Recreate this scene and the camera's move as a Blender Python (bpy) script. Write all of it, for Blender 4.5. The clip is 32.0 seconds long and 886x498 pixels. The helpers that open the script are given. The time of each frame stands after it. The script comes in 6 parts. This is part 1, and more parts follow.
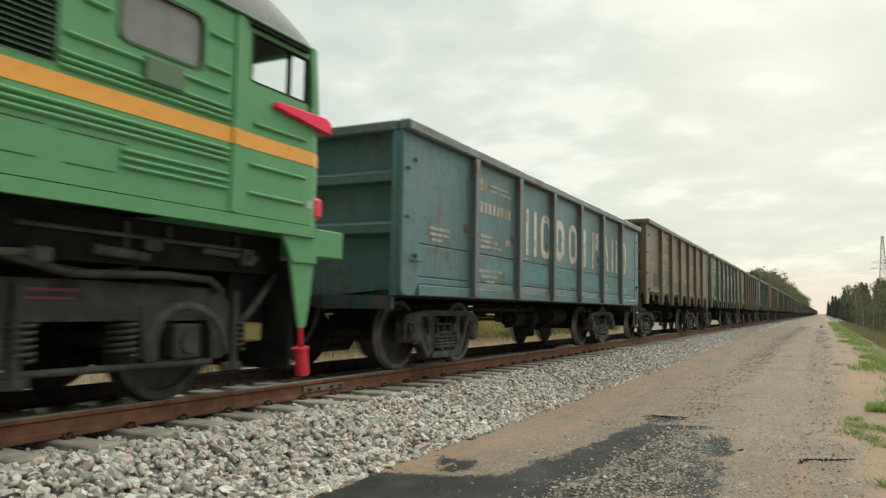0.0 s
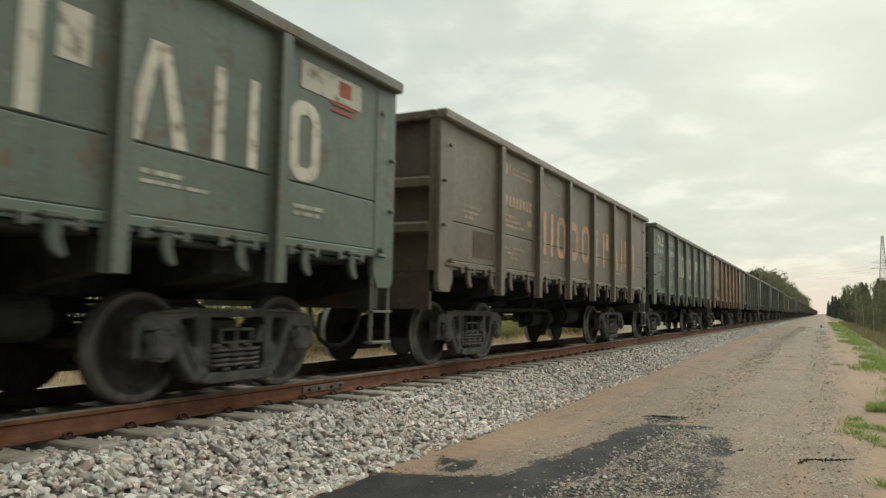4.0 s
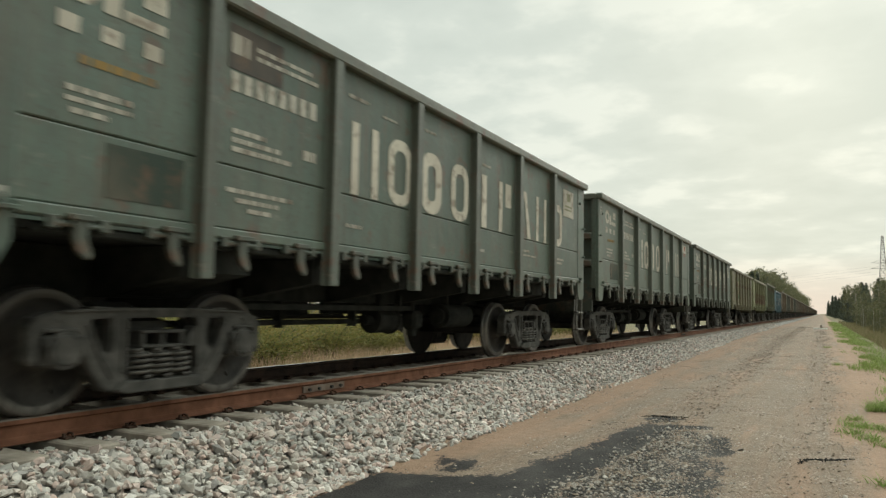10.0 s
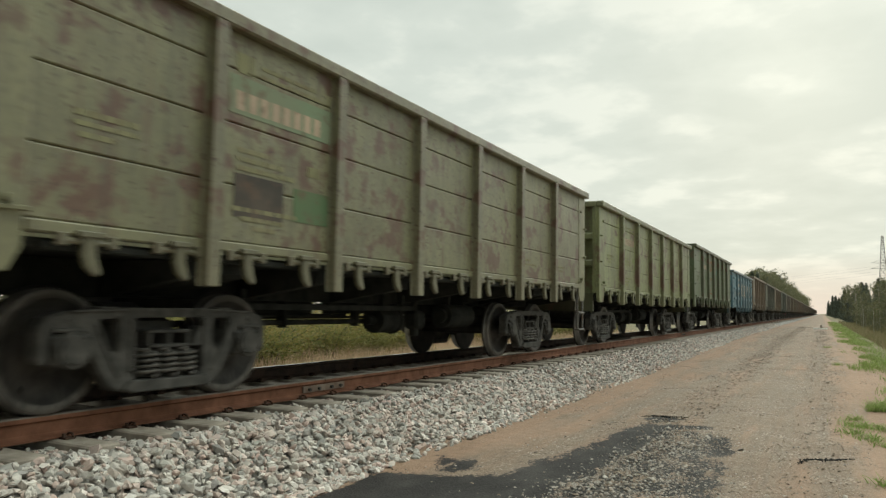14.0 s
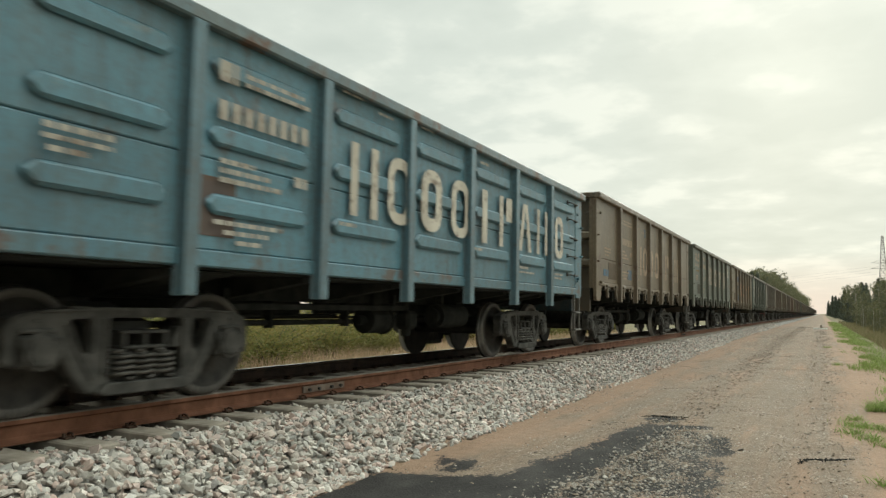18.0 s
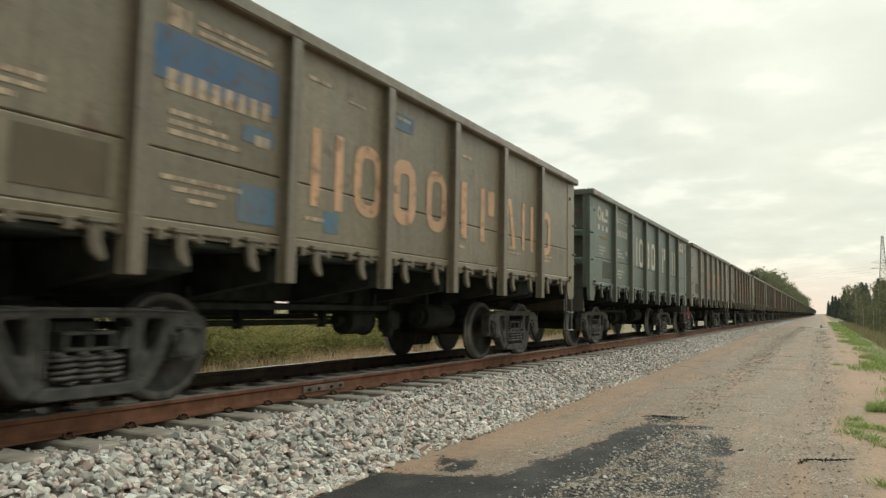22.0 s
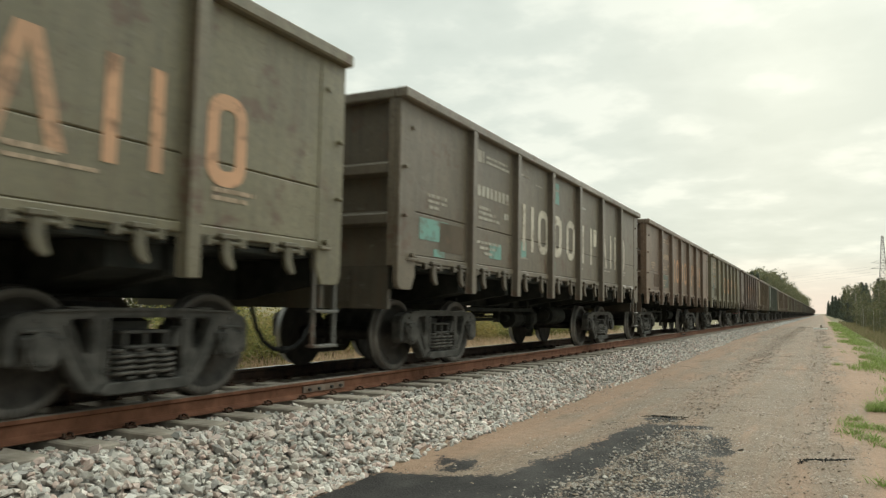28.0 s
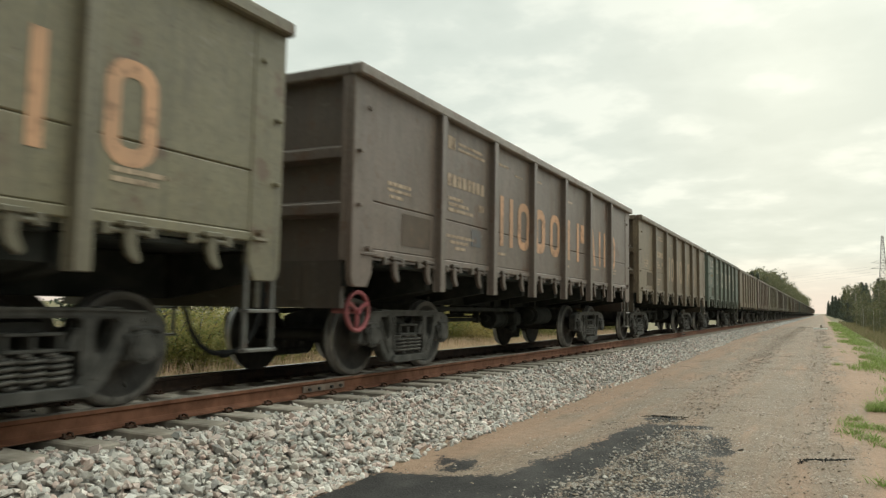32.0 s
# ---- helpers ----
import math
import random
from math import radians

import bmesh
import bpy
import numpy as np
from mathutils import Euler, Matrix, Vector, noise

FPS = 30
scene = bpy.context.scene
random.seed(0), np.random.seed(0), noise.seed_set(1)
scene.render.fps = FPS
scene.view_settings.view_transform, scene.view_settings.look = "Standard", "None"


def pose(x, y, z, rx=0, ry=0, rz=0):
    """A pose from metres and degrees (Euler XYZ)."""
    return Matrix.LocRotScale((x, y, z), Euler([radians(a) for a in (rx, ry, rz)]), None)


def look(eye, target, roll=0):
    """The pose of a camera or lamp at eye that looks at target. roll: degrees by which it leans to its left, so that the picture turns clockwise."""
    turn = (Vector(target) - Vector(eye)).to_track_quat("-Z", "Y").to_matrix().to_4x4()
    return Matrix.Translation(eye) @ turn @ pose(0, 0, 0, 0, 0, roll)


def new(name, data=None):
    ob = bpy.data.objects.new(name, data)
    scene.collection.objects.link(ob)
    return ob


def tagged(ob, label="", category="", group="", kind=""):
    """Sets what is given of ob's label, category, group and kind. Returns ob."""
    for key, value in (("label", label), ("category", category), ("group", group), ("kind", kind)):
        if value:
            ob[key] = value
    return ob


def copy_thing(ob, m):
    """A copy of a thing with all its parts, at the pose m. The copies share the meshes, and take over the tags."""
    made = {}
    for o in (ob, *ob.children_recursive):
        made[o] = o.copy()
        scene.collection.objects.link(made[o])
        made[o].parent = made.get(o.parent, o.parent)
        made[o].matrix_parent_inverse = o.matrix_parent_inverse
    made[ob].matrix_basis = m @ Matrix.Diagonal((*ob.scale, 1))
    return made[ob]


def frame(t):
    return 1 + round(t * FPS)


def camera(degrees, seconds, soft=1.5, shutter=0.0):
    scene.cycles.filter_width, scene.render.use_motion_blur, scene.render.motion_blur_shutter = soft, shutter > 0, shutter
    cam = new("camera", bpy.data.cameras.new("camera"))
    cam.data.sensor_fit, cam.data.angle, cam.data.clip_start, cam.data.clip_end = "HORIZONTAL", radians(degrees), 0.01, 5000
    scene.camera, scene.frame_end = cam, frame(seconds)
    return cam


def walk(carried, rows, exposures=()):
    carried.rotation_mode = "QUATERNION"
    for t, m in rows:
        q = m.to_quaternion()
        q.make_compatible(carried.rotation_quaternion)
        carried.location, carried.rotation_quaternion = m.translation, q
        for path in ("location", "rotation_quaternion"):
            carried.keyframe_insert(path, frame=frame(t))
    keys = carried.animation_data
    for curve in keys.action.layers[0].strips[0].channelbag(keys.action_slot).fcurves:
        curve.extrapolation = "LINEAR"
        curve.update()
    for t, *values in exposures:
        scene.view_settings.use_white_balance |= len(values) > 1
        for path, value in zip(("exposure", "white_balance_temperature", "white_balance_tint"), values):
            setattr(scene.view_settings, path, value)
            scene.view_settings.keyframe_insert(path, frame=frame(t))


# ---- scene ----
# world: track along +y, rail top at z = 0, track centre at x = 0
cam = camera(62.665, 32.0, soft=1.35, shutter=0.22)
EYE = (6.041, 0.0, 0.864)
VIEW = look(EYE, (1.431, 8.838, 1.660), 1.017)
walk(cam, [(0.0, VIEW), (32.0, VIEW)], exposures=[(0.0, 0.06, 6600, 5), (1.0, 0.0, 6600, 5), (2.5, -0.04, 6600, 5), (16.5, -0.02, 6600, 5), (18.5, 0.06, 6600, 5), (32.0, 0.08, 6600, 5)])

# ---- light: overcast evening, sun veiled low ahead of the camera ----
SUN_ELEV, SUN_AZ = radians(20), radians(-1)      # azimuth from +y towards +x


def make_world():
    w = bpy.data.worlds.new("sky")
    scene.world = w
    w.use_nodes = True
    nt = w.node_tree
    nt.nodes.clear()
    N, Lk = nt.nodes.new, nt.links.new
    out, bg = N("ShaderNodeOutputWorld"), N("ShaderNodeBackground")
    sky = N("ShaderNodeTexSky")
    sky.sky_type, sky.sun_disc = "NISHITA", False
    sky.sun_elevation, sky.sun_rotation = SUN_ELEV, SUN_AZ
    sky.air_density, sky.dust_density = 1.2, 2.5
    dim = N("ShaderNodeVectorMath")
    dim.operation = "SCALE"
    dim.inputs["Scale"].default_value = 0.10
    Lk(sky.outputs[0], dim.inputs[0])
    tc = N("ShaderNodeTexCoord")
    sep = N("ShaderNodeSeparateXYZ")
    Lk(tc.outputs["Generated"], sep.inputs[0])
    # flatten the direction so that clouds stretch out towards the horizon
    up = N("ShaderNodeMath")
    up.operation = "MAXIMUM"
    up.inputs[1].default_value = 0.0
    Lk(sep.outputs["Z"], up.inputs[0])
    den = N("ShaderNodeMath")
    den.inputs[1].default_value = 0.16
    Lk(up.outputs[0], den.inputs[0])
    div = N("ShaderNodeVectorMath")
    div.operation = "DIVIDE"
    cmb = N("ShaderNodeCombineXYZ")
    for i in range(3):
        Lk(den.outputs[0], cmb.inputs[i])
    Lk(tc.outputs["Generated"], div.inputs[0])
    Lk(cmb.outputs[0], div.inputs[1])
    big = N("ShaderNodeTexNoise")
    big.inputs["Scale"].default_value = 1.1
    big.inputs["Detail"].default_value = 7
    big.inputs["Roughness"].default_value = 0.52
    Lk(div.outputs[0], big.inputs["Vector"])
    puff = N("ShaderNodeTexNoise")
    puff.inputs["Scale"].default_value = 3.4
    puff.inputs["Detail"].default_value = 6
    puff.inputs["Roughness"].default_value = 0.5
    Lk(div.outputs[0], puff.inputs["Vector"])
    both = N("ShaderNodeMix")
    both.data_type = "FLOAT"
    both.inputs["Factor"].default_value = 0.58
    Lk(big.outputs[0], both.inputs["A"])
    Lk(puff.outputs[0], both.inputs["B"])
    ramp = N("ShaderNodeValToRGB")
    e = ramp.color_ramp.elements
    e[0].position, e[0].color = 0.41, (0.745, 0.805, 0.755, 1)
    e[1].position, e[1].color = 0.60, (0.975, 1.01, 0.935, 1)
    mid = e.new(0.52)
    mid.color = (0.815, 0.87, 0.815, 1)
    Lk(both.outputs["Result"], ramp.inputs[0])
    # clouds warm towards the horizon
    low = N("ShaderNodeMapRange")
    low.inputs["From Min"].default_value, low.inputs["From Max"].default_value = 0.0, 0.075
    Lk(sep.outputs["Z"], low.inputs["Value"])
    warm = N("ShaderNodeMix")
    warm.data_type = "RGBA"
    warm.inputs["A"].default_value = (0.97, 0.83, 0.73, 1)
    Lk(low.outputs[0], warm.inputs["Factor"])
    Lk(ramp.outputs[0], warm.inputs["B"])
    # an overcast sky is brightest overhead
    lum = N("ShaderNodeMapRange")
    lum.inputs["From Min"].default_value, lum.inputs["From Max"].default_value = 0.40, 1.0
    lum.inputs["To Min"].default_value, lum.inputs["To Max"].default_value = 0.865, 4.7
    Lk(sep.outputs["Z"], lum.inputs["Value"])
    zen = N("ShaderNodeVectorMath")
    zen.operation = "SCALE"
    Lk(warm.outputs["Result"], zen.inputs[0])
    Lk(lum.outputs[0], zen.inputs["Scale"])
    # the cloud is thicker and duller away from the sun
    away = N("ShaderNodeMapRange")
    away.interpolation_type = "SMOOTHSTEP"
    away.inputs["From Min"].default_value, away.inputs["From Max"].default_value = -0.85, 0.45
    away.inputs["To Min"].default_value, away.inputs["To Max"].default_value = 0.22, 1.0
    Lk(sep.outputs["Y"], away.inputs["Value"])
    dull = N("ShaderNodeVectorMath")
    dull.operation = "SCALE"
    Lk(zen.outputs[0], dull.inputs[0])
    Lk(away.outputs[0], dull.inputs["Scale"])
    # the veiled sun brightens the cloud round it
    toward = N("ShaderNodeVectorMath")
    toward.operation = "DOT_PRODUCT"
    toward.inputs[1].default_value = (math.sin(SUN_AZ) * math.cos(SUN_ELEV), math.cos(SUN_AZ) * math.cos(SUN_ELEV), math.sin(SUN_ELEV))
    Lk(tc.outputs["Generated"], toward.inputs[0])
    near = N("ShaderNodeMapRange")
    near.interpolation_type = "SMOOTHSTEP"
    near.inputs["From Min"].default_value, near.inputs["From Max"].default_value = 0.985, 1.0
    near.inputs["To Min"].default_value, near.inputs["To Max"].default_value = 1.0, 1.07
    Lk(toward.outputs["Value"], near.inputs["Value"])
    veil = N("ShaderNodeVectorMath")
    veil.operation = "SCALE"
    Lk(dull.outputs[0], veil.inputs[0])
    Lk(near.outputs[0], veil.inputs["Scale"])
    mix = N("ShaderNodeMix")
    mix.data_type = "RGBA"
    mix.inputs["Factor"].default_value = 0.97
    Lk(dim.outputs[0], mix.inputs["A"])
    Lk(veil.outputs[0], mix.inputs["B"])
    Lk(mix.outputs["Result"], bg.inputs[0])
    bg.inputs[1].default_value = 1.0
    Lk(bg.outputs[0], out.inputs[0])


make_world()
sun = new("sun", bpy.data.lights.new("sun", "SUN"))
sun.data.energy, sun.data.angle, sun.data.color = 0.9, radians(25), (1.0, 0.95, 0.88)
sun.matrix_basis = look((0, 0, 50), (-50 * math.sin(SUN_AZ) * math.cos(SUN_ELEV), -50 * math.cos(SUN_AZ) * math.cos(SUN_ELEV), 50 - 50 * math.sin(SUN_ELEV)))

# ---- materials ----
class Mat:
    """Small node builder."""

    def __init__(self, name, rough=0.7, metal=0.0):
        self.m = bpy.data.materials.new(name)
        self.m.use_nodes = True
        self.nt = self.m.node_tree
        self.b = self.nt.nodes["Principled BSDF"]
        self.b.inputs["Roughness"].default_value = rough
        self.b.inputs["Metallic"].default_value = metal
        self.b.inputs["Specular IOR Level"].default_value = 0.3

    def node(self, kind, **props):
        n = self.nt.nodes.new(kind)
        for k, v in props.items():
            if k == "operation":
                n.operation = v
            elif k == "data_type":
                n.data_type = v
            elif k == "blend_type":
                n.blend_type = v
        return n

    def link(self, a, b):
        self.nt.links.new(a, b)

    def space(self, stretch=(1, 1, 1), seeded=True):
        """Object coordinates, shifted by the thing's seed (its colour's alpha)."""
        tc, mp = self.node("ShaderNodeTexCoord"), self.node("ShaderNodeMapping")
        mp.inputs["Scale"].default_value = stretch
        self.link(tc.outputs["Object"], mp.inputs["Vector"])
        if seeded:
            oi = self.node("ShaderNodeObjectInfo")
            mul = self.node("ShaderNodeMath", operation="MULTIPLY")
            mul.inputs[1].default_value = 97.0
            self.link(oi.outputs["Alpha"], mul.inputs[0])
            self.link(mul.outputs[0], mp.inputs["Location"])
        return mp.outputs[0]

    def noise(self, vec, scale, detail=5, rough=0.55, dist=0.0):
        n = self.node("ShaderNodeTexNoise")
        n.inputs["Scale"].default_value = scale
        n.inputs["Detail"].default_value = detail
        n.inputs["Roughness"].default_value = rough
        n.inputs["Distortion"].default_value = dist
        if vec is not None:
            self.link(vec, n.inputs["Vector"])
        return n.outputs[0]

    def ramp(self, value, lo, hi, a=0.0, b=1.0):
        r = self.node("ShaderNodeMapRange")
        r.inputs["From Min"].default_value, r.inputs["From Max"].default_value = lo, hi
        r.inputs["To Min"].default_value, r.inputs["To Max"].default_value = a, b
        self.link(value, r.inputs["Value"])
        return r.outputs[0]

    def mix(self, fac, a, b, blend="MIX"):
        n = self.node("ShaderNodeMix", data_type="RGBA", blend_type=blend)
        for key, v in (("Factor", fac), ("A", a), ("B", b)):
            if isinstance(v, (int, float)):
                n.inputs[key].default_value = v
            elif isinstance(v, tuple):
                n.inputs[key].default_value = (*v, 1)
            else:
                self.link(v, n.inputs[key])
        return n.outputs["Result"]

    def times(self, a, b):
        n = self.node("ShaderNodeMath", operation="MULTIPLY")
        for i, v in enumerate((a, b)):
            if isinstance(v, (int, float)):
                n.inputs[i].default_value = v
            else:
                self.link(v, n.inputs[i])
        return n.outputs[0]

    def done(self, colour, bump=None, strength=0.3, distance=0.01, rough=None):
        if isinstance(colour, tuple):
            self.b.inputs["Base Color"].default_value = (*colour, 1)
        else:
            self.link(colour, self.b.inputs["Base Color"])
        if bump is not None:
            n = self.node("ShaderNodeBump")
            n.inputs["Strength"].default_value = strength
            n.inputs["Distance"].default_value = distance
            self.link(bump, n.inputs["Height"])
            self.link(n.outputs[0], self.b.inputs["Normal"])
        if rough is not None:
            self.link(rough, self.b.inputs["Roughness"])
        return self.m


def paint_material(name, rust=0.5, dust=0.35):
    """Old railway paint in the object's colour, with dust, streaks and rust spots."""
    k = Mat(name, 0.48)
    k.b.inputs["Specular IOR Level"].default_value = 0.65
    oi = k.node("ShaderNodeObjectInfo")
    v, vs = k.space(), k.space((3.0, 3.0, 0.35))
    col = k.mix(k.ramp(k.noise(v, 0.8, 4), 0.32, 0.68, 0, 0.9), oi.outputs["Color"], (0.68, 0.68, 0.68), "MULTIPLY")
    col = k.mix(k.ramp(k.noise(vs, 1.6, 6, 0.6), 0.42, 0.72, 0, dust), col, (0.17, 0.142, 0.10))
    col = k.mix(k.ramp(k.noise(vs, 5.5, 5, 0.65), 0.52, 0.78, 0, 0.6), col, (0.075, 0.06, 0.048))
    col = k.mix(k.ramp(k.noise(v, 16, 5, 0.65), 0.42, 0.74, 0, 0.45), col, (0.075, 0.064, 0.052))
    spot = k.times(k.ramp(k.noise(v, 2.6, 9, 0.66), 0.62 - 0.09 * rust, 0.69 - 0.09 * rust), min(1.0, 0.3 + rust))
    col = k.mix(spot, col, (0.12, 0.068, 0.044))
    drip = k.times(k.ramp(k.noise(k.space((7.0, 7.0, 0.5)), 1.3, 4), 0.58, 0.72), rust * 0.8)
    col = k.mix(drip, col, (0.12, 0.07, 0.045))
    chip = k.times(k.ramp(k.noise(v, 22, 3, 0.6), 0.62, 0.66), rust)
    col = k.mix(chip, col, (0.06, 0.03, 0.02))
    # pale scuffs, and dark runs of coal dust washed down the sheets
    scuff = k.ramp(k.noise(k.space((1.0, 1.0, 2.2)), 3.4, 8, 0.7), 0.60, 0.70, 0, 0.38)
    col = k.mix(scuff, col, (0.27, 0.25, 0.21))
    wash = k.ramp(k.noise(k.space((9.0, 9.0, 0.28)), 1.0, 6, 0.7), 0.54, 0.74, 0, 0.55)
    col = k.mix(wash, col, (0.045, 0.040, 0.034))
    return k.done(col, k.noise(v, 1.7, 5), 0.5, 0.035)


def plain_material(name, a, b, scale=8.0, rough=0.8, metal=0.0, bump=0.3, seeded=False, dist=0.01, shine=0.3):
    k = Mat(name, rough, metal)
    k.b.inputs["Specular IOR Level"].default_value = shine
    v = k.space(seeded=seeded)
    col = k.mix(k.ramp(k.noise(v, scale, 6), 0.35, 0.65), a, b)
    return k.done(col, k.noise(v, scale * 4, 4), bump, dist)


def marking_material():
    k = Mat("marking_paint", 0.7)
    oi = k.node("ShaderNodeObjectInfo")
    v = k.space()
    col = k.mix(k.ramp(k.noise(v, 6, 8, 0.65), 0.52, 0.66, 0, 0.75), oi.outputs["Color"], (0.13, 0.08, 0.055))
    col = k.mix(k.ramp(k.noise(v, 1.3, 4), 0.35, 0.7, 0, 0.45), col, (0.22, 0.17, 0.13))
    return k.done(col)


def pieces_material(name, cols, rough=0.85, island=True, grain=40.0):
    """Stones and leaves: a colour for each loose piece."""
    k = Mat(name, rough)
    if island:
        r = k.node("ShaderNodeNewGeometry").outputs["Random Per Island"]
    else:
        r = k.node("ShaderNodeObjectInfo").outputs["Random"]
    ramp = k.node("ShaderNodeValToRGB")
    els = ramp.color_ramp.elements
    while len(els) < len(cols):
        els.new(0.5)
    for i, c in enumerate(cols):
        els[i].position = i / (len(cols) - 1)
        els[i].color = (*c, 1)
    k.link(r, ramp.inputs[0])
    v = k.space(seeded=False)
    col = k.mix(k.ramp(k.noise(v, grain, 4), 0.3, 0.7, 0, 0.5), ramp.outputs[0], (0.65, 0.65, 0.65), "MULTIPLY")
    return k.done(col, k.noise(v, grain * 1.5, 3), 0.2, 0.004)


PAINT = paint_material("wagon_paint", 0.48, 0.32)
PAINT_RUSTY = paint_material("wagon_paint_rusty", 0.75, 0.5)
PAINT_CLEAN = paint_material("wagon_paint_recent", 0.18, 0.2)
PAINT_OLD = paint_material("wagon_paint_flaking", 1.0, 0.4)
MARK = marking_material()
UNDER = plain_material("underframe_grime", (0.021, 0.023, 0.021), (0.040, 0.041, 0.037), 5, 0.9, shine=0.1)
IRON = plain_material("bogie_iron", (0.044, 0.043, 0.040), (0.100, 0.096, 0.088), 7, 0.7, shine=0.2)
WHEEL = plain_material("wheel_steel", (0.028, 0.026, 0.024), (0.060, 0.054, 0.048), 6, 0.6, 0.2)
RIM = plain_material("worn_wheel_rim", (0.062, 0.057, 0.051), (0.12, 0.108, 0.096), 9, 0.5, 0.3, 0.1)
COIL = plain_material("spring_steel", (0.09, 0.085, 0.078), (0.16, 0.15, 0.135), 9, 0.55, 0.2, 0.1)
TREAD = plain_material("bright_tread_steel", (0.25, 0.24, 0.23), (0.4, 0.39, 0.37), 10, 0.4, 0.7, 0.05)
RUBBER = plain_material("black_rubber", (0.012, 0.012, 0.012), (0.022, 0.022, 0.022), 20, 0.7, shine=0.1)
RAIL_RUST = plain_material("rusty_rail", (0.13, 0.055, 0.03), (0.22, 0.10, 0.06), 5, 0.8)
# field-side rail: rust colour darkened to stand for the train's shadow
RAIL_SHADED = plain_material("greasy_dark_rail", (0.035, 0.024, 0.018), (0.07, 0.042, 0.03), 5, 0.8)
JOINT = plain_material("worn_joint_steel", (0.14, 0.095, 0.07), (0.24, 0.19, 0.155), 8, 0.8)
RAIL_HEAD = plain_material("polished_rail_head", (0.36, 0.34, 0.32), (0.5, 0.48, 0.46), 12, 0.17, 1.0, 0.02)
DULL_HEAD = plain_material("dusty_rail_head", (0.17, 0.145, 0.125), (0.25, 0.215, 0.185), 10, 0.6, 0.2, 0.1)
CLIP = plain_material("rusty_rail_clip", (0.05, 0.03, 0.022), (0.11, 0.065, 0.045), 20, 0.85)
CONCRETE = plain_material("sleeper_concrete", (0.26, 0.225, 0.185), (0.42, 0.37, 0.31), 6, 0.9)
STONE_COLS = [(0.282, 0.265, 0.246), (0.543, 0.509, 0.46), (0.648, 0.6, 0.541), (0.387, 0.372, 0.34), (0.627, 0.468, 0.41), (0.773, 0.722, 0.661), (0.345, 0.341, 0.316), (0.606, 0.529, 0.47), (0.522, 0.397, 0.34), (0.449, 0.448, 0.4)]
STONES = pieces_material("ballast_stone", STONE_COLS)
STONE_PIECE = pieces_material("ballast_stone_single", STONE_COLS, island=False)
# stones between the rails: oil dirt, and the train's shade in the colour
OILY_SHADED = pieces_material("oily_ballast_stone", [(0.11, 0.10, 0.09), (0.22, 0.20, 0.18), (0.15, 0.135, 0.12), (0.28, 0.25, 0.22)])
PEBBLES = pieces_material("road_pebble", [(0.19, 0.145, 0.105), (0.30, 0.23, 0.175), (0.25, 0.20, 0.155), (0.44, 0.375, 0.31), (0.15, 0.12, 0.095), (0.35, 0.26, 0.20), (0.29, 0.255, 0.225), (0.52, 0.46, 0.40)])
CHIPS = pieces_material("pale_stone_chip", [(0.30, 0.265, 0.225), (0.42, 0.38, 0.33), (0.17, 0.155, 0.14), (0.50, 0.46, 0.41), (0.34, 0.28, 0.23), (0.10, 0.095, 0.09)])

# ---- building helpers ----
def mesh_from(bm, name):
    me = bpy.data.meshes.new(name)
    bmesh.ops.recalc_face_normals(bm, faces=bm.faces)
    bm.to_mesh(me)
    bm.free()
    return me


def part(name, shape, material, parent, label="", at=None):
    """ONE mesh object under a thing or a part. shape: a bmesh, or a mesh to share."""
    me = shape if isinstance(shape, bpy.types.Mesh) else mesh_from(shape, name)
    if material is not None and not me.materials:
        me.materials.append(material)
    ob = new(name, me)
    ob.parent = parent
    if at is not None:
        ob.matrix_basis = at
    if label:
        ob["label"] = label
    return ob


def box(bm, x0, x1, y0, y1, z0, z1, bevel=0.0, mat=0):
    vs = [bm.verts.new((x, y, z)) for x in (x0, x1) for y in (y0, y1) for z in (z0, z1)]
    fs = [bm.faces.new([vs[i] for i in f]) for f in ((0, 1, 3, 2), (4, 6, 7, 5), (0, 4, 5, 1), (2, 3, 7, 6), (0, 2, 6, 4), (1, 5, 7, 3))]
    for f in fs:
        f.material_index = mat
    if bevel:
        edges = list({e for f in fs for e in f.edges})
        bmesh.ops.bevel(bm, geom=edges, offset=bevel, segments=1, affect="EDGES")
    return bm


def prism(bm, pts, x0, x1, axis="x", bevel=0.0):
    """Extrudes a polygon. axis x: pts are (y, z); axis y: (x, z); axis z: (x, y)."""
    def at(p, w):
        return {"x": (w, p[0], p[1]), "y": (p[0], w, p[1]), "z": (p[0], p[1], w)}[axis]
    a, b = [bm.verts.new(at(p, x0)) for p in pts], [bm.verts.new(at(p, x1)) for p in pts]
    fs = [bm.faces.new(a), bm.faces.new(list(reversed(b)))]
    for i in range(len(pts)):
        j = (i + 1) % len(pts)
        fs.append(bm.faces.new((a[i], b[i], b[j], a[j])))
    if bevel:
        bmesh.ops.bevel(bm, geom=list({e for f in fs for e in f.edges}), offset=bevel, segments=1, affect="EDGES")
    return bm


def rod(bm, p, q, r, seg=8, r2=None):
    p, q = Vector(p), Vector(q)
    d = q - p
    m = Matrix.Translation((p + q) / 2) @ d.to_track_quat("Z", "Y").to_matrix().to_4x4()
    bmesh.ops.create_cone(bm, cap_ends=True, segments=seg, radius1=r, radius2=r if r2 is None else r2, depth=d.length, matrix=m)
    return bm


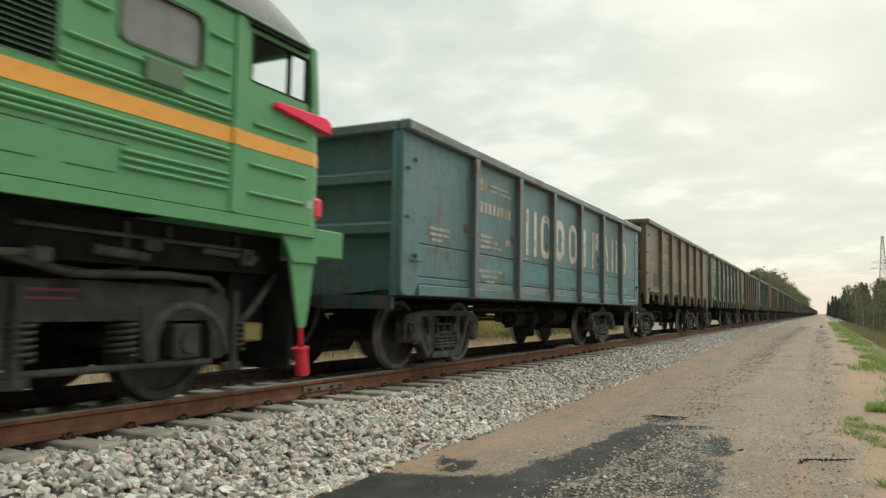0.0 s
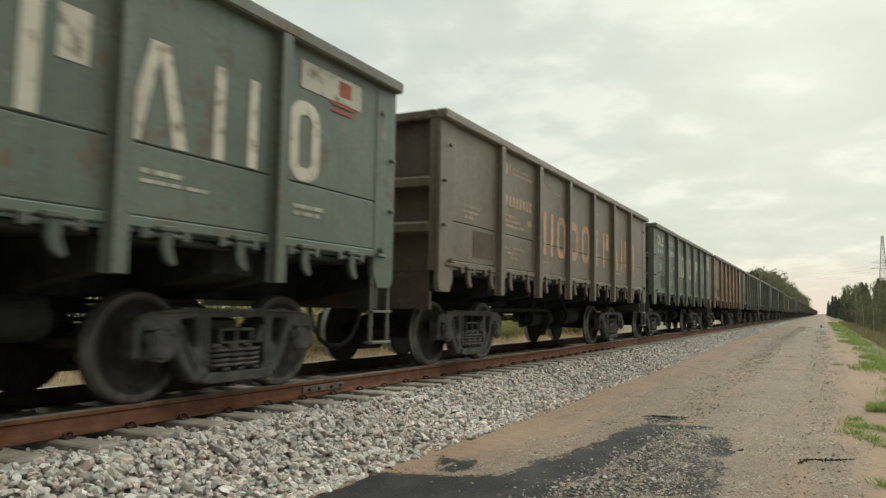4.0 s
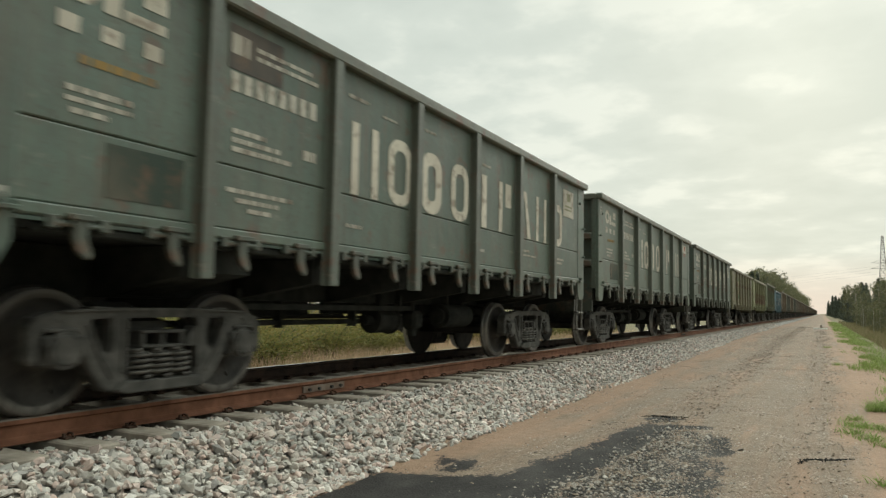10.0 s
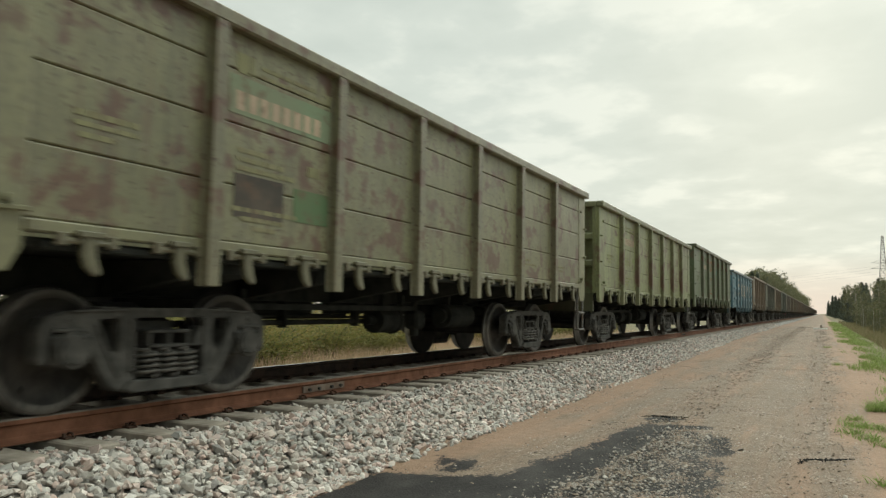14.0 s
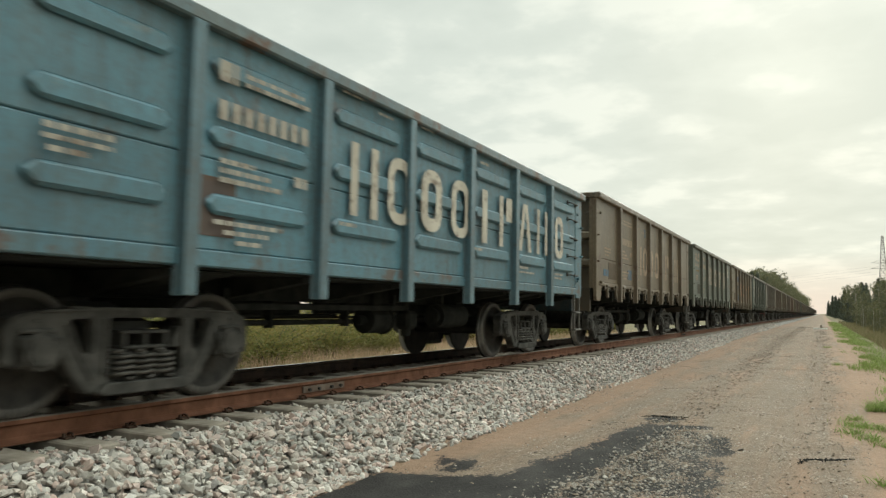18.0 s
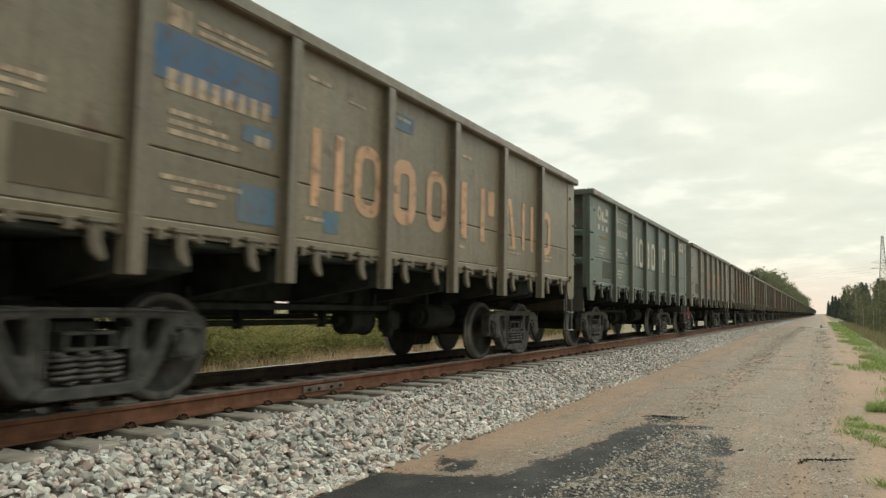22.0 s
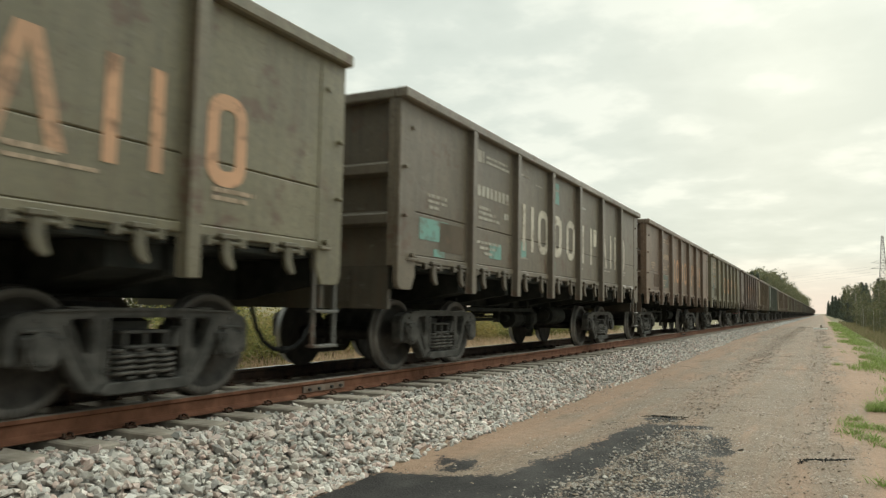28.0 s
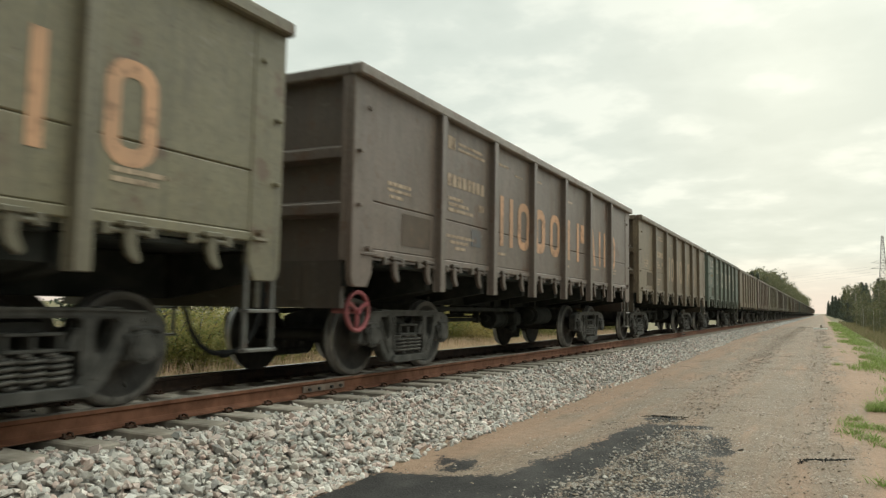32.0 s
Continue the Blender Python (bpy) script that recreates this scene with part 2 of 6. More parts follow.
def tube(bm, pts, r, seg=6):
    """A swept tube in one piece."""
    pts = [Vector(p) for p in pts]
    closed = (pts[0] - pts[-1]).length < 1e-6
    if closed:
        pts = pts[:-1]
    n, rings = len(pts), []
    side = None
    for i, p in enumerate(pts):
        a = pts[i - 1] if i or closed else pts[i]
        b = pts[(i + 1) % n] if i < n - 1 or closed else pts[i]
        d = (b - a).normalized()
        if side is None:
            side = d.orthogonal().normalized()
        side = (side - d * side.dot(d)).normalized()
        up = d.cross(side)
        rings.append([bm.verts.new(p + side * (r * math.cos(2 * math.pi * k / seg)) + up * (r * math.sin(2 * math.pi * k / seg))) for k in range(seg)])
    for u, v in zip(rings, rings[1:] + (rings[:1] if closed else [])):
        for k in range(seg):
            j = (k + 1) % seg
            bm.faces.new((u[k], u[j], v[j], v[k])).smooth = True
    if not closed:
        bm.faces.new(rings[0])
        bm.faces.new(list(reversed(rings[-1])))
    return bm


def lathe(bm, profile, seg=36, axis="x"):
    """Turns a profile of (along, radius) round the x axis."""
    rings = []
    for a, r in profile:
        rings.append([bm.verts.new((a, r * math.cos(2 * math.pi * i / seg), r * math.sin(2 * math.pi * i / seg))) for i in range(seg)])
    for u, v in zip(rings, rings[1:]):
        for i in range(seg):
            j = (i + 1) % seg
            bm.faces.new((u[i], u[j], v[j], v[i]))
    bm.faces.new(rings[0])
    bm.faces.new(list(reversed(rings[-1])))
    return bm


def thing(name, label, category, at=None, group="", kind=""):
    e = new(name)
    e.empty_display_size = 0.2
    if at is not None:
        e.matrix_basis = at
    return tagged(e, label, category, group, kind)


# ---- ground ----
def step(a, b, x):
    t = np.clip((x - a) / (b - a), 0, 1)
    return t * t * (3 - 2 * t)


def ground_height(x, y):
    """The lie of the land: road beside the track, ditch and verge beyond it, low field on the other side."""
    x, y = np.asarray(x, float), np.asarray(y, float)
    road = -0.62 + 0.22 * step(6, 45, y) + 0.02 * np.sin(x * 2.1 + y * 0.31) + 0.012 * np.sin(y * 0.9 + x)
    right = road - 0.45 * step(7.2, 9.5, x) + 0.10 * step(11, 16, x) - 0.5 * step(30, 200, x)
    left = -0.75 - 0.35 * step(2.5, 7, -x) + 0.25 * step(15, 60, -x)
    under = -0.55 + 0 * x
    z = np.where(x > 0, right, left)
    f = step(1.2, 2.6, np.abs(x))
    return under * (1 - f) + z * f


def sheet(name, xs, ys, zfun, material, holes=None):
    X, Y = np.meshgrid(xs, ys)
    Z = zfun(X, Y)
    nx, ny = len(xs), len(ys)
    verts = np.stack([X, Y, Z], -1).reshape(-1, 3)
    i = np.arange(nx * ny).reshape(ny, nx)
    quads = np.stack([i[:-1, :-1], i[:-1, 1:], i[1:, 1:], i[1:, :-1]], -1).reshape(-1, 4)
    if holes is not None:
        c = verts[quads].mean(1)
        quads = quads[~holes(c[:, 0], c[:, 1])]
    me = bpy.data.meshes.new(name)
    me.vertices.add(len(verts))
    me.vertices.foreach_set("co", verts.ravel())
    me.loops.add(quads.size)
    me.loops.foreach_set("vertex_index", quads.ravel().astype(np.int32))
    me.polygons.add(len(quads))
    me.polygons.foreach_set("loop_start", np.arange(0, quads.size, 4, dtype=np.int32))
    me.update(calc_edges=True)
    me.polygons.foreach_set("use_smooth", np.ones(len(quads), bool))
    me.materials.append(material)
    return new(name, me), verts


def field_material():
    k = Mat("field_ground", 0.95)
    v = k.space(seeded=False)
    col = k.mix(k.ramp(k.noise(v, 0.25, 6), 0.35, 0.65), (0.15, 0.115, 0.065), (0.085, 0.09, 0.035))
    col = k.mix(k.ramp(k.noise(v, 3.0, 6), 0.4, 0.7, 0, 0.6), col, (0.17, 0.135, 0.08))
    return k.done(col, k.noise(v, 9, 6), 0.6, 0.06)


def road_material():
    k = Mat("gravel_road", 0.95)
    v = k.space(seeded=False)
    place = k.node("ShaderNodeSeparateXYZ")
    k.link(v, place.inputs[0])

    def cells(scale):
        n = k.node("ShaderNodeTexVoronoi")
        n.inputs["Scale"].default_value = scale
        k.link(v, n.inputs["Vector"])
        return n

    def gravel(scale, dark, middle, light, gap):
        n, tone = cells(scale), k.node("ShaderNodeValToRGB")
        e = tone.color_ramp.elements
        e[0].position, e[0].color = 0.15, (*dark, 1)
        e[1].position, e[1].color = 0.85, (*light, 1)
        e.new(0.5).color = (*middle, 1)
        k.link(n.outputs["Color"], tone.inputs[0])
        return k.mix(k.ramp(n.outputs["Distance"], 0.30, 0.62, 0, 0.8), tone.outputs[0], gap), n.outputs["Distance"]
    fine, fine_d = gravel(85, (0.125, 0.093, 0.068), (0.250, 0.183, 0.134), (0.43, 0.35, 0.275), (0.130, 0.092, 0.064))
    coarse, coarse_d = gravel(38, (0.115, 0.090, 0.070), (0.275, 0.217, 0.168), (0.52, 0.44, 0.365), (0.125, 0.092, 0.067))
    stony = k.ramp(k.noise(v, 1.7, 6, 0.66), 0.40, 0.62)
    gravelly = k.mix(stony, fine, coarse)
    sand = k.mix(k.ramp(k.noise(v, 30, 5, 0.7), 0.4, 0.65), (0.255, 0.165, 0.112), (0.335, 0.228, 0.160))
    sand = k.mix(k.ramp(k.noise(v, 110, 3, 0.7), 0.56, 0.66, 0, 0.6), sand, (0.13, 0.09, 0.065))
    # sand lies bare along the foot of the ballast and on the far edge of the road
    bare = k.node("ShaderNodeMath", operation="MAXIMUM")
    k.link(k.ramp(place.outputs["X"], 3.5, 2.6), bare.inputs[0])
    k.link(k.ramp(place.outputs["X"], 6.0, 6.7), bare.inputs[1])
    mask = k.node("ShaderNodeMath")
    k.link(k.ramp(bare.outputs[0], 0, 1, -0.12, 0.17), mask.inputs[0])
    k.link(k.noise(k.space((1.6, 0.25, 1.0), seeded=False), 1.3, 7, 0.62), mask.inputs[1])
    col = k.mix(k.ramp(mask.outputs[0], 0.41, 0.59), gravelly, sand)
    # wheel tracks swept grey, and sandy streaks between them
    track = k.noise(k.space((2.2, 0.06, 1.0), seeded=False), 1.6, 6, 0.6)
    col = k.mix(k.ramp(track, 0.50, 0.70, 0, 0.40), col, (0.205, 0.172, 0.140))
    col = k.mix(k.ramp(track, 0.50, 0.34, 0, 0.50), col, (0.225, 0.152, 0.108))
    col = k.mix(k.ramp(k.noise(v, 0.6, 5), 0.4, 0.7, 0, 0.35), col, (0.66, 0.64, 0.62), "MULTIPLY")
    col = k.mix(k.ramp(k.noise(v, 9.0, 6, 0.7), 0.42, 0.72, 0, 0.5), col, (0.60, 0.58, 0.56), "MULTIPLY")
    tar = k.node("ShaderNodeAttribute")
    tar.attribute_name = "tar"
    add = k.node("ShaderNodeMath")
    k.link(tar.outputs["Fac"], add.inputs[0])
    k.link(k.ramp(k.noise(k.space((1.0, 0.42, 1.0), seeded=False), 5.0, 8, 0.66), 0.28, 0.72, -0.42, 0.42), add.inputs[1])
    speck = k.node("ShaderNodeMath")
    k.link(add.outputs[0], speck.inputs[0])
    k.link(k.ramp(k.noise(v, 30, 4, 0.7), 0.3, 0.7, -0.28, 0.28), speck.inputs[1])
    tarry = k.ramp(speck.outputs[0], 0.42, 0.54)
    tarcol = k.mix(k.ramp(k.noise(k.space((1.0, 0.35, 1.0), seeded=False), 4.0, 5), 0.42, 0.66), (0.016, 0.0145, 0.0135), (0.038, 0.035, 0.032))
    tarcol = k.mix(k.ramp(k.noise(v, 60, 4, 0.7), 0.60, 0.68, 0, 0.6), tarcol, (0.11, 0.10, 0.09))
    col = k.mix(tarry, col, tarcol)
    rise = k.node("ShaderNodeMath")
    k.link(k.ramp(coarse_d, 0.0, 0.6, 1.0, 0.0), rise.inputs[0])
    k.link(k.ramp(fine_d, 0.0, 0.6, 0.5, 0.0), rise.inputs[1])
    return k.done(col, rise.outputs[0], 0.55, 0.010)


GROUND = field_material()
ROAD = road_material()


def spread(*parts):
    return np.unique(np.concatenate(parts))


def build_ground():
    xs = spread(np.linspace(-2500, -200, 14), np.linspace(-200, -20, 37), np.linspace(-20, -2, 37), np.linspace(-2, 2, 9), np.linspace(2, 9, 15), np.linspace(9, 30, 43), np.linspace(30, 200, 35), np.linspace(200, 2500, 14))
    ys = spread(np.linspace(-400, -20, 20), np.linspace(-20, 80, 101), np.linspace(80, 300, 75), np.linspace(300, 4500, 40))

    def lie(x, y):
        z = ground_height(x, y)
        road = (x > 1.9) & (x < 7.6) & (y > -9) & (y < 890)
        return np.where(road, z - 0.12, z)
    g, _ = sheet("ground", xs, ys, lie, GROUND)
    tagged(g, "dry grass field and earth reaching the horizon", "ground", kind="structure")
    # the road, finely divided near the camera
    xs = np.linspace(1.6, 7.7, 123)
    ys = spread(np.linspace(-10, 3.5, 60), np.linspace(3.5, 16, 251), np.linspace(16, 40, 161), np.linspace(40, 140, 101), np.linspace(140, 900, 60))
    rng = np.random.default_rng(3)

    def relief(x, y):
        z = ground_height(x, y)
        for i in range(14):
            a, b, p, q = rng.normal(0, 5), rng.normal(0, 4), rng.uniform(0, 6.3), rng.uniform(0.0004, 0.0016)
            z = z + q * np.sin(a * x + b * y + p)
        # wheel ruts along the road
        z = z - 0.02 * np.exp(-((x - 5.95) / 0.25) ** 2) - 0.015 * np.exp(-((x - 4.3) / 0.3) ** 2)
        edge = step(7.25, 7.7, x) + step(2.2, 1.6, x) + step(880, 900, y) + step(-8, -10, y)
        return z + 0.006 - 0.2 * np.clip(edge, 0, 1)
    r, verts = sheet("road", xs, ys, relief, ROAD)
    tagged(r, "packed sand and gravel service road with a tar spill", "road", kind="structure")
    x, y = verts[:, 0], verts[:, 1]

    # a solid band along the track side, then tarred gravel with a darker rim
    tar = tar_amount(x, y, TAR_BAND, 0.16)
    for outline, most, soft in ((TAR_GRAVEL, 0.60, 0.16), (TAR_RIM, 0.86, 0.12), (TAR_RIM_NEAR, 0.84, 0.12), (TAR_FINGER, 0.68, 0.10), (TAR_DAB, 0.95, 0.08), (TAR_TAIL, 0.9, 0.08)):
        tar = np.maximum(tar, most * tar_amount(x, y, outline, soft))
    at = r.data.attributes.new("tar", "FLOAT", "POINT")
    at.data.foreach_set("value", tar.astype(np.float32))


def tar_amount(x, y, outline, soft):
    """1 well inside the outline, 0.5 on it, 0 well outside."""
    P = np.array(outline)
    Q = np.roll(P, -1, 0)
    inside, dist = np.zeros(len(x), bool), np.full(len(x), 1e9)
    for (ax, ay), (bx, by) in zip(P, Q):
        inside ^= ((ay > y) != (by > y)) & (x < (bx - ax) * (y - ay) / (by - ay + 1e-12) + ax)
        t = np.clip(((x - ax) * (bx - ax) + (y - ay) * (by - ay)) / ((bx - ax) ** 2 + (by - ay) ** 2), 0, 1)
        dist = np.minimum(dist, np.hypot(x - ax - t * (bx - ax), y - ay - t * (by - ay)))
    return np.clip(0.5 + np.where(inside, dist, -dist) / (2 * soft), 0, 1)


# outlines of the tar spill beside the track
TAR_BAND = [(2.55, 4.0), (2.55, 5.08), (2.50, 5.50), (2.80, 5.62), (3.05, 5.66), (3.36, 5.92), (3.50, 6.23), (3.56, 6.78), (3.65, 7.38), (3.73, 8.17), (3.72, 9.19), (3.97, 9.98), (4.33, 10.0), (4.31, 9.0), (4.22, 8.0), (4.16, 7.0), (4.08, 6.26), (4.15, 5.3), (4.3, 4.0)]
TAR_GRAVEL = [(4.0, 6.2), (4.1, 7.0), (4.15, 8.0), (4.29, 9.82), (4.78, 9.5), (5.06, 9.06), (5.2, 7.5), (5.21, 6.75), (5.24, 6.0), (5.2, 4.0), (4.1, 4.0)]
TAR_RIM = [(4.83, 8.92), (5.05, 9.23), (5.2, 8.19), (5.11, 7.81), (4.89, 8.27)]
TAR_RIM_NEAR = [(4.98, 6.9), (5.2, 7.29), (5.22, 6.53), (5.24, 6.04), (5.03, 6.0)]
TAR_FINGER = [(2.64, 6.44), (2.85, 6.39), (3.05, 6.40), (3.28, 6.10), (3.13, 5.83), (2.91, 5.87)]
TAR_DAB = [(3.79, 10.32), (3.94, 10.73), (4.38, 10.54), (4.03, 10.08)]
TAR_TAIL = [(4.25, 10.06), (4.78, 9.88), (4.82, 9.61), (4.32, 9.68)]
build_ground()


# ---- track ----
BALLAST_PROFILE = [(-3.0, -1.0), (-1.75, -0.27), (-1.35, -0.235), (1.35, -0.235), (1.72, -0.27), (2.42, -0.62), (2.7, -0.85)]


def ballast_height(x, y=0.0):
    px, pz = zip(*BALLAST_PROFILE)
    return np.interp(x, px, pz) + 0.15 * step(6, 45, np.asarray(y, float)) * step(1.72, 2.42, x)


def build_bed():
    xs = np.array(sorted({-3.0, -2.4, -1.75, -1.35, 0, 1.35, 1.55, 1.72, 1.95, 2.2, 2.42, 2.7}))
    ys = spread(np.linspace(-60, 80, 141), np.linspace(80, 1500, 100))
    bed, _ = sheet("ballast_bed", xs, ys, lambda x, y: ballast_height(x, y) - 0.03, STONE_BED)
    tagged(bed, "grey crushed stone ballast bed under the track", "ballast", kind="structure")
    return bed


def bed_material():
    k = Mat("ballast_bed", 0.95)
    v = k.space(seeded=False)
    vor = k.node("ShaderNodeTexVoronoi")
    vor.inputs["Scale"].default_value = 14
    k.link(v, vor.inputs["Vector"])
    col = k.mix(k.ramp(vor.outputs["Distance"], 0.1, 0.6), (0.50, 0.48, 0.45), (0.16, 0.155, 0.145))
    col = k.mix(k.ramp(k.noise(v, 20, 3), 0.4, 0.7, 0, 0.5), col, (0.40, 0.36, 0.32))
    return k.done(col, vor.outputs["Distance"], 1.0, 0.05)


STONE_BED = bed_material()
BED = build_bed()


def stone_shapes(n, seed):
    """Irregular angular pebbles, unit size: vertices and triangles."""
    rng = np.random.default_rng(seed)
    bm = bmesh.new()
    bmesh.ops.create_icosphere(bm, subdivisions=1, radius=1)
    base = np.array([v.co[:] for v in bm.verts])
    tris = np.array([[v.index for v in f.verts] for f in bm.faces])
    bm.free()
    out = []
    for _ in range(n):
        v = base * rng.uniform(0.72, 1.18, (len(base), 1))
        for _ in range(6):           # cut facets
            d = rng.normal(size=3)
            d /= np.linalg.norm(d)
            h = v @ d
            v = v - np.outer(np.maximum(h - rng.uniform(0.38, 0.62), 0), d)
        out.append(v * np.array([rng.uniform(0.8, 1.25), rng.uniform(0.65, 1.0), rng.uniform(0.5, 0.8)]))
    return out, tris


def scatter(name, places, sizes, shapes, tris, material, seed, tip=0.5):
    """Joins a stone at each place into one mesh."""
    rng = np.random.default_rng(seed)
    n = len(places)
    ang = rng.uniform(0, 2 * np.pi, n)
    tilt = rng.normal(0, tip, (n, 2))
    which = rng.integers(0, len(shapes), n)
    nv = len(shapes[0])
    V = np.array(shapes)[which] * sizes[:, None, None]
    ca, sa = np.cos(ang)[:, None], np.sin(ang)[:, None]
    x, y, z = V[..., 0], V[..., 1], V[..., 2]
    z, x = z * np.cos(tilt[:, :1]) - x * np.sin(tilt[:, :1]), x * np.cos(tilt[:, :1]) + z * np.sin(tilt[:, :1])
    z, y = z * np.cos(tilt[:, 1:]) - y * np.sin(tilt[:, 1:]), y * np.cos(tilt[:, 1:]) + z * np.sin(tilt[:, 1:])
    x, y = x * ca - y * sa, x * sa + y * ca
    V = np.stack([x, y, z], -1) + places[:, None, :]
    F = (tris[None] + (np.arange(n) * nv)[:, None, None]).reshape(-1, 3)
    return tri_mesh(name, V.reshape(-1, 3), F, material)


def tri_mesh(name, V, F, material):
    me = bpy.data.meshes.new(name)
    me.vertices.add(len(V))
    me.vertices.foreach_set("co", V.astype(np.float32).ravel())
    me.loops.add(F.size)
    me.loops.foreach_set("vertex_index", F.ravel().astype(np.int32))
    me.polygons.add(len(F))
    me.polygons.foreach_set("loop_start", np.arange(0, F.size, 3, dtype=np.int32))
    me.update(calc_edges=True)
    me.polygons.foreach_set("use_smooth", np.zeros(len(F), bool))
    me.materials.append(material)
    return me


def build_ballast():
    rng = np.random.default_rng(11)
    shapes, tris = stone_shapes(16, 5)
    P, S, inner = [], [], []
    # near shoulder, dense; then thinner with the distance; then between the rails
    for x0, x1, y0, y1, per in ((0.9, 2.55, -2, 12, 800), (0.9, 2.5, 12, 34, 380), (0.9, 2.35, 34, 80, 110), (-0.7, 0.75, -2, 24, 130), (-1.9, -0.9, -2, 24, 120)):
        n = int((x1 - x0) * (y1 - y0) * per)
        x, y = rng.uniform(x0, x1, n), rng.uniform(y0, y1, n)
        s = np.clip(rng.lognormal(-3.13 if y1 == 12 else -3.24, 0.24, n), 0.02, 0.07)
        # sleepers stay half clear of stones
        on = (np.abs(((y - SLEEPER_Y) / SLEEPER_STEP + 0.5) % 1 - 0.5) * SLEEPER_STEP < 0.15) & (np.abs(x) < 1.30)
        rail = np.abs(np.abs(x) - 0.797) < 0.10
        keep = (~on | (rng.uniform(size=n) < np.where(np.abs(x) > 1.12, 0.42, 0.06))) & ~rail
        if x0 > 0.8 and y1 <= 34:
            toe = 2.40 + 0.12 * np.sin(y * 1.7) + 0.07 * np.sin(y * 4.3)
            keep &= (x < toe) | (rng.uniform(size=n) < 0.25)
        x, y, s = x[keep], y[keep], s[keep]
        z = ballast_height(x, y) + rng.uniform(-0.03, 0.04, len(x))
        low = ground_height(x, y) + 0.012
        z = np.where(x > 2.2, np.maximum(z, low), z)
        if y0 >= 34:
            s = s * 1.35
        z = np.where(np.abs(x) < 1.4, z - 0.03, z)
        if x1 < 0.8:
            inner.append((np.stack([x, y, z], -1), s))
            continue
        P.append(np.stack([x, y, z], -1))
        S.append(s)
    P, S = np.concatenate(P), np.concatenate(S)
    ob = new("oily_ballast_stones", scatter("oily_ballast_stones", np.concatenate([a for a, b in inner]), np.concatenate([b for a, b in inner]), shapes, tris, OILY_SHADED, 12))
    tagged(ob, "oil-stained stones between the rails, darkened for the train's shade", "ballast", kind="stuff")
    # those that lie in the stretch nearest to the road are single pieces
    near = np.flatnonzero((P[:, 1] > 3.4) & (P[:, 1] < 5.4) & (P[:, 0] > 1.25) & (P[:, 0] < 2.5))[:300]
    single = [tri_mesh("stone", v, tris, STONE_PIECE) for v in shapes]
    for i in near:
        part("stone", single[i % len(single)], None, BED, at=Matrix.LocRotScale(Vector(P[i]), Euler(rng.uniform(-0.6, 0.6, 3) + np.array([0, 0, rng.uniform(0, 6)])), Vector([S[i]] * 3)))
    keep = np.ones(len(P), bool)
    keep[near] = False
    ob = new("ballast_stones", scatter("ballast_stones", P[keep], S[keep], shapes, tris, STONES, 8))
    tagged(ob, "loose grey and pinkish crushed stones along the track", "ballast", kind="stuff")
    # flat pebbles bedded in the road, smaller and rarer on the sand and in the wet tar
    bits, bit_tris = chip_shapes(12, 15)
    n = 95000
    y = 3.6 + 75 * rng.uniform(size=n) ** 2.1
    x = rng.uniform(2.2, 7.2, n)
    swell = np.sin(x * 1.9 + 0.4 * np.sin(y * 0.5)) * 0.5 + np.sin(y * 0.37 + x) * 0.4
    tarry = tar_amount(x, y, TAR_BAND, 0.1)
    keep = (rng.uniform(size=n) < np.clip(0.62 + 0.45 * swell, 0.15, 1)) & (rng.uniform(size=n) > tarry * 0.93) & (rng.uniform(size=n) > np.where(x > 6.5, 0.8, np.where((x < 3.3) & (y < 9), 0.75, 0.25)))
    x, y = x[keep], y[keep]
    s = np.clip(rng.lognormal(-4.75, 0.42, len(x)), 0.004, 0.026) * (1 + y / 45)
    z = ground_height(x, y) + 0.004 - s * 0.05
    ob = new("road_pebbles", scatter("road_pebbles", np.stack([x, y, z], -1), s, bits, bit_tris, PEBBLES, 9, 0.18))
    tagged(ob, "small loose pebbles strewn on the gravel road", "pebbles", kind="stuff")
    # pale chips pressed into the tarred gravel
    n = 6000
    y, x = rng.uniform(4.0, 10.0, n), rng.uniform(3.6, 5.35, n)
    inside = tar_amount(x, y, TAR_GRAVEL, 0.25)
    keep = rng.uniform(size=n) < inside * (1 - 0.75 * np.maximum(tar_amount(x, y, TAR_RIM, 0.1), tar_amount(x, y, TAR_RIM_NEAR, 0.1)))
    x, y = x[keep], y[keep]
    s = np.clip(rng.lognormal(-4.45, 0.45, len(x)), 0.005, 0.036)
    z = ground_height(x, y) + 0.006 - s * 0.05
    ob = new("stone_chips", scatter("stone_chips", np.stack([x, y, z], -1), s, bits, bit_tris, CHIPS, 19, 0.2))
    tagged(ob, "pale stone chips pressed into tarred gravel", "gravel", kind="stuff")


def chip_shapes(n, seed):
    """Flat chips of eight faces, unit size."""
    rng = np.random.default_rng(seed)
    base = np.array([(1, 0, 0), (0, 1, 0), (-1, 0, 0), (0, -1, 0), (0, 0, 0.55), (0, 0, -0.55)], float)
    tris = np.array([(0, 1, 4), (1, 2, 4), (2, 3, 4), (3, 0, 4), (1, 0, 5), (2, 1, 5), (3, 2, 5), (0, 3, 5)])
    out = []
    for _ in range(n):
        v = base * rng.uniform(0.7, 1.2, (6, 1)) * np.array([rng.uniform(0.8, 1.3), rng.uniform(0.7, 1.0), 1.0])
        v[4, :2] += rng.uniform(-0.35, 0.35, 2)
        out.append(v)
    return out, tris


SLEEPER_Y, SLEEPER_STEP = 3.70, 0.566


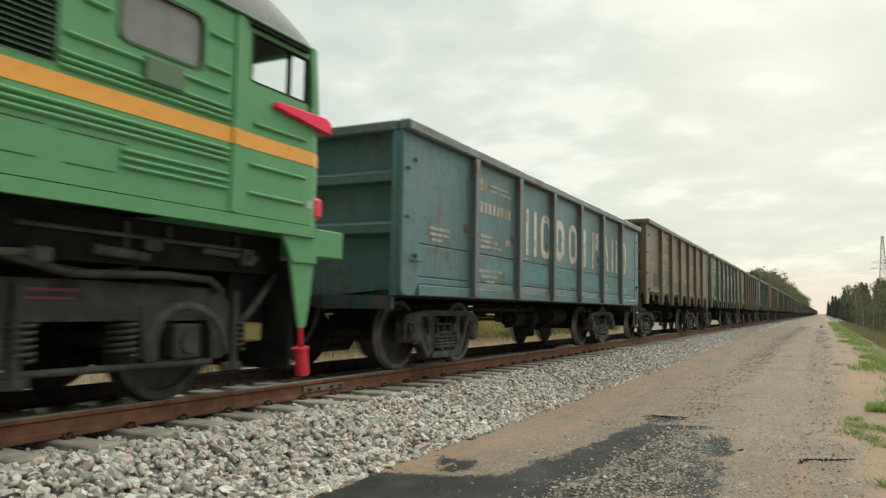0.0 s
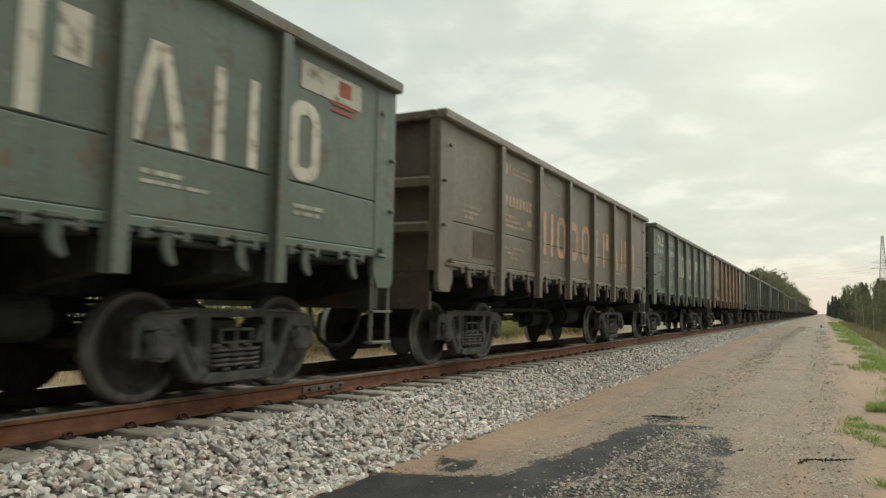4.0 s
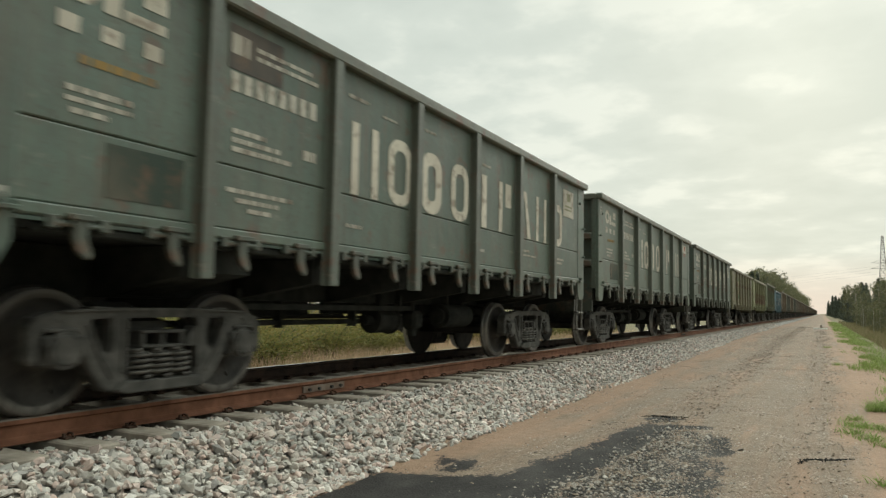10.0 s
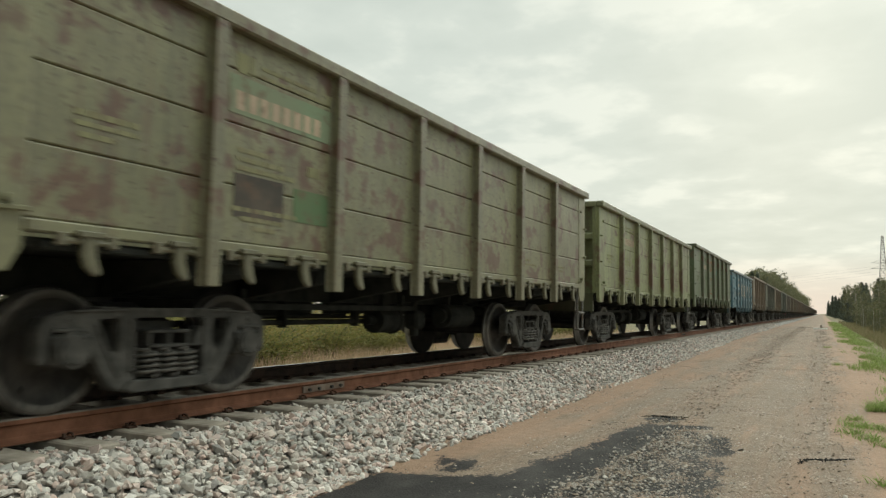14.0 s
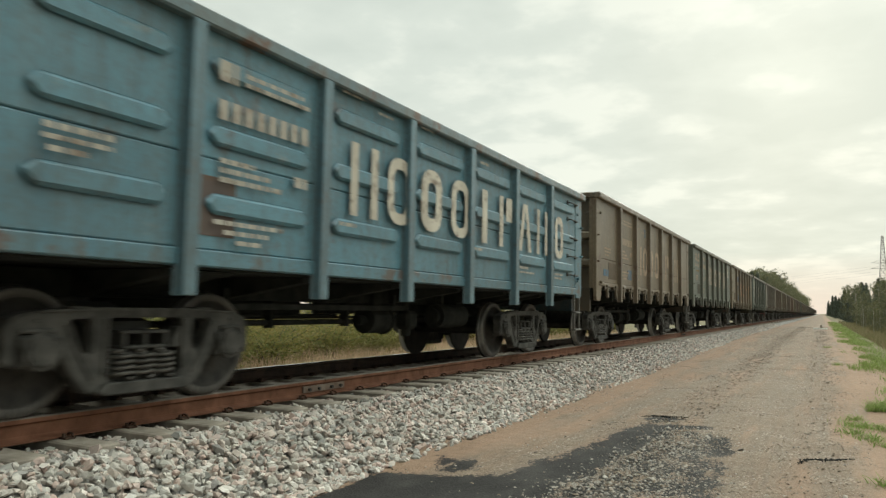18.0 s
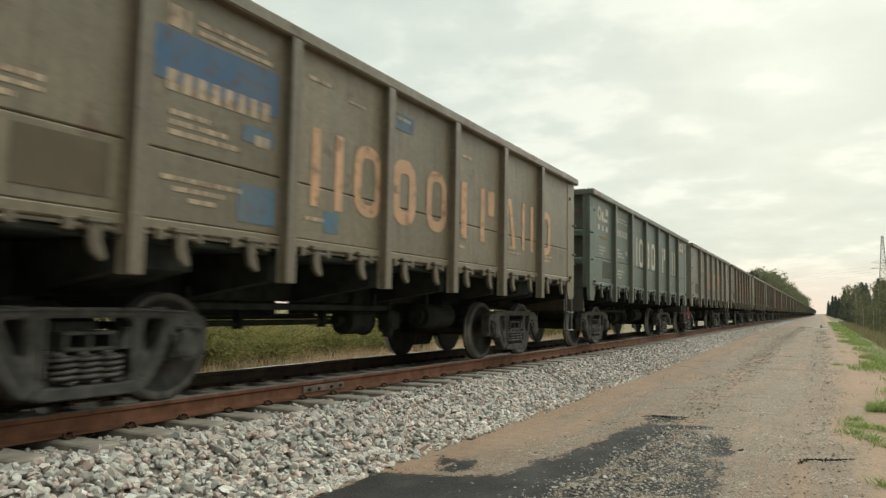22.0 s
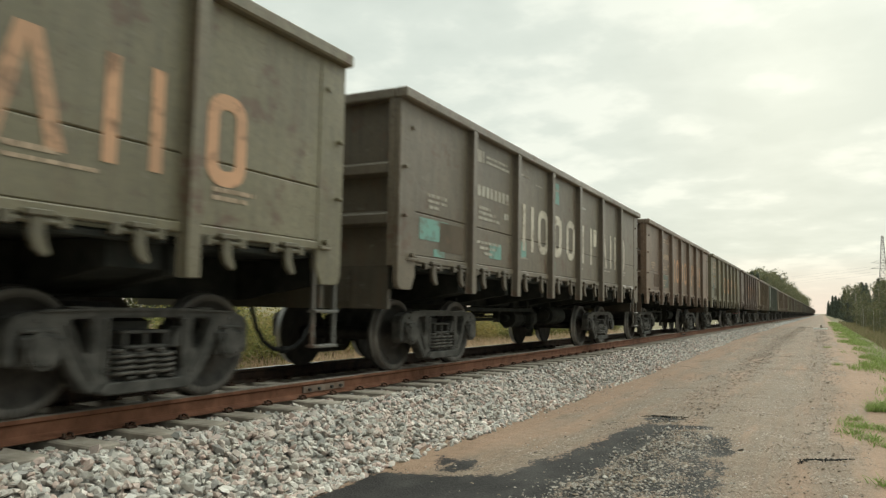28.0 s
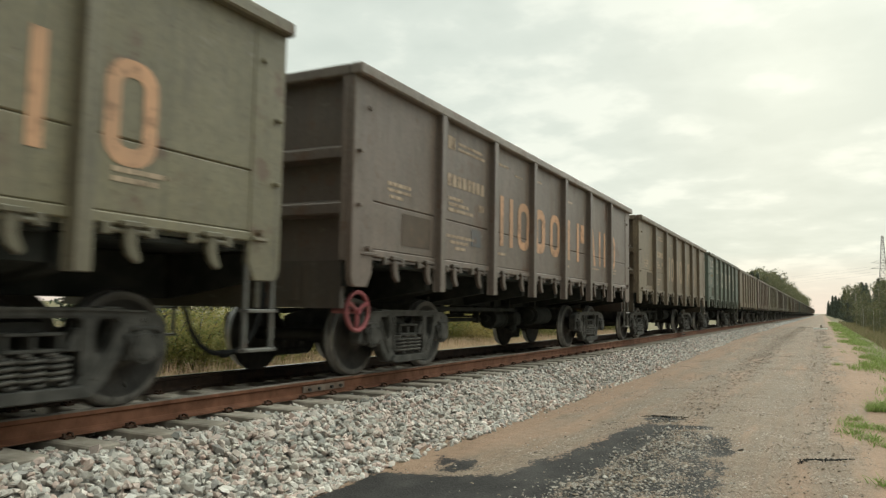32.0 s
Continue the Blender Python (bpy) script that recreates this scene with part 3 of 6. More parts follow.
RAIL_FOOT = [(-0.075, -0.18), (0.075, -0.18), (0.075, -0.168), (0.022, -0.148), (0.010, -0.135), (0.010, -0.056), (-0.010, -0.056), (-0.010, -0.135), (-0.022, -0.148), (-0.075, -0.168)]
RAIL_TOP = [(-0.012, -0.055), (0.012, -0.055), (0.036, -0.040), (0.036, -0.010), (0.028, 0.0), (-0.028, 0.0), (-0.036, -0.010), (-0.036, -0.040)]


def add_rail(x, y0, y1, web, head, label):
    r = thing("rail", label, "rail", Matrix.Translation((x, 0, 0)), "rails")
    bm = bmesh.new()
    prism(bm, RAIL_FOOT, y0, y1, "y")
    part("web_and_foot", bm, web, r)
    bm = bmesh.new()
    prism(bm, RAIL_TOP, y0, y1, "y")
    for f in bm.faces:
        if f.calc_center_median().z > -0.006 and len(f.verts) == 4:
            f.material_index = 1
    me = mesh_from(bm, "rail_head")
    me.materials.append(web)
    me.materials.append(head)
    part("rail_head", me, None, r, "worn rail head")
    return r


def build_track():
    cuts = [-60, 7.05, 32.05, 57.05, 1500]
    for sx, side in ((1, "beside the road"), (-1, "on the field side")):
        for a, b in zip(cuts, cuts[1:]):
            ob = add_rail(sx * 0.797, a + 0.004, b - 0.004, RAIL_RUST if sx > 0 else RAIL_SHADED, DULL_HEAD if sx > 0 else RAIL_HEAD, "rust-brown steel rail with a worn bright head, " + side)
            if 0 < b < 60 and sx > 0:
                bm = bmesh.new()
                for s in (-1, 1):
                    box(bm, s * 0.012, s * 0.032, b - 0.40, b + 0.40, -0.135, -0.06, 0.004)
                plate = part("fishplate", bm, JOINT, ob, "grey worn steel joint bar")
                for dy in (-0.3, -0.12, 0.12, 0.3):
                    bm = bmesh.new()
                    rod(bm, (0.03, b + dy, -0.1), (0.062, b + dy, -0.1), 0.018, 6)
                    part("bolt", bm, IRON, plate)
    # sleepers: concrete, tapered on top
    bm = bmesh.new()
    prism(bm, [(-0.15, -0.40), (0.15, -0.40), (0.125, -0.185), (-0.125, -0.185)], -1.35, 1.35, "x", 0.012)
    me = mesh_from(bm, "sleeper")
    me.materials.append(CONCRETE)
    clip = bmesh.new()
    box(clip, -0.045, 0.045, -0.045, 0.045, -0.185, -0.168, 0.004)
    rod(clip, (0, -0.03, -0.17), (0, -0.03, -0.142), 0.014, 6)
    tube(clip, [(-0.05, 0.03, -0.165), (-0.02, 0.03, -0.145), (0.03, 0.025, -0.15), (0.05, 0.01, -0.165)], 0.009, 5)
    clip = mesh_from(clip, "rail_clip")
    clip.materials.append(CLIP)
    first = -12
    for i in range(first, 110):
        s = new("sleeper", me)
        s.location = (0, SLEEPER_Y + i * SLEEPER_STEP, random.uniform(-0.008, 0.004))
        tagged(s, "grey concrete sleeper bedded in crushed stone", "sleeper", "sleepers under the track")
        if i < 30:
            for x in (0.905, 0.689, -0.689):
                part("rail_clip", clip, None, s, at=pose(x, 0, 0.002, 0, 0, 0 if x > 0.8 else 180))
    bm = bmesh.new()
    for i in range(110, 700):
        box(bm, -1.35, 1.35, SLEEPER_Y + i * SLEEPER_STEP - 0.13, SLEEPER_Y + i * SLEEPER_STEP + 0.13, -0.4, -0.185)
    me = mesh_from(bm, "far_sleepers")
    me.materials.append(CONCRETE)
    tagged(new("far_sleepers", me), "grey concrete sleepers further along the line", "sleepers", kind="stuff")


build_ballast()
build_track()

# ---- wagons: the near coupler plane is y = 0, rail top z = 0 ----
WL = 13.92
Y0, Y1 = 0.58, 13.34            # ends of the body
POSTS = [2.56 + 1.735 * i for i in range(6)]
R_WHEEL = 0.4785


def build_wheel_meshes():
    bm = bmesh.new()
    prof = [(0.716, 0.20), (0.720, 0.36), (0.716, 0.43), (0.716, 0.485), (0.722, 0.503), (0.742, 0.503), (0.752, 0.483), (0.80, 0.4785), (0.846, 0.474), (0.850, 0.466), (0.848, 0.405), (0.812, 0.385), (0.790, 0.30), (0.800, 0.17), (0.865, 0.15), (0.872, 0.115), (0.872, 0.075), (1.04, 0.072)]
    for s in (1, -1):
        lathe(bm, [(s * a, r) for a, r in prof], 40)
    rod(bm, (-0.73, 0, 0), (0.73, 0, 0), 0.085, 12)
    # lightening marks on the disc, so that the turning shows
    for s in (1, -1):
        for i in range(3):
            a = 2.1 * i
            rod(bm, (s * 0.79, 0.33 * math.cos(a), 0.33 * math.sin(a)), (s * 0.803, 0.33 * math.cos(a), 0.33 * math.sin(a)), 0.022, 6)
    for f in bm.faces:
        f.smooth = True
    bm.faces.ensure_lookup_table()
    for f in bm.faces:
        c = f.calc_center_median()
        r = math.hypot(c.y, c.z)
        if r > 0.470 and 0.75 < abs(c.x) < 0.84:
            f.material_index = 1
        elif r > 0.425 and abs(c.x) > 0.84:
            f.material_index = 2
    me = mesh_from(bm, "wheelset")
    me.materials.append(WHEEL)
    me.materials.append(TREAD)
    me.materials.append(RIM)
    return me


def side_frame_mesh():
    """Cast side frame of a three-piece bogie, on the +x side, centred on the bogie."""
    bm = bmesh.new()
    a, b = 0.955, 1.09
    half = [(0.42, 0.815), (0.80, 0.80), (1.04, 0.775), (1.15, 0.735), (1.19, 0.67), (1.19, 0.44), (1.165, 0.40), (1.11, 0.40), (1.10, 0.44), (1.09, 0.60), (1.07, 0.625), (0.83, 0.625), (0.80, 0.59), (0.755, 0.47), (0.69, 0.35), (0.60, 0.22), (0.54, 0.165), (0.44, 0.145)]
    window = [(0.665, 0.725), (0.69, 0.70), (0.665, 0.62), (0.60, 0.50), (0.55, 0.455), (0.515, 0.47), (0.505, 0.55), (0.505, 0.70), (0.525, 0.73)]
    loops = [half + [(-y, z) for y, z in reversed(half)],
             [(-0.365, 0.30), (-0.365, 0.70), (-0.33, 0.735), (0.33, 0.735), (0.365, 0.70), (0.365, 0.30), (0.33, 0.235), (-0.33, 0.235)],
             window, [(-y, z) for y, z in window]]
    edges = []
    for loop in loops:
        vs = [bm.verts.new((a, y, z)) for y, z in loop]
        edges += [bm.edges.new((vs[i - 1], vs[i])) for i in range(len(vs))]
    bmesh.ops.triangle_fill(bm, edges=edges, use_beauty=True)
    grown = bmesh.ops.extrude_face_region(bm, geom=list(bm.faces))
    bmesh.ops.translate(bm, vec=(b - a, 0, 0), verts=[v for v in grown["geom"] if isinstance(v, bmesh.types.BMVert)])
    bmesh.ops.recalc_face_normals(bm, faces=bm.faces)
    rim = [e for e in bm.edges if len(e.link_faces) == 2 and e.calc_face_angle() > 1.2 and all(v.co.x > b - 0.01 for v in e.verts)]
    bmesh.ops.bevel(bm, geom=rim, offset=0.016, segments=2, affect="EDGES")
    # spring seat, raised lips round the openings, lugs on the top chord
    prism(bm, [(-0.47, 0.165), (-0.40, 0.232), (0.40, 0.232), (0.47, 0.165), (0.40, 0.135), (-0.40, 0.135)], a - 0.06, b + 0.055, bevel=0.012)
    for s in (-1, 1):
        prism(bm, [(s * 0.365, 0.30), (s * 0.365, 0.73), (s * 0.41, 0.73), (s * 0.41, 0.30)], b - 0.012, b + 0.018, bevel=0.006)
        prism(bm, [(s * 0.70, 0.69), (s * 0.735, 0.68), (s * 0.62, 0.44), (s * 0.50, 0.25), (s * 0.47, 0.27), (s * 0.59, 0.46)], b - 0.012, b + 0.014, bevel=0.006)
        box(bm, b - 0.01, b + 0.03, s * 0.95 - 0.13, s * 0.95 + 0.13, 0.628, 0.662, 0.01)
        rod(bm, (b - 0.01, s * 0.95, 0.715), (b + 0.012, s * 0.95, 0.715), 0.022, 8)
        box(bm, a + 0.01, b + 0.012, s * 0.62 - 0.09, s * 0.62 + 0.09, 0.800, 0.822, 0.006)
    prism(bm, [(-0.95, 0.792), (-0.45, 0.812), (0.45, 0.812), (0.95, 0.792), (0.95, 0.772), (0.45, 0.79), (-0.45, 0.79), (-0.95, 0.772)], b - 0.01, b + 0.022, bevel=0.005)
    return mesh_from(bm, "side_frame")


def axle_box_mesh():
    bm = bmesh.new()
    box(bm, 0.90, 1.10, -0.15, 0.15, -0.12, 0.118, 0.02)
    prism(bm, [(-0.17, 0.04), (-0.17, 0.10), (0.17, 0.10), (0.17, 0.04), (0.12, -0.02), (-0.12, -0.02)], 1.08, 1.125, bevel=0.01)
    lathe(bm, [(1.09, 0.145), (1.135, 0.14), (1.14, 0.115), (1.155, 0.105), (1.157, 0.02)], 20)
    for i in range(4):
        q = math.pi / 4 + i * math.pi / 2
        rod(bm, (1.13, 0.122 * math.cos(q), 0.122 * math.sin(q)), (1.155, 0.122 * math.cos(q), 0.122 * math.sin(q)), 0.016, 6)
    return mesh_from(bm, "axle_box")


def spring_mesh():
    bm = bmesh.new()
    n = 12 * 5
    tube(bm, [(1.03 + 0.055 * math.cos(2 * math.pi * j / 12), 0.055 * math.sin(2 * math.pi * j / 12), 0.252 + 0.225 * j / 96) for j in range(96)], 0.012, 5)
    rod(bm, (0.95, 0, 0.24), (0.95, 0, 0.485), 0.085, 10)
    tube(bm, [(1.045 + 0.092 * math.cos(2 * math.pi * j / 12), 0.092 * math.sin(2 * math.pi * j / 12), 0.252 + 0.225 * j / n) for j in range(n)], 0.0165, 5)
    return mesh_from(bm, "spring")


def wedge_mesh():
    """Friction wedge beside the bolster end."""
    bm = bmesh.new()
    prism(bm, [(0.24, 0.485), (0.36, 0.485), (0.36, 0.66), (0.33, 0.66), (0.25, 0.54)], 0.97, 1.10, bevel=0.008)
    return mesh_from(bm, "friction_wedge")


def bolster_mesh():
    bm = bmesh.new()
    for z0, z1 in ((0.485, 0.512), (0.605, 0.632)):
        box(bm, -1.10, 1.10, -0.23, 0.23, z0, z1, 0.006)
    for y in (-0.205, 0.0, 0.205):
        box(bm, -1.085, 1.085, y - 0.02, y + 0.02, 0.512, 0.605)
    prism(bm, [(-0.9, 0.62), (-0.3, 0.50), (0.3, 0.50), (0.9, 0.62), (0.9, 0.70), (0.35, 0.86), (-0.35, 0.86), (-0.9, 0.70)], -0.19, 0.19, "y")
    rod(bm, (0, 0, 0.84), (0, 0, 0.97), 0.19, 16)
    for s in (-1, 1):
        rod(bm, (-1.0, s * 0.52, 0.42), (1.0, s * 0.52, 0.42), 0.035, 8)         # brake beams
        for x in (-0.79, 0.79):
            box(bm, x - 0.05, x + 0.05, s * 0.40 - 0.03, s * 0.40 + 0.05, 0.33, 0.60, 0.01)
            prism(bm, [(s * 0.445, 0.30), (s * 0.40, 0.30), (s * 0.40, 0.66), (s * 0.43, 0.66)], x - 0.05, x + 0.05)
    return mesh_from(bm, "bogie")


WHEELSET = build_wheel_meshes()
SIDE_FRAME, AXLE_BOX, SPRING, BOLSTER, WEDGE = side_frame_mesh(), axle_box_mesh(), spring_mesh(), bolster_mesh(), wedge_mesh()
for me in (SIDE_FRAME, AXLE_BOX, BOLSTER, WEDGE):
    me.materials.append(IRON)
SPRING.materials.append(COIL)


def add_bogie(parent, y):
    b = part("bogie", BOLSTER, None, parent, "grimy cast steel two-axle bogie", pose(0, y, 0))
    for turn in (0, 180):
        m = pose(0, 0, 0, 0, 0, turn)
        part("side_frame", SIDE_FRAME, None, b, at=m)
        for dy in (-0.20, 0.0, 0.20):
            part("spring", SPRING, None, b, at=m @ pose(0, dy, 0))
        part("friction_wedge", WEDGE, None, b, at=m)
        for dy in (-0.925, 0.925):
            part("axle_box", AXLE_BOX, None, b, at=m @ pose(0, dy, R_WHEEL + 0.02))
    for dy in (-0.925, 0.925):
        part("wheelset", WHEELSET, None, b, "dark steel wheels with bright worn treads", pose(0, dy, R_WHEEL))
    return b


def latch_mesh():
    """Floor-hatch latch: a bracket with a hanging hook."""
    bm = bmesh.new()
    box(bm, 1.50, 1.60, -0.10, 0.10, 1.405, 1.45, 0.008)
    prism(bm, [(-0.05, 1.44), (0.05, 1.44), (0.045, 1.28), (0.10, 1.17), (0.06, 1.14), (-0.02, 1.20), (-0.05, 1.28)], 1.53, 1.58, bevel=0.006)
    rod(bm, (1.545, -0.24, 1.375), (1.545, 0.24, 1.375), 0.020, 8)
    box(bm, 1.52, 1.57, -0.24, -0.16, 1.34, 1.43, 0.006)
    box(bm, 1.52, 1.57, 0.16, 0.24, 1.34, 1.43, 0.006)
    return mesh_from(bm, "hatch_latch")


def make_wagon(H=3.50, seams=(2.05,), hatches=True, ribbed=False, bottom=1.36, z_corner=1.07, foot=1.06, paint=None, rib_z=(1.94, 2.56)):
    """One open wagon with all its parts; seams: heights of the joints in its side sheets."""
    w = thing("open_wagon", "open wagon", "railway wagon")
    paint = paint or PAINT
    bays = [Y0 + 0.42] + POSTS + [Y1 - 0.42]
    # side panels, a bay each
    for k in range(7):
        a, b = bays[k], bays[k + 1]
        bm = bmesh.new()
        levels = [bottom + 0.14] + list(seams) + [H - 0.10]
        edge = [(1.485, levels[0])]
        for z0, z1 in zip(levels, levels[1:]):
            edge += [(1.515, z0), (1.528, z0 + 0.006), (1.535, z0 + 0.016), (1.535, z1 - 0.016), (1.528, z1 - 0.006), (1.515, z1)]
        edge.append((1.485, levels[-1]))
        prism(bm, [p for i, p in enumerate(edge) if i == 0 or p != edge[i - 1]], a, b, "y")
        if ribbed:
            for z in (1.69, 2.27, 2.86):
                rb = bmesh.new()
                prism(rb, [(a + 0.18, z), (a + 0.28, z + 0.09), (b - 0.28, z + 0.09), (b - 0.18, z), (b - 0.28, z - 0.09), (a + 0.28, z - 0.09)], 1.532, 1.585, bevel=0.030)
                rib_me = mesh_from(rb, "panel_rib")
                rib_me.materials.append(paint)
                part("panel_rib", rib_me, None, w)
                part("panel_rib", rib_me, None, w, at=Matrix.Translation((0, a + b, 0)) @ pose(0, 0, 0, 0, 0, 180))
        me = mesh_from(bm, "side_panel")
        me.materials.append(paint)
        part("side_panel", me, None, w)
        part("side_panel", me, None, w, at=Matrix.Translation((0, a + b, 0)) @ pose(0, 0, 0, 0, 0, 180))
    # posts: hat section, wider at the foot
    for y in POSTS:
        bm = bmesh.new()
        prism(bm, [(1.53, -0.09), (1.542, -0.09), (1.545, -0.076), (1.638, -0.070), (1.638, 0.070), (1.545, 0.076), (1.542, 0.09), (1.53, 0.09)], foot, H - 0.13, "z", bevel=0.006)
        me = mesh_from(bm, "side_post")
        me.materials.append(paint)
        part("side_post", me, None, w, at=pose(0, y, 0))
        part("side_post", me, None, w, at=pose(0, y, 0, 0, 0, 180))
    # corner plates running down below the floor
    bm = bmesh.new()
    prism(bm, [(0.0, H - 0.13), (0.0, z_corner + 0.10), (0.035, z_corner + 0.02), (0.10, z_corner), (0.33, z_corner), (0.42, z_corner + 0.16), (0.42, H - 0.13)], 1.47, 1.545, bevel=0.008)
    box(bm, 1.38, 1.47, 0.0, 0.05, bottom, H - 0.13)
    rod(bm, (1.545, 0.30, H - 0.45), (1.575, 0.30, H - 0.45), 0.028, 8)
    rod(bm, (1.545, 0.30, 1.50), (1.60, 0.30, 1.50), 0.03, 8)
    for z in (1.95, 2.55):
        box(bm, 1.54, 1.60, 0.07, 0.13, z, z + 0.035, 0.006)
    rod(bm, (1.545, 0.20, 1.44), (1.59, 0.42, 1.44), 0.02, 6)
    corner = mesh_from(bm, "corner_post")
    corner.materials.append(PAINT)
    part("corner_post", corner, None, w, at=pose(0, Y0, 0))
    part("corner_post", corner, None, w, at=pose(0, Y1, 0, 0, 0, 180))
    bm = bmesh.new()
    bm.from_mesh(corner)
    for v in bm.verts:
        v.co.x = -v.co.x
    mirror = mesh_from(bm, "corner_post")
    mirror.materials.append(PAINT)
    part("corner_post", mirror, None, w, at=pose(0, Y0, 0))
    part("corner_post", mirror, None, w, at=pose(0, Y1, 0, 0, 0, 180))
    # top rails
    bm = bmesh.new()
    box(bm, 1.47, 1.635, Y0 - 0.02, Y1 + 0.02, H - 0.135, H, 0.018)
    me = mesh_from(bm, "top_rail")
    me.materials.append(PAINT_RUSTY)
    part("top_rail", me, None, w)
    part("top_rail", me, None, w, at=pose(0, WL, 0, 0, 0, 180))
    bm = bmesh.new()
    box(bm, -1.468, 1.468, Y0 - 0.02, Y0 + 0.19, H - 0.13, H - 0.004, 0.015)
    me = mesh_from(bm, "top_rail")
    me.materials.append(PAINT_RUSTY)
    part("top_rail", me, None, w)
    part("top_rail", me, None, w, at=pose(0, WL, 0, 0, 0, 180))
    # side sills
    bm = bmesh.new()
    box(bm, 1.44, 1.56, Y0 + 0.425, Y1 - 0.425, bottom + (0.055 if hatches else 0.0), bottom + 0.14, 0.012)
    me = mesh_from(bm, "side_sill")
    me.materials.append(PAINT)
    part("side_sill", me, None, w)
    part("side_sill", me, None, w, at=pose(0, WL, 0, 0, 0, 180))
    # end walls with two heavy ribs
    bm = bmesh.new()
    box(bm, -1.378, 1.378, Y0 + 0.13, Y0 + 0.18, bottom, H - 0.132)
    me = mesh_from(bm, "end_wall")
    me.materials.append(PAINT)
    bm = bmesh.new()
    prism(bm, [(0.13, -0.10), (-0.01, -0.07), (-0.01, 0.05), (0.13, 0.10)], -1.376, 1.376, "x", 0.008)
    rib = mesh_from(bm, "end_rib")
    rib.materials.append(PAINT)
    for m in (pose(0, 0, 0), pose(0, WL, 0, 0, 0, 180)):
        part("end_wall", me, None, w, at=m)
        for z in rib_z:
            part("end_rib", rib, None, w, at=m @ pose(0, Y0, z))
    # floor and frame
    bm = bmesh.new()
    box(bm, -1.44, 1.44, Y0 + 0.18, Y1 - 0.18, bottom - 0.02, bottom + 0.03)
    part("floor", bm, UNDER, w)
    bm = bmesh.new()
    box(bm, -0.30, 0.30, 0.50, WL - 0.50, 0.90, bottom - 0.025, 0.01)
    part("centre_sill", bm, UNDER, w)
    for y in [Y0 + 0.14] + POSTS + [Y1 - 0.14]:
        for s in (-1, 1):
            bm = bmesh.new()
            prism(bm, [(s * 0.302, 0.90), (s * 1.41, 1.08), (s * 1.41, bottom - 0.03), (s * 0.302, bottom - 0.03)], y - 0.07, y + 0.07, "y")
            part("cross_bearer", bm, UNDER, w)
    for s in (-1, 1):
        for y in (3.05, WL - 3.05):
            bm = bmesh.new()
            prism(bm, [(s * 0.302, 0.92), (s * 1.40, 1.12), (s * 1.40, bottom - 0.03), (s * 0.302, bottom - 0.03)], y - 0.25, y + 0.25, "y")
            part("bolster_arm", bm, UNDER, w)
    # brake gear
    bm = bmesh.new()
    rod(bm, (0.50, 8.75, 0.72), (0.50, 9.65, 0.72), 0.19, 16)
    rod(bm, (0.50, 8.67, 0.72), (0.50, 8.75, 0.72), 0.12, 12)
    rod(bm, (0.50, 9.65, 0.72), (0.50, 9.73, 0.72), 0.12, 12)
    for y in (8.9, 9.45):
        box(bm, 0.44, 0.56, y, y + 0.06, 0.80, 1.2)
    part("air_reservoir", bm, UNDER, w, "soot-black air tank")
    bm = bmesh.new()
    rod(bm, (0.30, 7.02, 0.66), (0.30, 7.50, 0.66), 0.185, 16)
    rod(bm, (0.30, 7.50, 0.66), (0.30, 7.54, 0.66), 0.21, 16)
    rod(bm, (0.30, 6.86, 0.66), (0.30, 7.02, 0.66), 0.07, 10)
    box(bm, 0.22, 0.38, 7.15, 7.35, 0.7, 1.15)
    part("brake_cylinder", bm, UNDER, w)
    bm = bmesh.new()
    box(bm, 0.30, 0.55, 7.86, 8.16, 0.52, 0.80, 0.05)
    rod(bm, (0.42, 8.0, 0.42), (0.42, 8.0, 0.54), 0.08, 10)
    rod(bm, (0.42, 8.0, 0.78), (0.42, 8.0, 1.2), 0.05, 8)
    part("air_valve", bm, UNDER, w)
    for x, y0, y1, z, r in ((0.20, 3.0, 6.9, 0.645, 0.035), (0.20, 7.5, 11.0, 0.70, 0.02), (-0.45, 3.0, 11.0, 0.86, 0.02), (-0.3, 3.4, 7.2, 0.72, 0.02)):
        bm = bmesh.new()
        rod(bm, (x, y0, z), (x, y1, z), r, 6)
        part("brake_rod", bm, UNDER, w)
    for x, y0, y1, z0, z1 in ((-0.35, 3.2, 6.4, 0.72, 0.91), (-0.35, 6.7, 10.7, 0.74, 0.91), (-0.62, 4.4, 9.6, 0.66, 0.70), (0.62, 3.7, 7.6, 0.80, 0.87)):
        bm = bmesh.new()
        box(bm, x - 0.03, x + 0.03, y0, y1, z0, z1, 0.008)
        for y in (y0 + 0.3, y1 - 0.3):
            box(bm, x - 0.02, x + 0.02, y - 0.03, y + 0.03, z1 - 0.01, 1.02)
        part("brake_beam", bm, UNDER, w)
    for y in (5.15, 6.70, 9.9):
        bm = bmesh.new()
        box(bm, 0.14, 0.26, y - 0.03, y + 0.03, 0.58, 0.99)
        part("brake_lever", bm, UNDER, w)
    # couplers and hoses
    for m in (pose(0, 0, 0), pose(0, WL, 0, 0, 0, 180)):
        bm = bmesh.new()
        box(bm, -0.09, 0.09, 0.16, 0.66, 0.98, 1.16, 0.02)
        prism(bm, [(-0.22, 0.20), (-0.20, 0.04), (-0.08, -0.10), (0.0, 0.03), (0.08, 0.05), (0.20, -0.04), (0.20, 0.18), (0.1, 0.25), (-0.1, 0.25)], 0.90, 1.24, "z", 0.015)
        part("coupler", bm, IRON, w, at=m)
        # hose that hangs in a loop and meets its neighbour's
        side = 0.34 if m.translation.y < 1 else -0.34
        bm = bmesh.new()
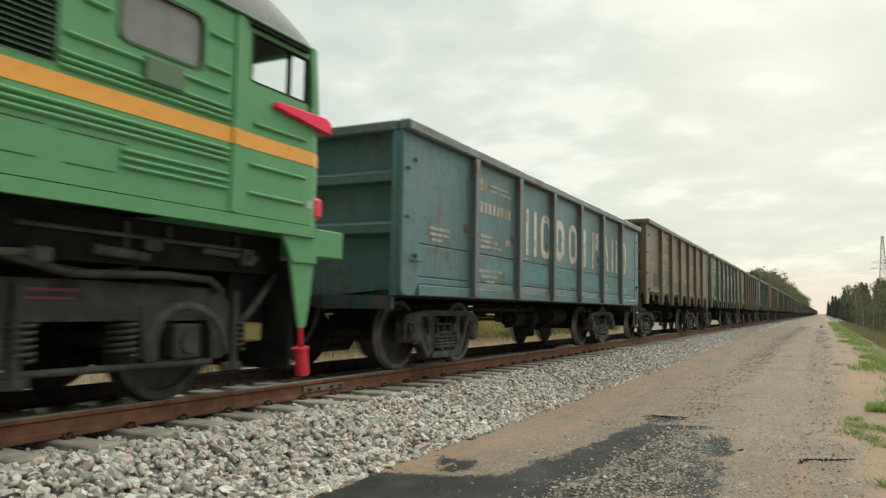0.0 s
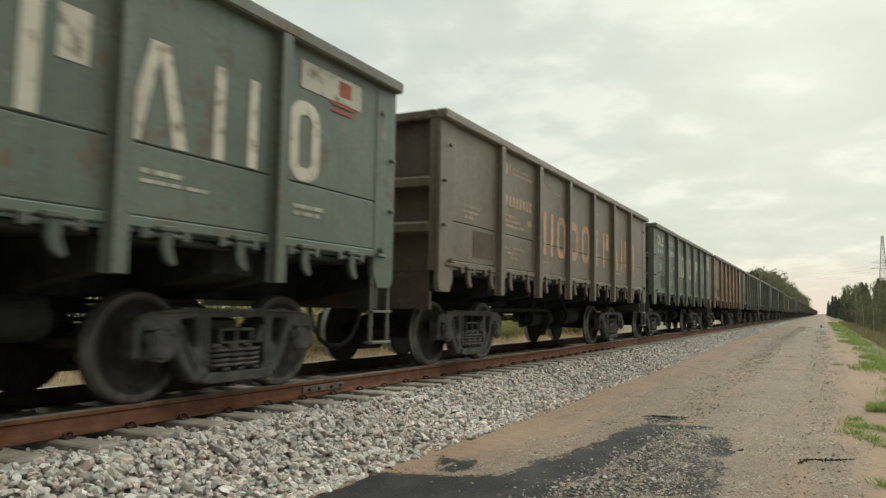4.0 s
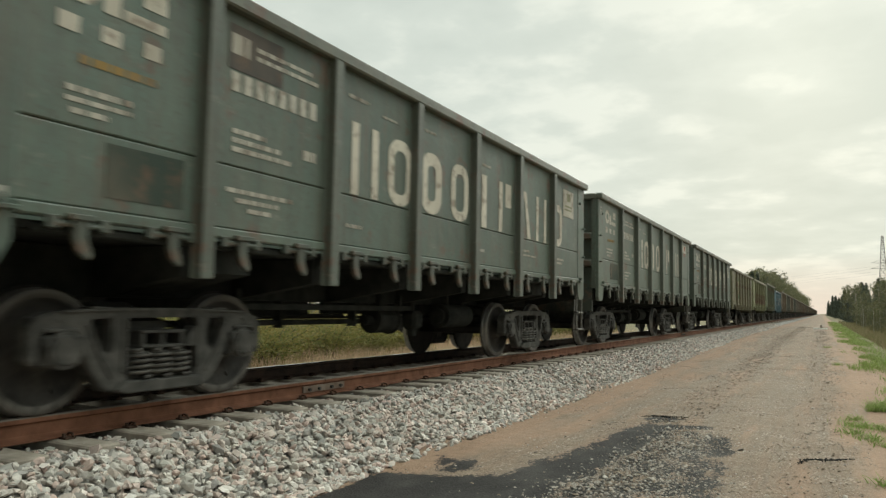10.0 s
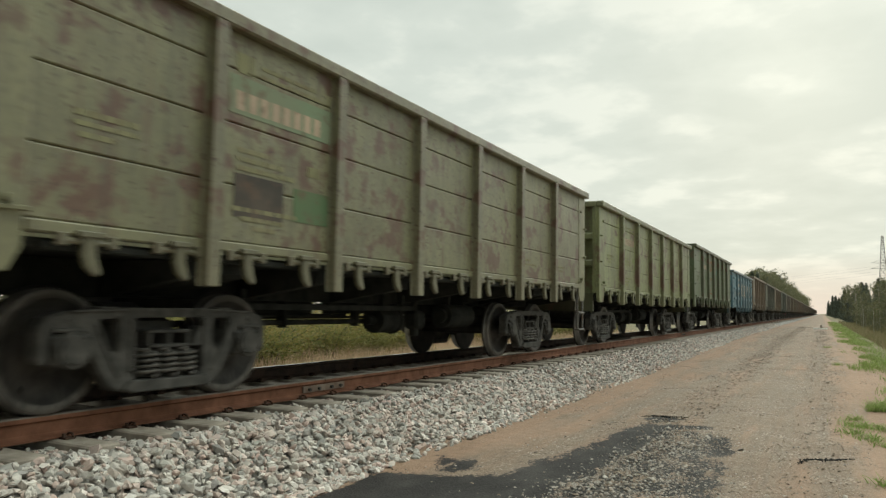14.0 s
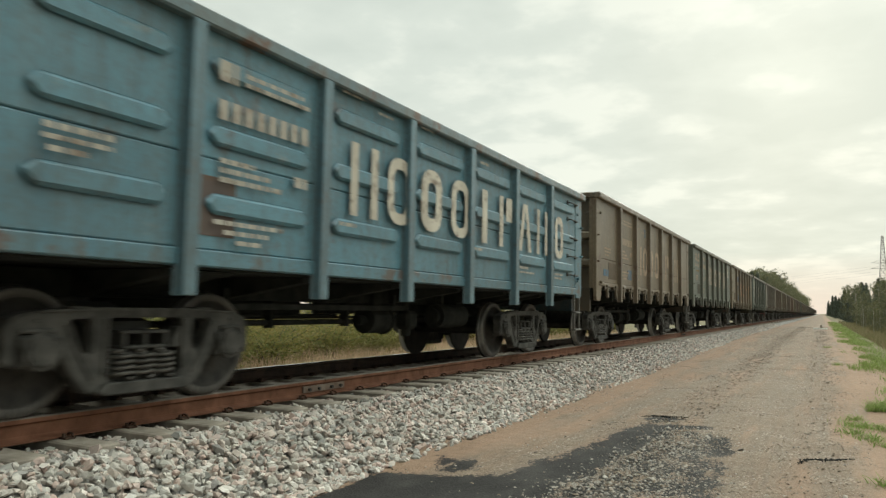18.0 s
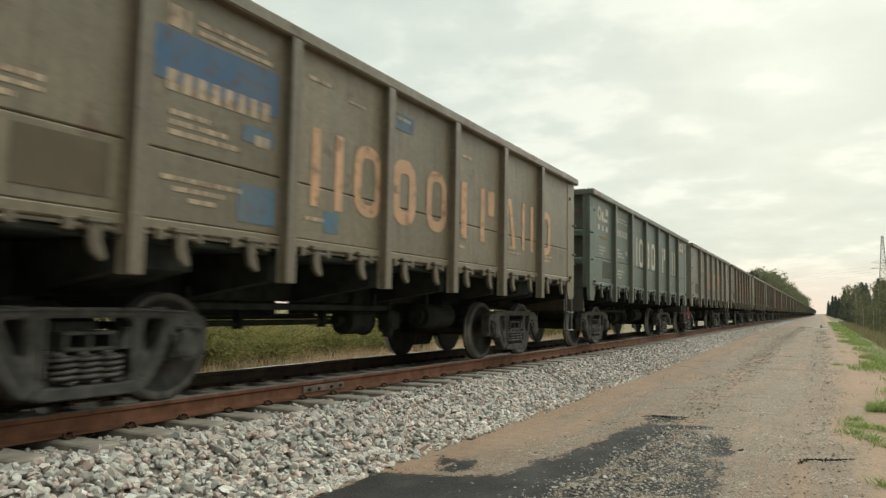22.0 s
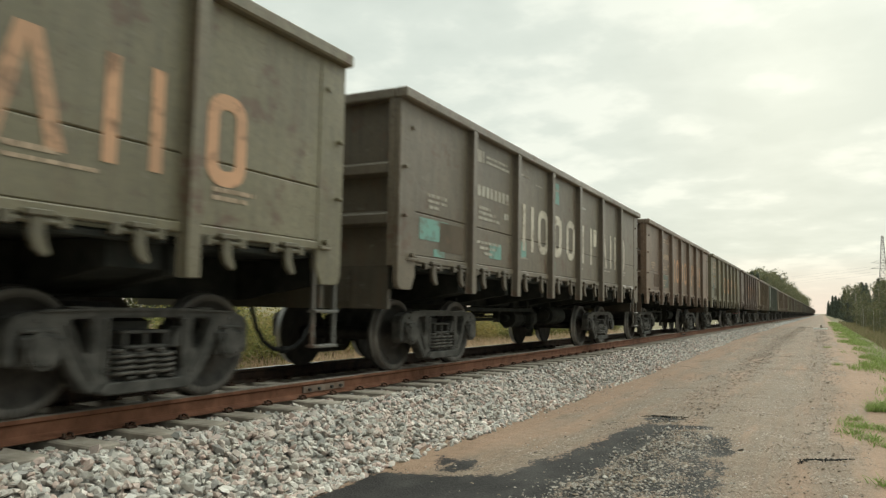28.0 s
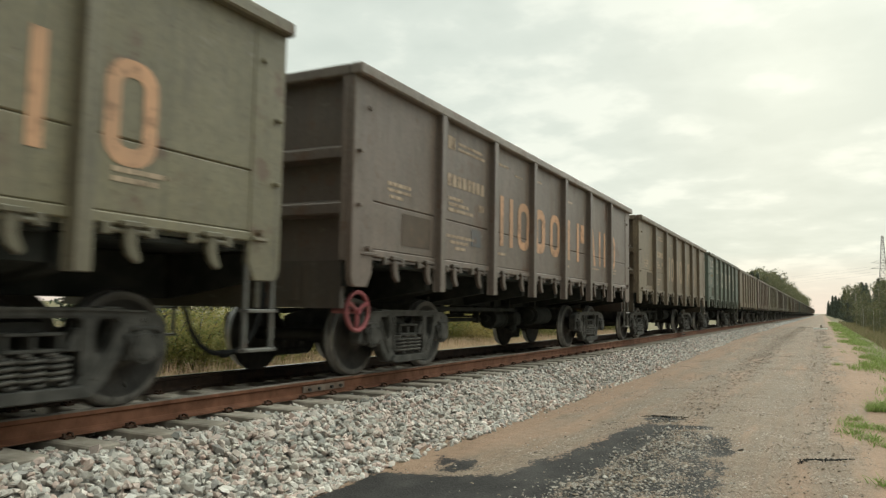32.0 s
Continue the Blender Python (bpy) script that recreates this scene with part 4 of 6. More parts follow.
        tube(bm, [(side, 0.60, 1.0), (side, 0.57, 0.80), (side, 0.49, 0.60), (side, 0.36, 0.44), (side, 0.20, 0.35), (side, 0.0, 0.32)], 0.028, 7)
        rod(bm, (side, 0.06, 0.33), (side, -0.005, 0.32), 0.042, 8)
        part("brake_hose", bm, RUBBER, w, at=m)
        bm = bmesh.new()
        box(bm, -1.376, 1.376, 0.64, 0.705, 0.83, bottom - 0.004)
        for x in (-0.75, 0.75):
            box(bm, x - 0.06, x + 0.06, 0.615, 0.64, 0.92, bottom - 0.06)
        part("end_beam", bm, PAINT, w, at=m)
        # corner step on the right-hand side of either end
    for m in (pose(0, WL, 0, 0, 0, 0), pose(0, 0, 0, 0, 0, 180)):
        bm = bmesh.new()
        for y in (-0.63, -0.98):
            box(bm, 1.49, 1.525, y - 0.022, y + 0.022, 0.43, 1.42, 0.006)
        for z in (0.45, 0.80):
            box(bm, 1.45, 1.56, -1.0, -0.61, z - 0.015, z + 0.015, 0.005)
        me = mesh_from(bm, "step_ladder")
        me.materials.append(PAINT)
        part("step_ladder", me, None, w, at=m)
    if hatches:
        me = latch_mesh()
        me.materials.append(PAINT)
        bm = bmesh.new()
        box(bm, 1.38, 1.50, -0.70, 0.70, bottom - 0.045, bottom + 0.01, 0.01)
        lip = mesh_from(bm, "hatch_lip")
        lip.materials.append(UNDER)
        centres = [Y0 + 0.62 + 0.66] + [(a + b) / 2 for a, b in zip(POSTS, POSTS[1:])] + [Y1 - 0.62 - 0.66]
        for k, c in enumerate(centres):
            for turn in (0, 180):
                part("hatch_lip", lip, None, w, at=pose(0, c, 0, 0, 0, turn))
            for dy in (-0.40, 0.40):
                part("hatch_latch", me, None, w, at=pose(0, c + dy, bottom - 1.36))
        bm = bmesh.new()
        for c in centres:
            for dy in (-0.40, 0.40):
                tmp = me.copy()
                tmp.transform(pose(0, c + dy, bottom - 1.36, 0, 0, 180))
                bm.from_mesh(tmp)
        far_side = part("hatch_latch", bm, PAINT, w)
        far_side["kind"] = "stuff"
    elif ribbed:
        for z in (1.55, 1.92, 2.29, 2.66, 3.0):
            bm = bmesh.new()
            tube(bm, [(1.53, 12.40, z), (1.60, 12.42, z), (1.60, 12.88, z), (1.53, 12.90, z)], 0.014, 6)
            for y in (12.40, 12.90):
                box(bm, 1.531, 1.556, y - 0.035, y + 0.035, z - 0.03, z + 0.045, 0.006)
            part("ladder_rung", bm, IRON, w, "dark iron hand rung")
    for y in (2.635, WL - 2.635):
        add_bogie(w, y)
    return w


# ---- markings: plain shapes in the colours of the lettering ----
def flat(pts, x=1.5385):
    bm = bmesh.new()
    prism(bm, pts, x, x + 0.003)
    return bm


def ring(cy, cz, w, h, stroke, n=6):
    """A rounded upright ring."""
    bm = bmesh.new()
    def loop(a, b, r):
        pts = []
        for sx, sz, q0 in ((1, 1, 0), (-1, 1, 90), (-1, -1, 180), (1, -1, 270)):
            for i in range(n):
                q = radians(q0 + 90 * i / (n - 1))
                pts.append((cy + sx * (a - r) + r * math.cos(q), cz + sz * (b - r) + r * math.sin(q)))
        return pts
    o, i = loop(w / 2, h / 2, w * 0.42), loop(w / 2 - stroke, h / 2 - stroke, w * 0.42 - stroke * 0.9)
    x = 1.5415
    vo, vi = [bm.verts.new((x, *p)) for p in o], [bm.verts.new((x, *p)) for p in i]
    for k in range(len(o)):
        j = (k + 1) % len(o)
        bm.faces.new((vo[k], vo[j], vi[j], vi[k]))
    return bm


def bars(rows, x=1.5385):
    """Lines of writing that cannot be read, as bars: (y0, y1, z0, z1)."""
    bm = bmesh.new()
    for y0, y1, z0, z1 in rows:
        box(bm, x, x + 0.003, y0, y1, z0, z1)
    return bm


def words(rows, x=1.5385):
    """Small print that cannot be read: each line broken into short bars."""
    rng = random.Random(len(rows))
    out = []
    for y0, y1, z0, z1 in rows:
        y = y0
        while y < y1:
            l = rng.uniform(0.05, 0.16)
            out.append((y, min(y + l, y1), z0, z1))
            y += l + rng.uniform(0.02, 0.04)
    return bars(out, x)


def build_marks():
    z0, z1, s = 2.07, 2.87, 0.135
    mid = (z0 + z1) / 2
    M = {}

    def upright(y):
        return (y - s / 2, y + s / 2, z0, z1)
    out = []
    out.append(bars([upright(4.80), upright(5.20)]))
    out.append(ring(5.76, mid, 0.55, z1 - z0, s))
    out.append(ring(6.56, mid, 0.56, z1 - z0, 0.17))
    out.append(ring(7.40, mid, 0.55, z1 - z0, s))
    out.append(bars([(8.14, 8.32, z0, z1)]))
    out.append(bars([(8.80, 8.94, z0, z1), (9.06, 9.30, mid + 0.02, z1)]))
    bm = bmesh.new()
    for sg in (-1, 1):
        prism(bm, [(9.91 + sg * 0.30, z0), (9.91 + sg * 0.16, z0), (9.91 - sg * 0.02, z1), (9.91 + sg * 0.09, z1)], 1.5385, 1.5415)
    out.append(bm)
    out.append(bars([(10.49, 10.61, z0, z1), (10.90, 11.02, z0, z1)]))
    out.append(ring(11.70, mid, 0.47, z1 - z0, s))
    M["word"] = [mesh_from(b, "lettering") for b in out]
    M["number"] = mesh_from(bars([(2.84 + 0.155 * i, 2.84 + 0.155 * i + 0.105, 2.71, 2.88) for i in range(8)]), "number_print")
    M["line"] = mesh_from(words([(3.15, 4.05, 3.06, 3.10), (3.15, 3.95, 3.14, 3.18), (2.83, 3.05, 3.04, 3.22)]), "small_print")
    M["print"] = mesh_from(words([(2.88, 3.3, 2.34, 2.385), (2.88, 3.5, 2.26, 2.305), (2.88, 3.66, 2.18, 2.225), (3.85, 4.05, 2.28, 2.38), (2.83, 3.7, 1.82, 1.86), (2.95, 3.5, 1.74, 1.78), (3.1, 3.4, 1.66, 1.70)]), "small_print")
    M["print_near"] = mesh_from(words([(1.31, 1.84, 2.29, 2.335), (1.31, 1.84, 2.22, 2.255), (1.35, 1.65, 2.14, 2.18)]), "small_print")
    M["print_far"] = mesh_from(words([(11.5, 12.0, 1.80, 1.84), (11.5, 11.9, 1.73, 1.77), (9.72, 10.4, 1.76, 1.79), (9.72, 10.1, 1.83, 1.87)]), "small_print")
    M["board"] = mesh_from(bars([(1.65, 2.36, 1.60, 1.99)]), "dark_panel")
    M["dash"] = mesh_from(words([(4.6, 5.0, 3.12, 3.16), (5.3, 5.6, 3.05, 3.08), (6.3, 6.6, 3.12, 3.16), (8.1, 8.4, 3.0, 3.04), (4.6, 4.9, 1.70, 1.74), (7.9, 8.2, 1.70, 1.74)]), "small_print")
    # maker's emblem: sloping blocks over three small ones
    blocks = [ring(1.36, 3.08, 0.34, 0.32, 0.085)]
    blocks += [bars([b]) for b in ((1.56, 1.70, 2.92, 3.14), (1.74, 2.12, 2.92, 3.0), (1.90, 2.12, 3.08, 3.24), (1.22, 1.38, 2.70, 2.82), (1.56, 1.72, 2.70, 2.82), (1.92, 2.08, 2.70, 2.82))]
    M["emblem"] = [mesh_from(b, "emblem_block") for b in blocks]
    M["yellow"] = mesh_from(words([(1.40, 2.05, 2.50, 2.56)]), "small_print")
    badge = ring(0.80, 3.16, 0.19, 0.19, 0.03)
    box(badge, 1.5385, 1.5415, 0.75, 0.85, 3.14, 3.17)
    box(badge, 1.5385, 1.5415, 0.86, 0.95, 1.50, 1.57)
    M["badge"] = mesh_from(badge, "round_stencil")
    M["sticker"] = mesh_from(bars([(11.95, 12.60, 2.70, 3.24)], 1.540), "poster")
    M["sticker_low"] = mesh_from(bars([(11.55, 12.60, 3.0, 3.28)], 1.540), "poster")
    M["sticker_mark"] = mesh_from(bars([(12.18, 12.40, 3.02, 3.18), (12.05, 12.50, 2.90, 2.93), (12.05, 12.46, 2.83, 2.86)], 1.5435), "poster_print")
    for k, v in M.items():
        for me in (v if isinstance(v, list) else [v]):
            me.materials.append(MARK)
    return M


MARKS = build_marks()
CREAM, ORANGE, FADED = (0.66, 0.61, 0.52), (0.64, 0.37, 0.23), (0.50, 0.38, 0.28)


def mark(w, key, colour, seed, label="", dy=0.0, dz=0.0):
    for me in (MARKS[key] if key in ("word", "emblem") else [MARKS[key]]):
        ob = part(me.name.split(".")[0], me, None, w, label, pose(0.045 if w is TRAIN[13] else 0.0085 if key == "badge" else 0, dy, dz))
        ob.color = (*colour, seed)
        if key not in ("word", "emblem", "sticker", "sticker_low", "board"):
            ob["kind"] = "stuff"


def patch(w, colour, seed, y0, y1, z0, z1, label="repainted patch"):
    me = mesh_from(bars([(y0, y1, z0, z1)], 1.5375), "paint_patch")
    me.materials.append(MARK)
    ob = part("paint_patch", me, None, w, label)
    ob.color = (*colour, seed)


PROTO = {"plain": make_wagon(3.16, (1.24, 1.66), hatches=False, bottom=1.0, z_corner=1.0, foot=1.02, rib_z=(1.83, 2.47)),
         "hatch": make_wagon(3.54, (2.05,)),
         "board": make_wagon(3.37, (1.89, 2.43, 2.91), bottom=1.25, z_corner=1.04, foot=1.0, paint=PAINT_OLD),
         "tall_board": make_wagon(3.58, (2.02, 2.48, 2.95), bottom=1.38),
         "ribbed": make_wagon(3.28, (2.07,), hatches=False, ribbed=True, bottom=1.16, z_corner=1.10, foot=0.92, paint=PAINT_CLEAN)}
PARK = {"plain": 1, "hatch": 2, "board": 11, "tall_board": 13, "ribbed": 14}     # first wagon of each kind

GREEN, DARKGREEN, BROWN, GREYBROWN = (0.078, 0.105, 0.084), (0.060, 0.088, 0.070), (0.142, 0.106, 0.066), (0.122, 0.099, 0.070)
OLIVE, LIME, BLUE, TEAL, GREY = (0.138, 0.122, 0.075), (0.155, 0.152, 0.082), (0.07, 0.17, 0.22), (0.06, 0.15, 0.175), (0.148, 0.138, 0.112)
# kind, colour, lettering colour, emblem, sticker, label
WAGONS = [
    ("plain", TEAL, CREAM, 0, 0, "weathered teal-blue open wagon with cream marks on its sides"),
    ("hatch", BROWN, FADED, 0, 0, "dusty brown open goods wagon with faded pale marks"),
    ("hatch", GREEN, CREAM, 1, 2, "grey-green open wagon with white marks and a small poster"),
    ("hatch", GREYBROWN, ORANGE, 0, 0, "grey-brown open wagon with orange faded marks"),
    ("hatch", GREEN, CREAM, 1, 1, "grey-green open wagon with white marks and a torn poster"),
    ("hatch", (0.158, 0.106, 0.066), ORANGE, 0, 0, "rust-brown open wagon with orange faded marks and blue patches"),
    ("hatch", GREEN, FADED, 1, 0, "grey-green open wagon with rust-stained pale marks"),
    ("hatch", DARKGREEN, CREAM, 1, 1, "dark green open wagon with cream marks and a poster"),
    ("hatch", GREEN, CREAM, 1, 2, "olive-grey open wagon with cream marks and a red poster"),
    ("hatch", DARKGREEN, CREAM, 1, 1, "clean dark green open wagon with cream marks and a poster"),
    ("board", LIME, None, 0, 0, "rust-streaked yellow-green open wagon with boarded sides"),
    ("board", (0.18, 0.20, 0.09), None, 0, 0, "bright yellow-green open wagon with boarded sides"),
    ("tall_board", (0.076, 0.106, 0.050), None, 2, 0, "moss-green open wagon with an orange emblem"),
    ("ribbed", BLUE, CREAM, 0, 0, "blue open wagon with ribbed steel sides and cream marks"),
    ("hatch", BROWN, FADED, 0, 0, "dusty brown open wagon with pale orange marks"),
    ("hatch", (0.084, 0.104, 0.082), (0.62, 0.50, 0.40), 1, 1, "olive-green open wagon with pale marks and a torn poster"),
    ("hatch", (0.152, 0.120, 0.076), ORANGE, 0, 0, "brown open wagon with a blue patch and orange marks"),
    ("hatch", (0.082, 0.112, 0.094), CREAM, 1, 2, "dark green open wagon with white marks and a red poster"),
    ("hatch", GREY, ORANGE, 0, 0, "grey open wagon with orange marks and a red handwheel"),
    ("hatch", GREYBROWN, ORANGE, 0, 0, "dirty brown open wagon with faint orange print"),
    ("hatch", OLIVE, ORANGE, 0, 0, "olive-brown open wagon with pale orange marks"),
    ("hatch", GREYBROWN, CREAM, 0, 0, "grey-brown open wagon with turquoise repaint patches"),
    ("hatch", (0.15, 0.098, 0.066), ORANGE, 0, 0, "rust-brown open wagon with blue patches and orange marks"),
    ("hatch", OLIVE, ORANGE, 1, 0, "olive open wagon with a pale emblem and orange marks"),
    ("hatch", (0.12, 0.09, 0.075), ORANGE, 0, 0, "dark brown open wagon with dull orange marks"),
    ("hatch", BROWN, FADED, 0, 0, "dusty brown open wagon with faded pale marks"),
    ("hatch", GREEN, CREAM, 1, 0, "grey-green open wagon with white marks"),
]
PAINTED = {"side_panel", "panel_rib", "side_post", "corner_post", "top_rail", "side_sill", "end_wall", "end_rib", "end_beam", "step_ladder", "hatch_latch", "hatch_lip"}


def plain_name(ob):
    return ob.name.split(".")[0]


def dress(w, colour, seed):
    """Gives the painted parts their colour, a little different from piece to piece, the wagon ends darker."""
    rng = random.Random(int(seed * 1000))
    for o in w.children:
        n = plain_name(o)
        if n in PAINTED:
            # end walls, ribs and beams: grime and the gap's shade put into the colour
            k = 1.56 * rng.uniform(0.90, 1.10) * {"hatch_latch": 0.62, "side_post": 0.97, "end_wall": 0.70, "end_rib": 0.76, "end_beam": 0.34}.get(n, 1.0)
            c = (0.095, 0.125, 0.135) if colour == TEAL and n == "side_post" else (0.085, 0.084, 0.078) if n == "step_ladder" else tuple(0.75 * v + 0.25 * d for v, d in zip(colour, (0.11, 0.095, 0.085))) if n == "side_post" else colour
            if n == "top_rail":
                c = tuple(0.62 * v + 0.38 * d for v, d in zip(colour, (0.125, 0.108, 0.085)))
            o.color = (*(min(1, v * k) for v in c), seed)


TRAIN = []
DIMBLUE, TURQ = (0.09, 0.17, 0.25), (0.20, 0.40, 0.36)
TIDE, SHEET, STAIN = (0.11, 0.27, 0.29), (0.20, 0.27, 0.28), (0.11, 0.085, 0.08)
PATCHES = {
    1: tuple((p + 0.12, p + 1.60, 1.30, 1.60, TIDE) for p in POSTS) + tuple((p + 0.12, p + 1.60, 1.145, 1.225, SHEET) for p in POSTS[:5]) + tuple((p + d, p + d + 0.2, z, z + h, STAIN) for p in POSTS for d, z, h in ((-0.27, 1.92, 0.13), (0.10, 1.88, 0.16), (0.10, 1.27, 0.3))),
    2: ((4.55, 4.76, 1.60, 1.82, DIMBLUE), (3.70, 4.14, 1.70, 2.02, DIMBLUE), (6.08, 6.26, 2.86, 3.18, DIMBLUE), (3.05, 3.5, 2.10, 2.14, DIMBLUE)),
    3: ((1.5, 1.62, 2.98, 3.04, (0.12, 0.05, 0.03)), (3.0, 4.1, 2.33, 2.37, (0.2, 0.18, 0.15))),
    6: ((2.75, 3.1, 1.66, 1.92, DIMBLUE), (6.1, 6.35, 2.9, 3.2, DIMBLUE), (8.7, 9.2, 1.62, 1.74, (0.09, 0.07, 0.06)), (12.0, 12.22, 1.70, 1.92, DIMBLUE), (1.50, 1.84, 1.60, 1.95, DIMBLUE)),
    7: ((6.25, 6.55, 3.0, 3.22, (0.065, 0.08, 0.12)),),
    8: ((2.8, 3.5, 2.9, 3.3, (0.05, 0.05, 0.05)),),
    11: ((2.85, 3.5, 1.62, 2.0, (0.05, 0.045, 0.04)), (3.65, 4.2, 1.66, 1.98, (0.09, 0.17, 0.08)), (2.75, 4.2, 2.52, 2.86, (0.20, 0.27, 0.17))),
    13: ((7.3, 7.5, 2.62, 2.86, (0.14, 0.25, 0.22)),),
    14: ((2.70, 3.12, 1.42, 1.92, STAIN),),
    15: ((1.2, 1.75, 1.66, 1.82, DIMBLUE), (3.6, 4.0, 1.66, 1.92, DIMBLUE), (5.6, 5.75, 2.95, 3.2, DIMBLUE)),
    17: ((2.70, 4.15, 2.60, 3.02, (0.06, 0.13, 0.24)), (3.7, 4.1, 2.3, 2.45, DIMBLUE), (3.66, 4.15, 1.58, 1.92, DIMBLUE), (6.25, 6.7, 3.0, 3.2, DIMBLUE), (4.9, 5.15, 1.60, 1.82, DIMBLUE)),
    19: ((2.75, 3.0, 1.6, 1.9, (0.1, 0.1, 0.09)), (3.3, 3.7, 1.62, 1.9, (0.17, 0.22, 0.24))),
    22: ((1.1, 1.9, 1.72, 2.0, TURQ), (3.3, 3.75, 1.62, 1.86, TURQ), (4.5, 4.85, 1.72, 2.0, TURQ), (6.2, 6.6, 2.88, 3.28, TURQ), (6.15, 6.4, 1.58, 1.76, TURQ), (1.5, 1.8, 1.52, 1.62, TURQ)),
    23: ((3.35, 3.9, 1.68, 1.95, (0.07, 0.14, 0.24)), (3.0, 4.0, 1.62, 2.02, (0.13, 0.17, 0.14)), (4.5, 4.75, 1.62, 1.86, (0.06, 0.12, 0.22)), (11.6, 11.8, 1.66, 1.8, DIMBLUE)),
    24: ((2.9, 3.3, 1.62, 1.8, (0.13, 0.2, 0.2)), (0.68, 0.9, 1.9, 2.3, (0.15, 0.25, 0.28)), (1.2, 1.4, 1.9, 2.2, (0.12, 0.2, 0.22))),
    25: ((3.6, 3.95, 1.75, 2.0, (0.10, 0.12, 0.15)),),
}


def add_handwheel(w):
    """Red handbrake wheel beside the bogie."""
    bm = bmesh.new()
    n = 20
    pts = [(1.34, 0.22 * math.cos(2 * math.pi * i / n), 0.22 * math.sin(2 * math.pi * i / n)) for i in range(n + 1)]
    tube(bm, pts, 0.026, 6)
    for k in range(3):
        a = 2.094 * k + 0.5
        rod(bm, (1.34, 0, 0), (1.34, 0.22 * math.cos(a), 0.22 * math.sin(a)), 0.024, 6)
    rod(bm, (1.0, 0, 0), (1.38, 0, 0), 0.03, 8)
    me = mesh_from(bm, "handwheel")
    me.materials.append(MARK)
    ob = part("handwheel", me, None, w, "dull red handbrake wheel", pose(0, 1.03, 0.80))
    ob.color = (0.34, 0.08, 0.10, 0.3)


def build_train():
    for i, (kind, colour, ink, emblem, sticker, label) in enumerate(WAGONS):
        k = i + 1
        w = PROTO[kind] if PARK[kind] == k else copy_thing(PROTO[kind], Matrix.Identity(4))
        tagged(w, label, "railway wagon", "wagons of the goods train")
        TRAIN.append(w)
    for i, w in enumerate(TRAIN):
        kind, colour, ink, emblem, sticker, label = WAGONS[i]
        seed = 0.03 + 0.0317 * i
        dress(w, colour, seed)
        if ink:
            dy, dz = {"plain": (0.0, -0.29), "ribbed": (0.05, -0.24)}.get(kind, (-0.06, 0.0 if emblem and i not in (6, 23) else -0.22))
            mark(w, "word", ink, seed, "faded painted mark", dy, dz)
            mark(w, "dash", (0.40, 0.38, 0.33) if ink == CREAM else FADED, seed)
        pale = FADED if ink != CREAM else (0.5, 0.47, 0.41)
        low = {"plain": -0.42, "ribbed": -0.30, "board": -0.15}.get(kind, 0.0)
        mark(w, "number", pale, seed, "", 0.0, low if emblem or low else -0.18)
        for key in ("line", "print", "print_near", "print_far"):
            mark(w, key, tuple(1.5 * c for c in colour) if "board" in kind else pale, seed, "", 0.0, low)
        if kind == "hatch":
            mark(w, "board", tuple(c * 0.6 for c in colour), seed)
        if emblem == 1:
            mark(w, "emblem", (0.62, 0.58, 0.5) if ink == CREAM else FADED, seed, "pale emblem of plain blocks")
            mark(w, "badge", (0.36, 0.36, 0.32), seed)
            mark(w, "yellow", (0.30, 0.19, 0.05), seed)
        if sticker:
            mark(w, "sticker" if sticker == 1 else "sticker_low", (0.55, 0.52, 0.45), seed, "weathered white paper poster")
            mark(w, "sticker_mark", (0.22, 0.24, 0.13) if sticker == 1 else (0.42, 0.10, 0.07), seed, "", 0.0, 0.0 if sticker == 1 else 0.06)
        for y0, y1, z0, z1, c in PATCHES.get(i + 1, ()):
            patch(w, c, seed, y0, y1, z0, z1)
        if i + 1 in (19, 25):
            add_handwheel(w)
    # emblem of the moss-green wagon: orange rings and a bar
    w = TRAIN[12]
    for shape in (bars([(4.72, 5.2, 2.70, 2.78), (4.88, 4.98, 2.78, 3.2)]), ring(5.38, 2.93, 0.50, 0.50, 0.09), ring(5.80, 2.95, 0.42, 0.46, 0.08), words([(4.7, 5.5, 1.80, 1.85), (4.72, 6.0, 1.66, 1.72), (4.7, 6.0, 2.32, 2.38), (4.7, 5.3, 2.22, 2.26)])):
        me = mesh_from(shape, "emblem")
        me.materials.append(MARK)
        ob = part("emblem", me, None, w, "faded orange emblem of rings")
        ob.color = (0.30, 0.155, 0.07, 0.4)


build_train()

# ---- locomotive: its rear coupler plane is y = 0, the body lies towards -y ----
LOCO_GREEN = (0.135, 0.35, 0.16)


def gloss_material(name, rough=0.45):
    k = Mat(name, rough)
    oi = k.node("ShaderNodeObjectInfo")
    v = k.space(seeded=False)
    col = k.mix(k.ramp(k.noise(v, 1.2, 5), 0.3, 0.7, 0, 0.35), oi.outputs["Color"], (0.75, 0.75, 0.72), "MULTIPLY")
    col = k.mix(k.ramp(k.noise(v, 9, 6, 0.65), 0.55, 0.8, 0, 0.35), col, (0.10, 0.09, 0.07))
    return k.done(col, k.noise(v, 2.2, 3), 0.08, 0.02)


def glass_material():
    k = Mat("window_glass", 0.08)
    k.b.inputs["Transmission Weight"].default_value = 1.0
    k.b.inputs["IOR"].default_value = 1.03
    return k.done((0.97, 0.98, 0.97))


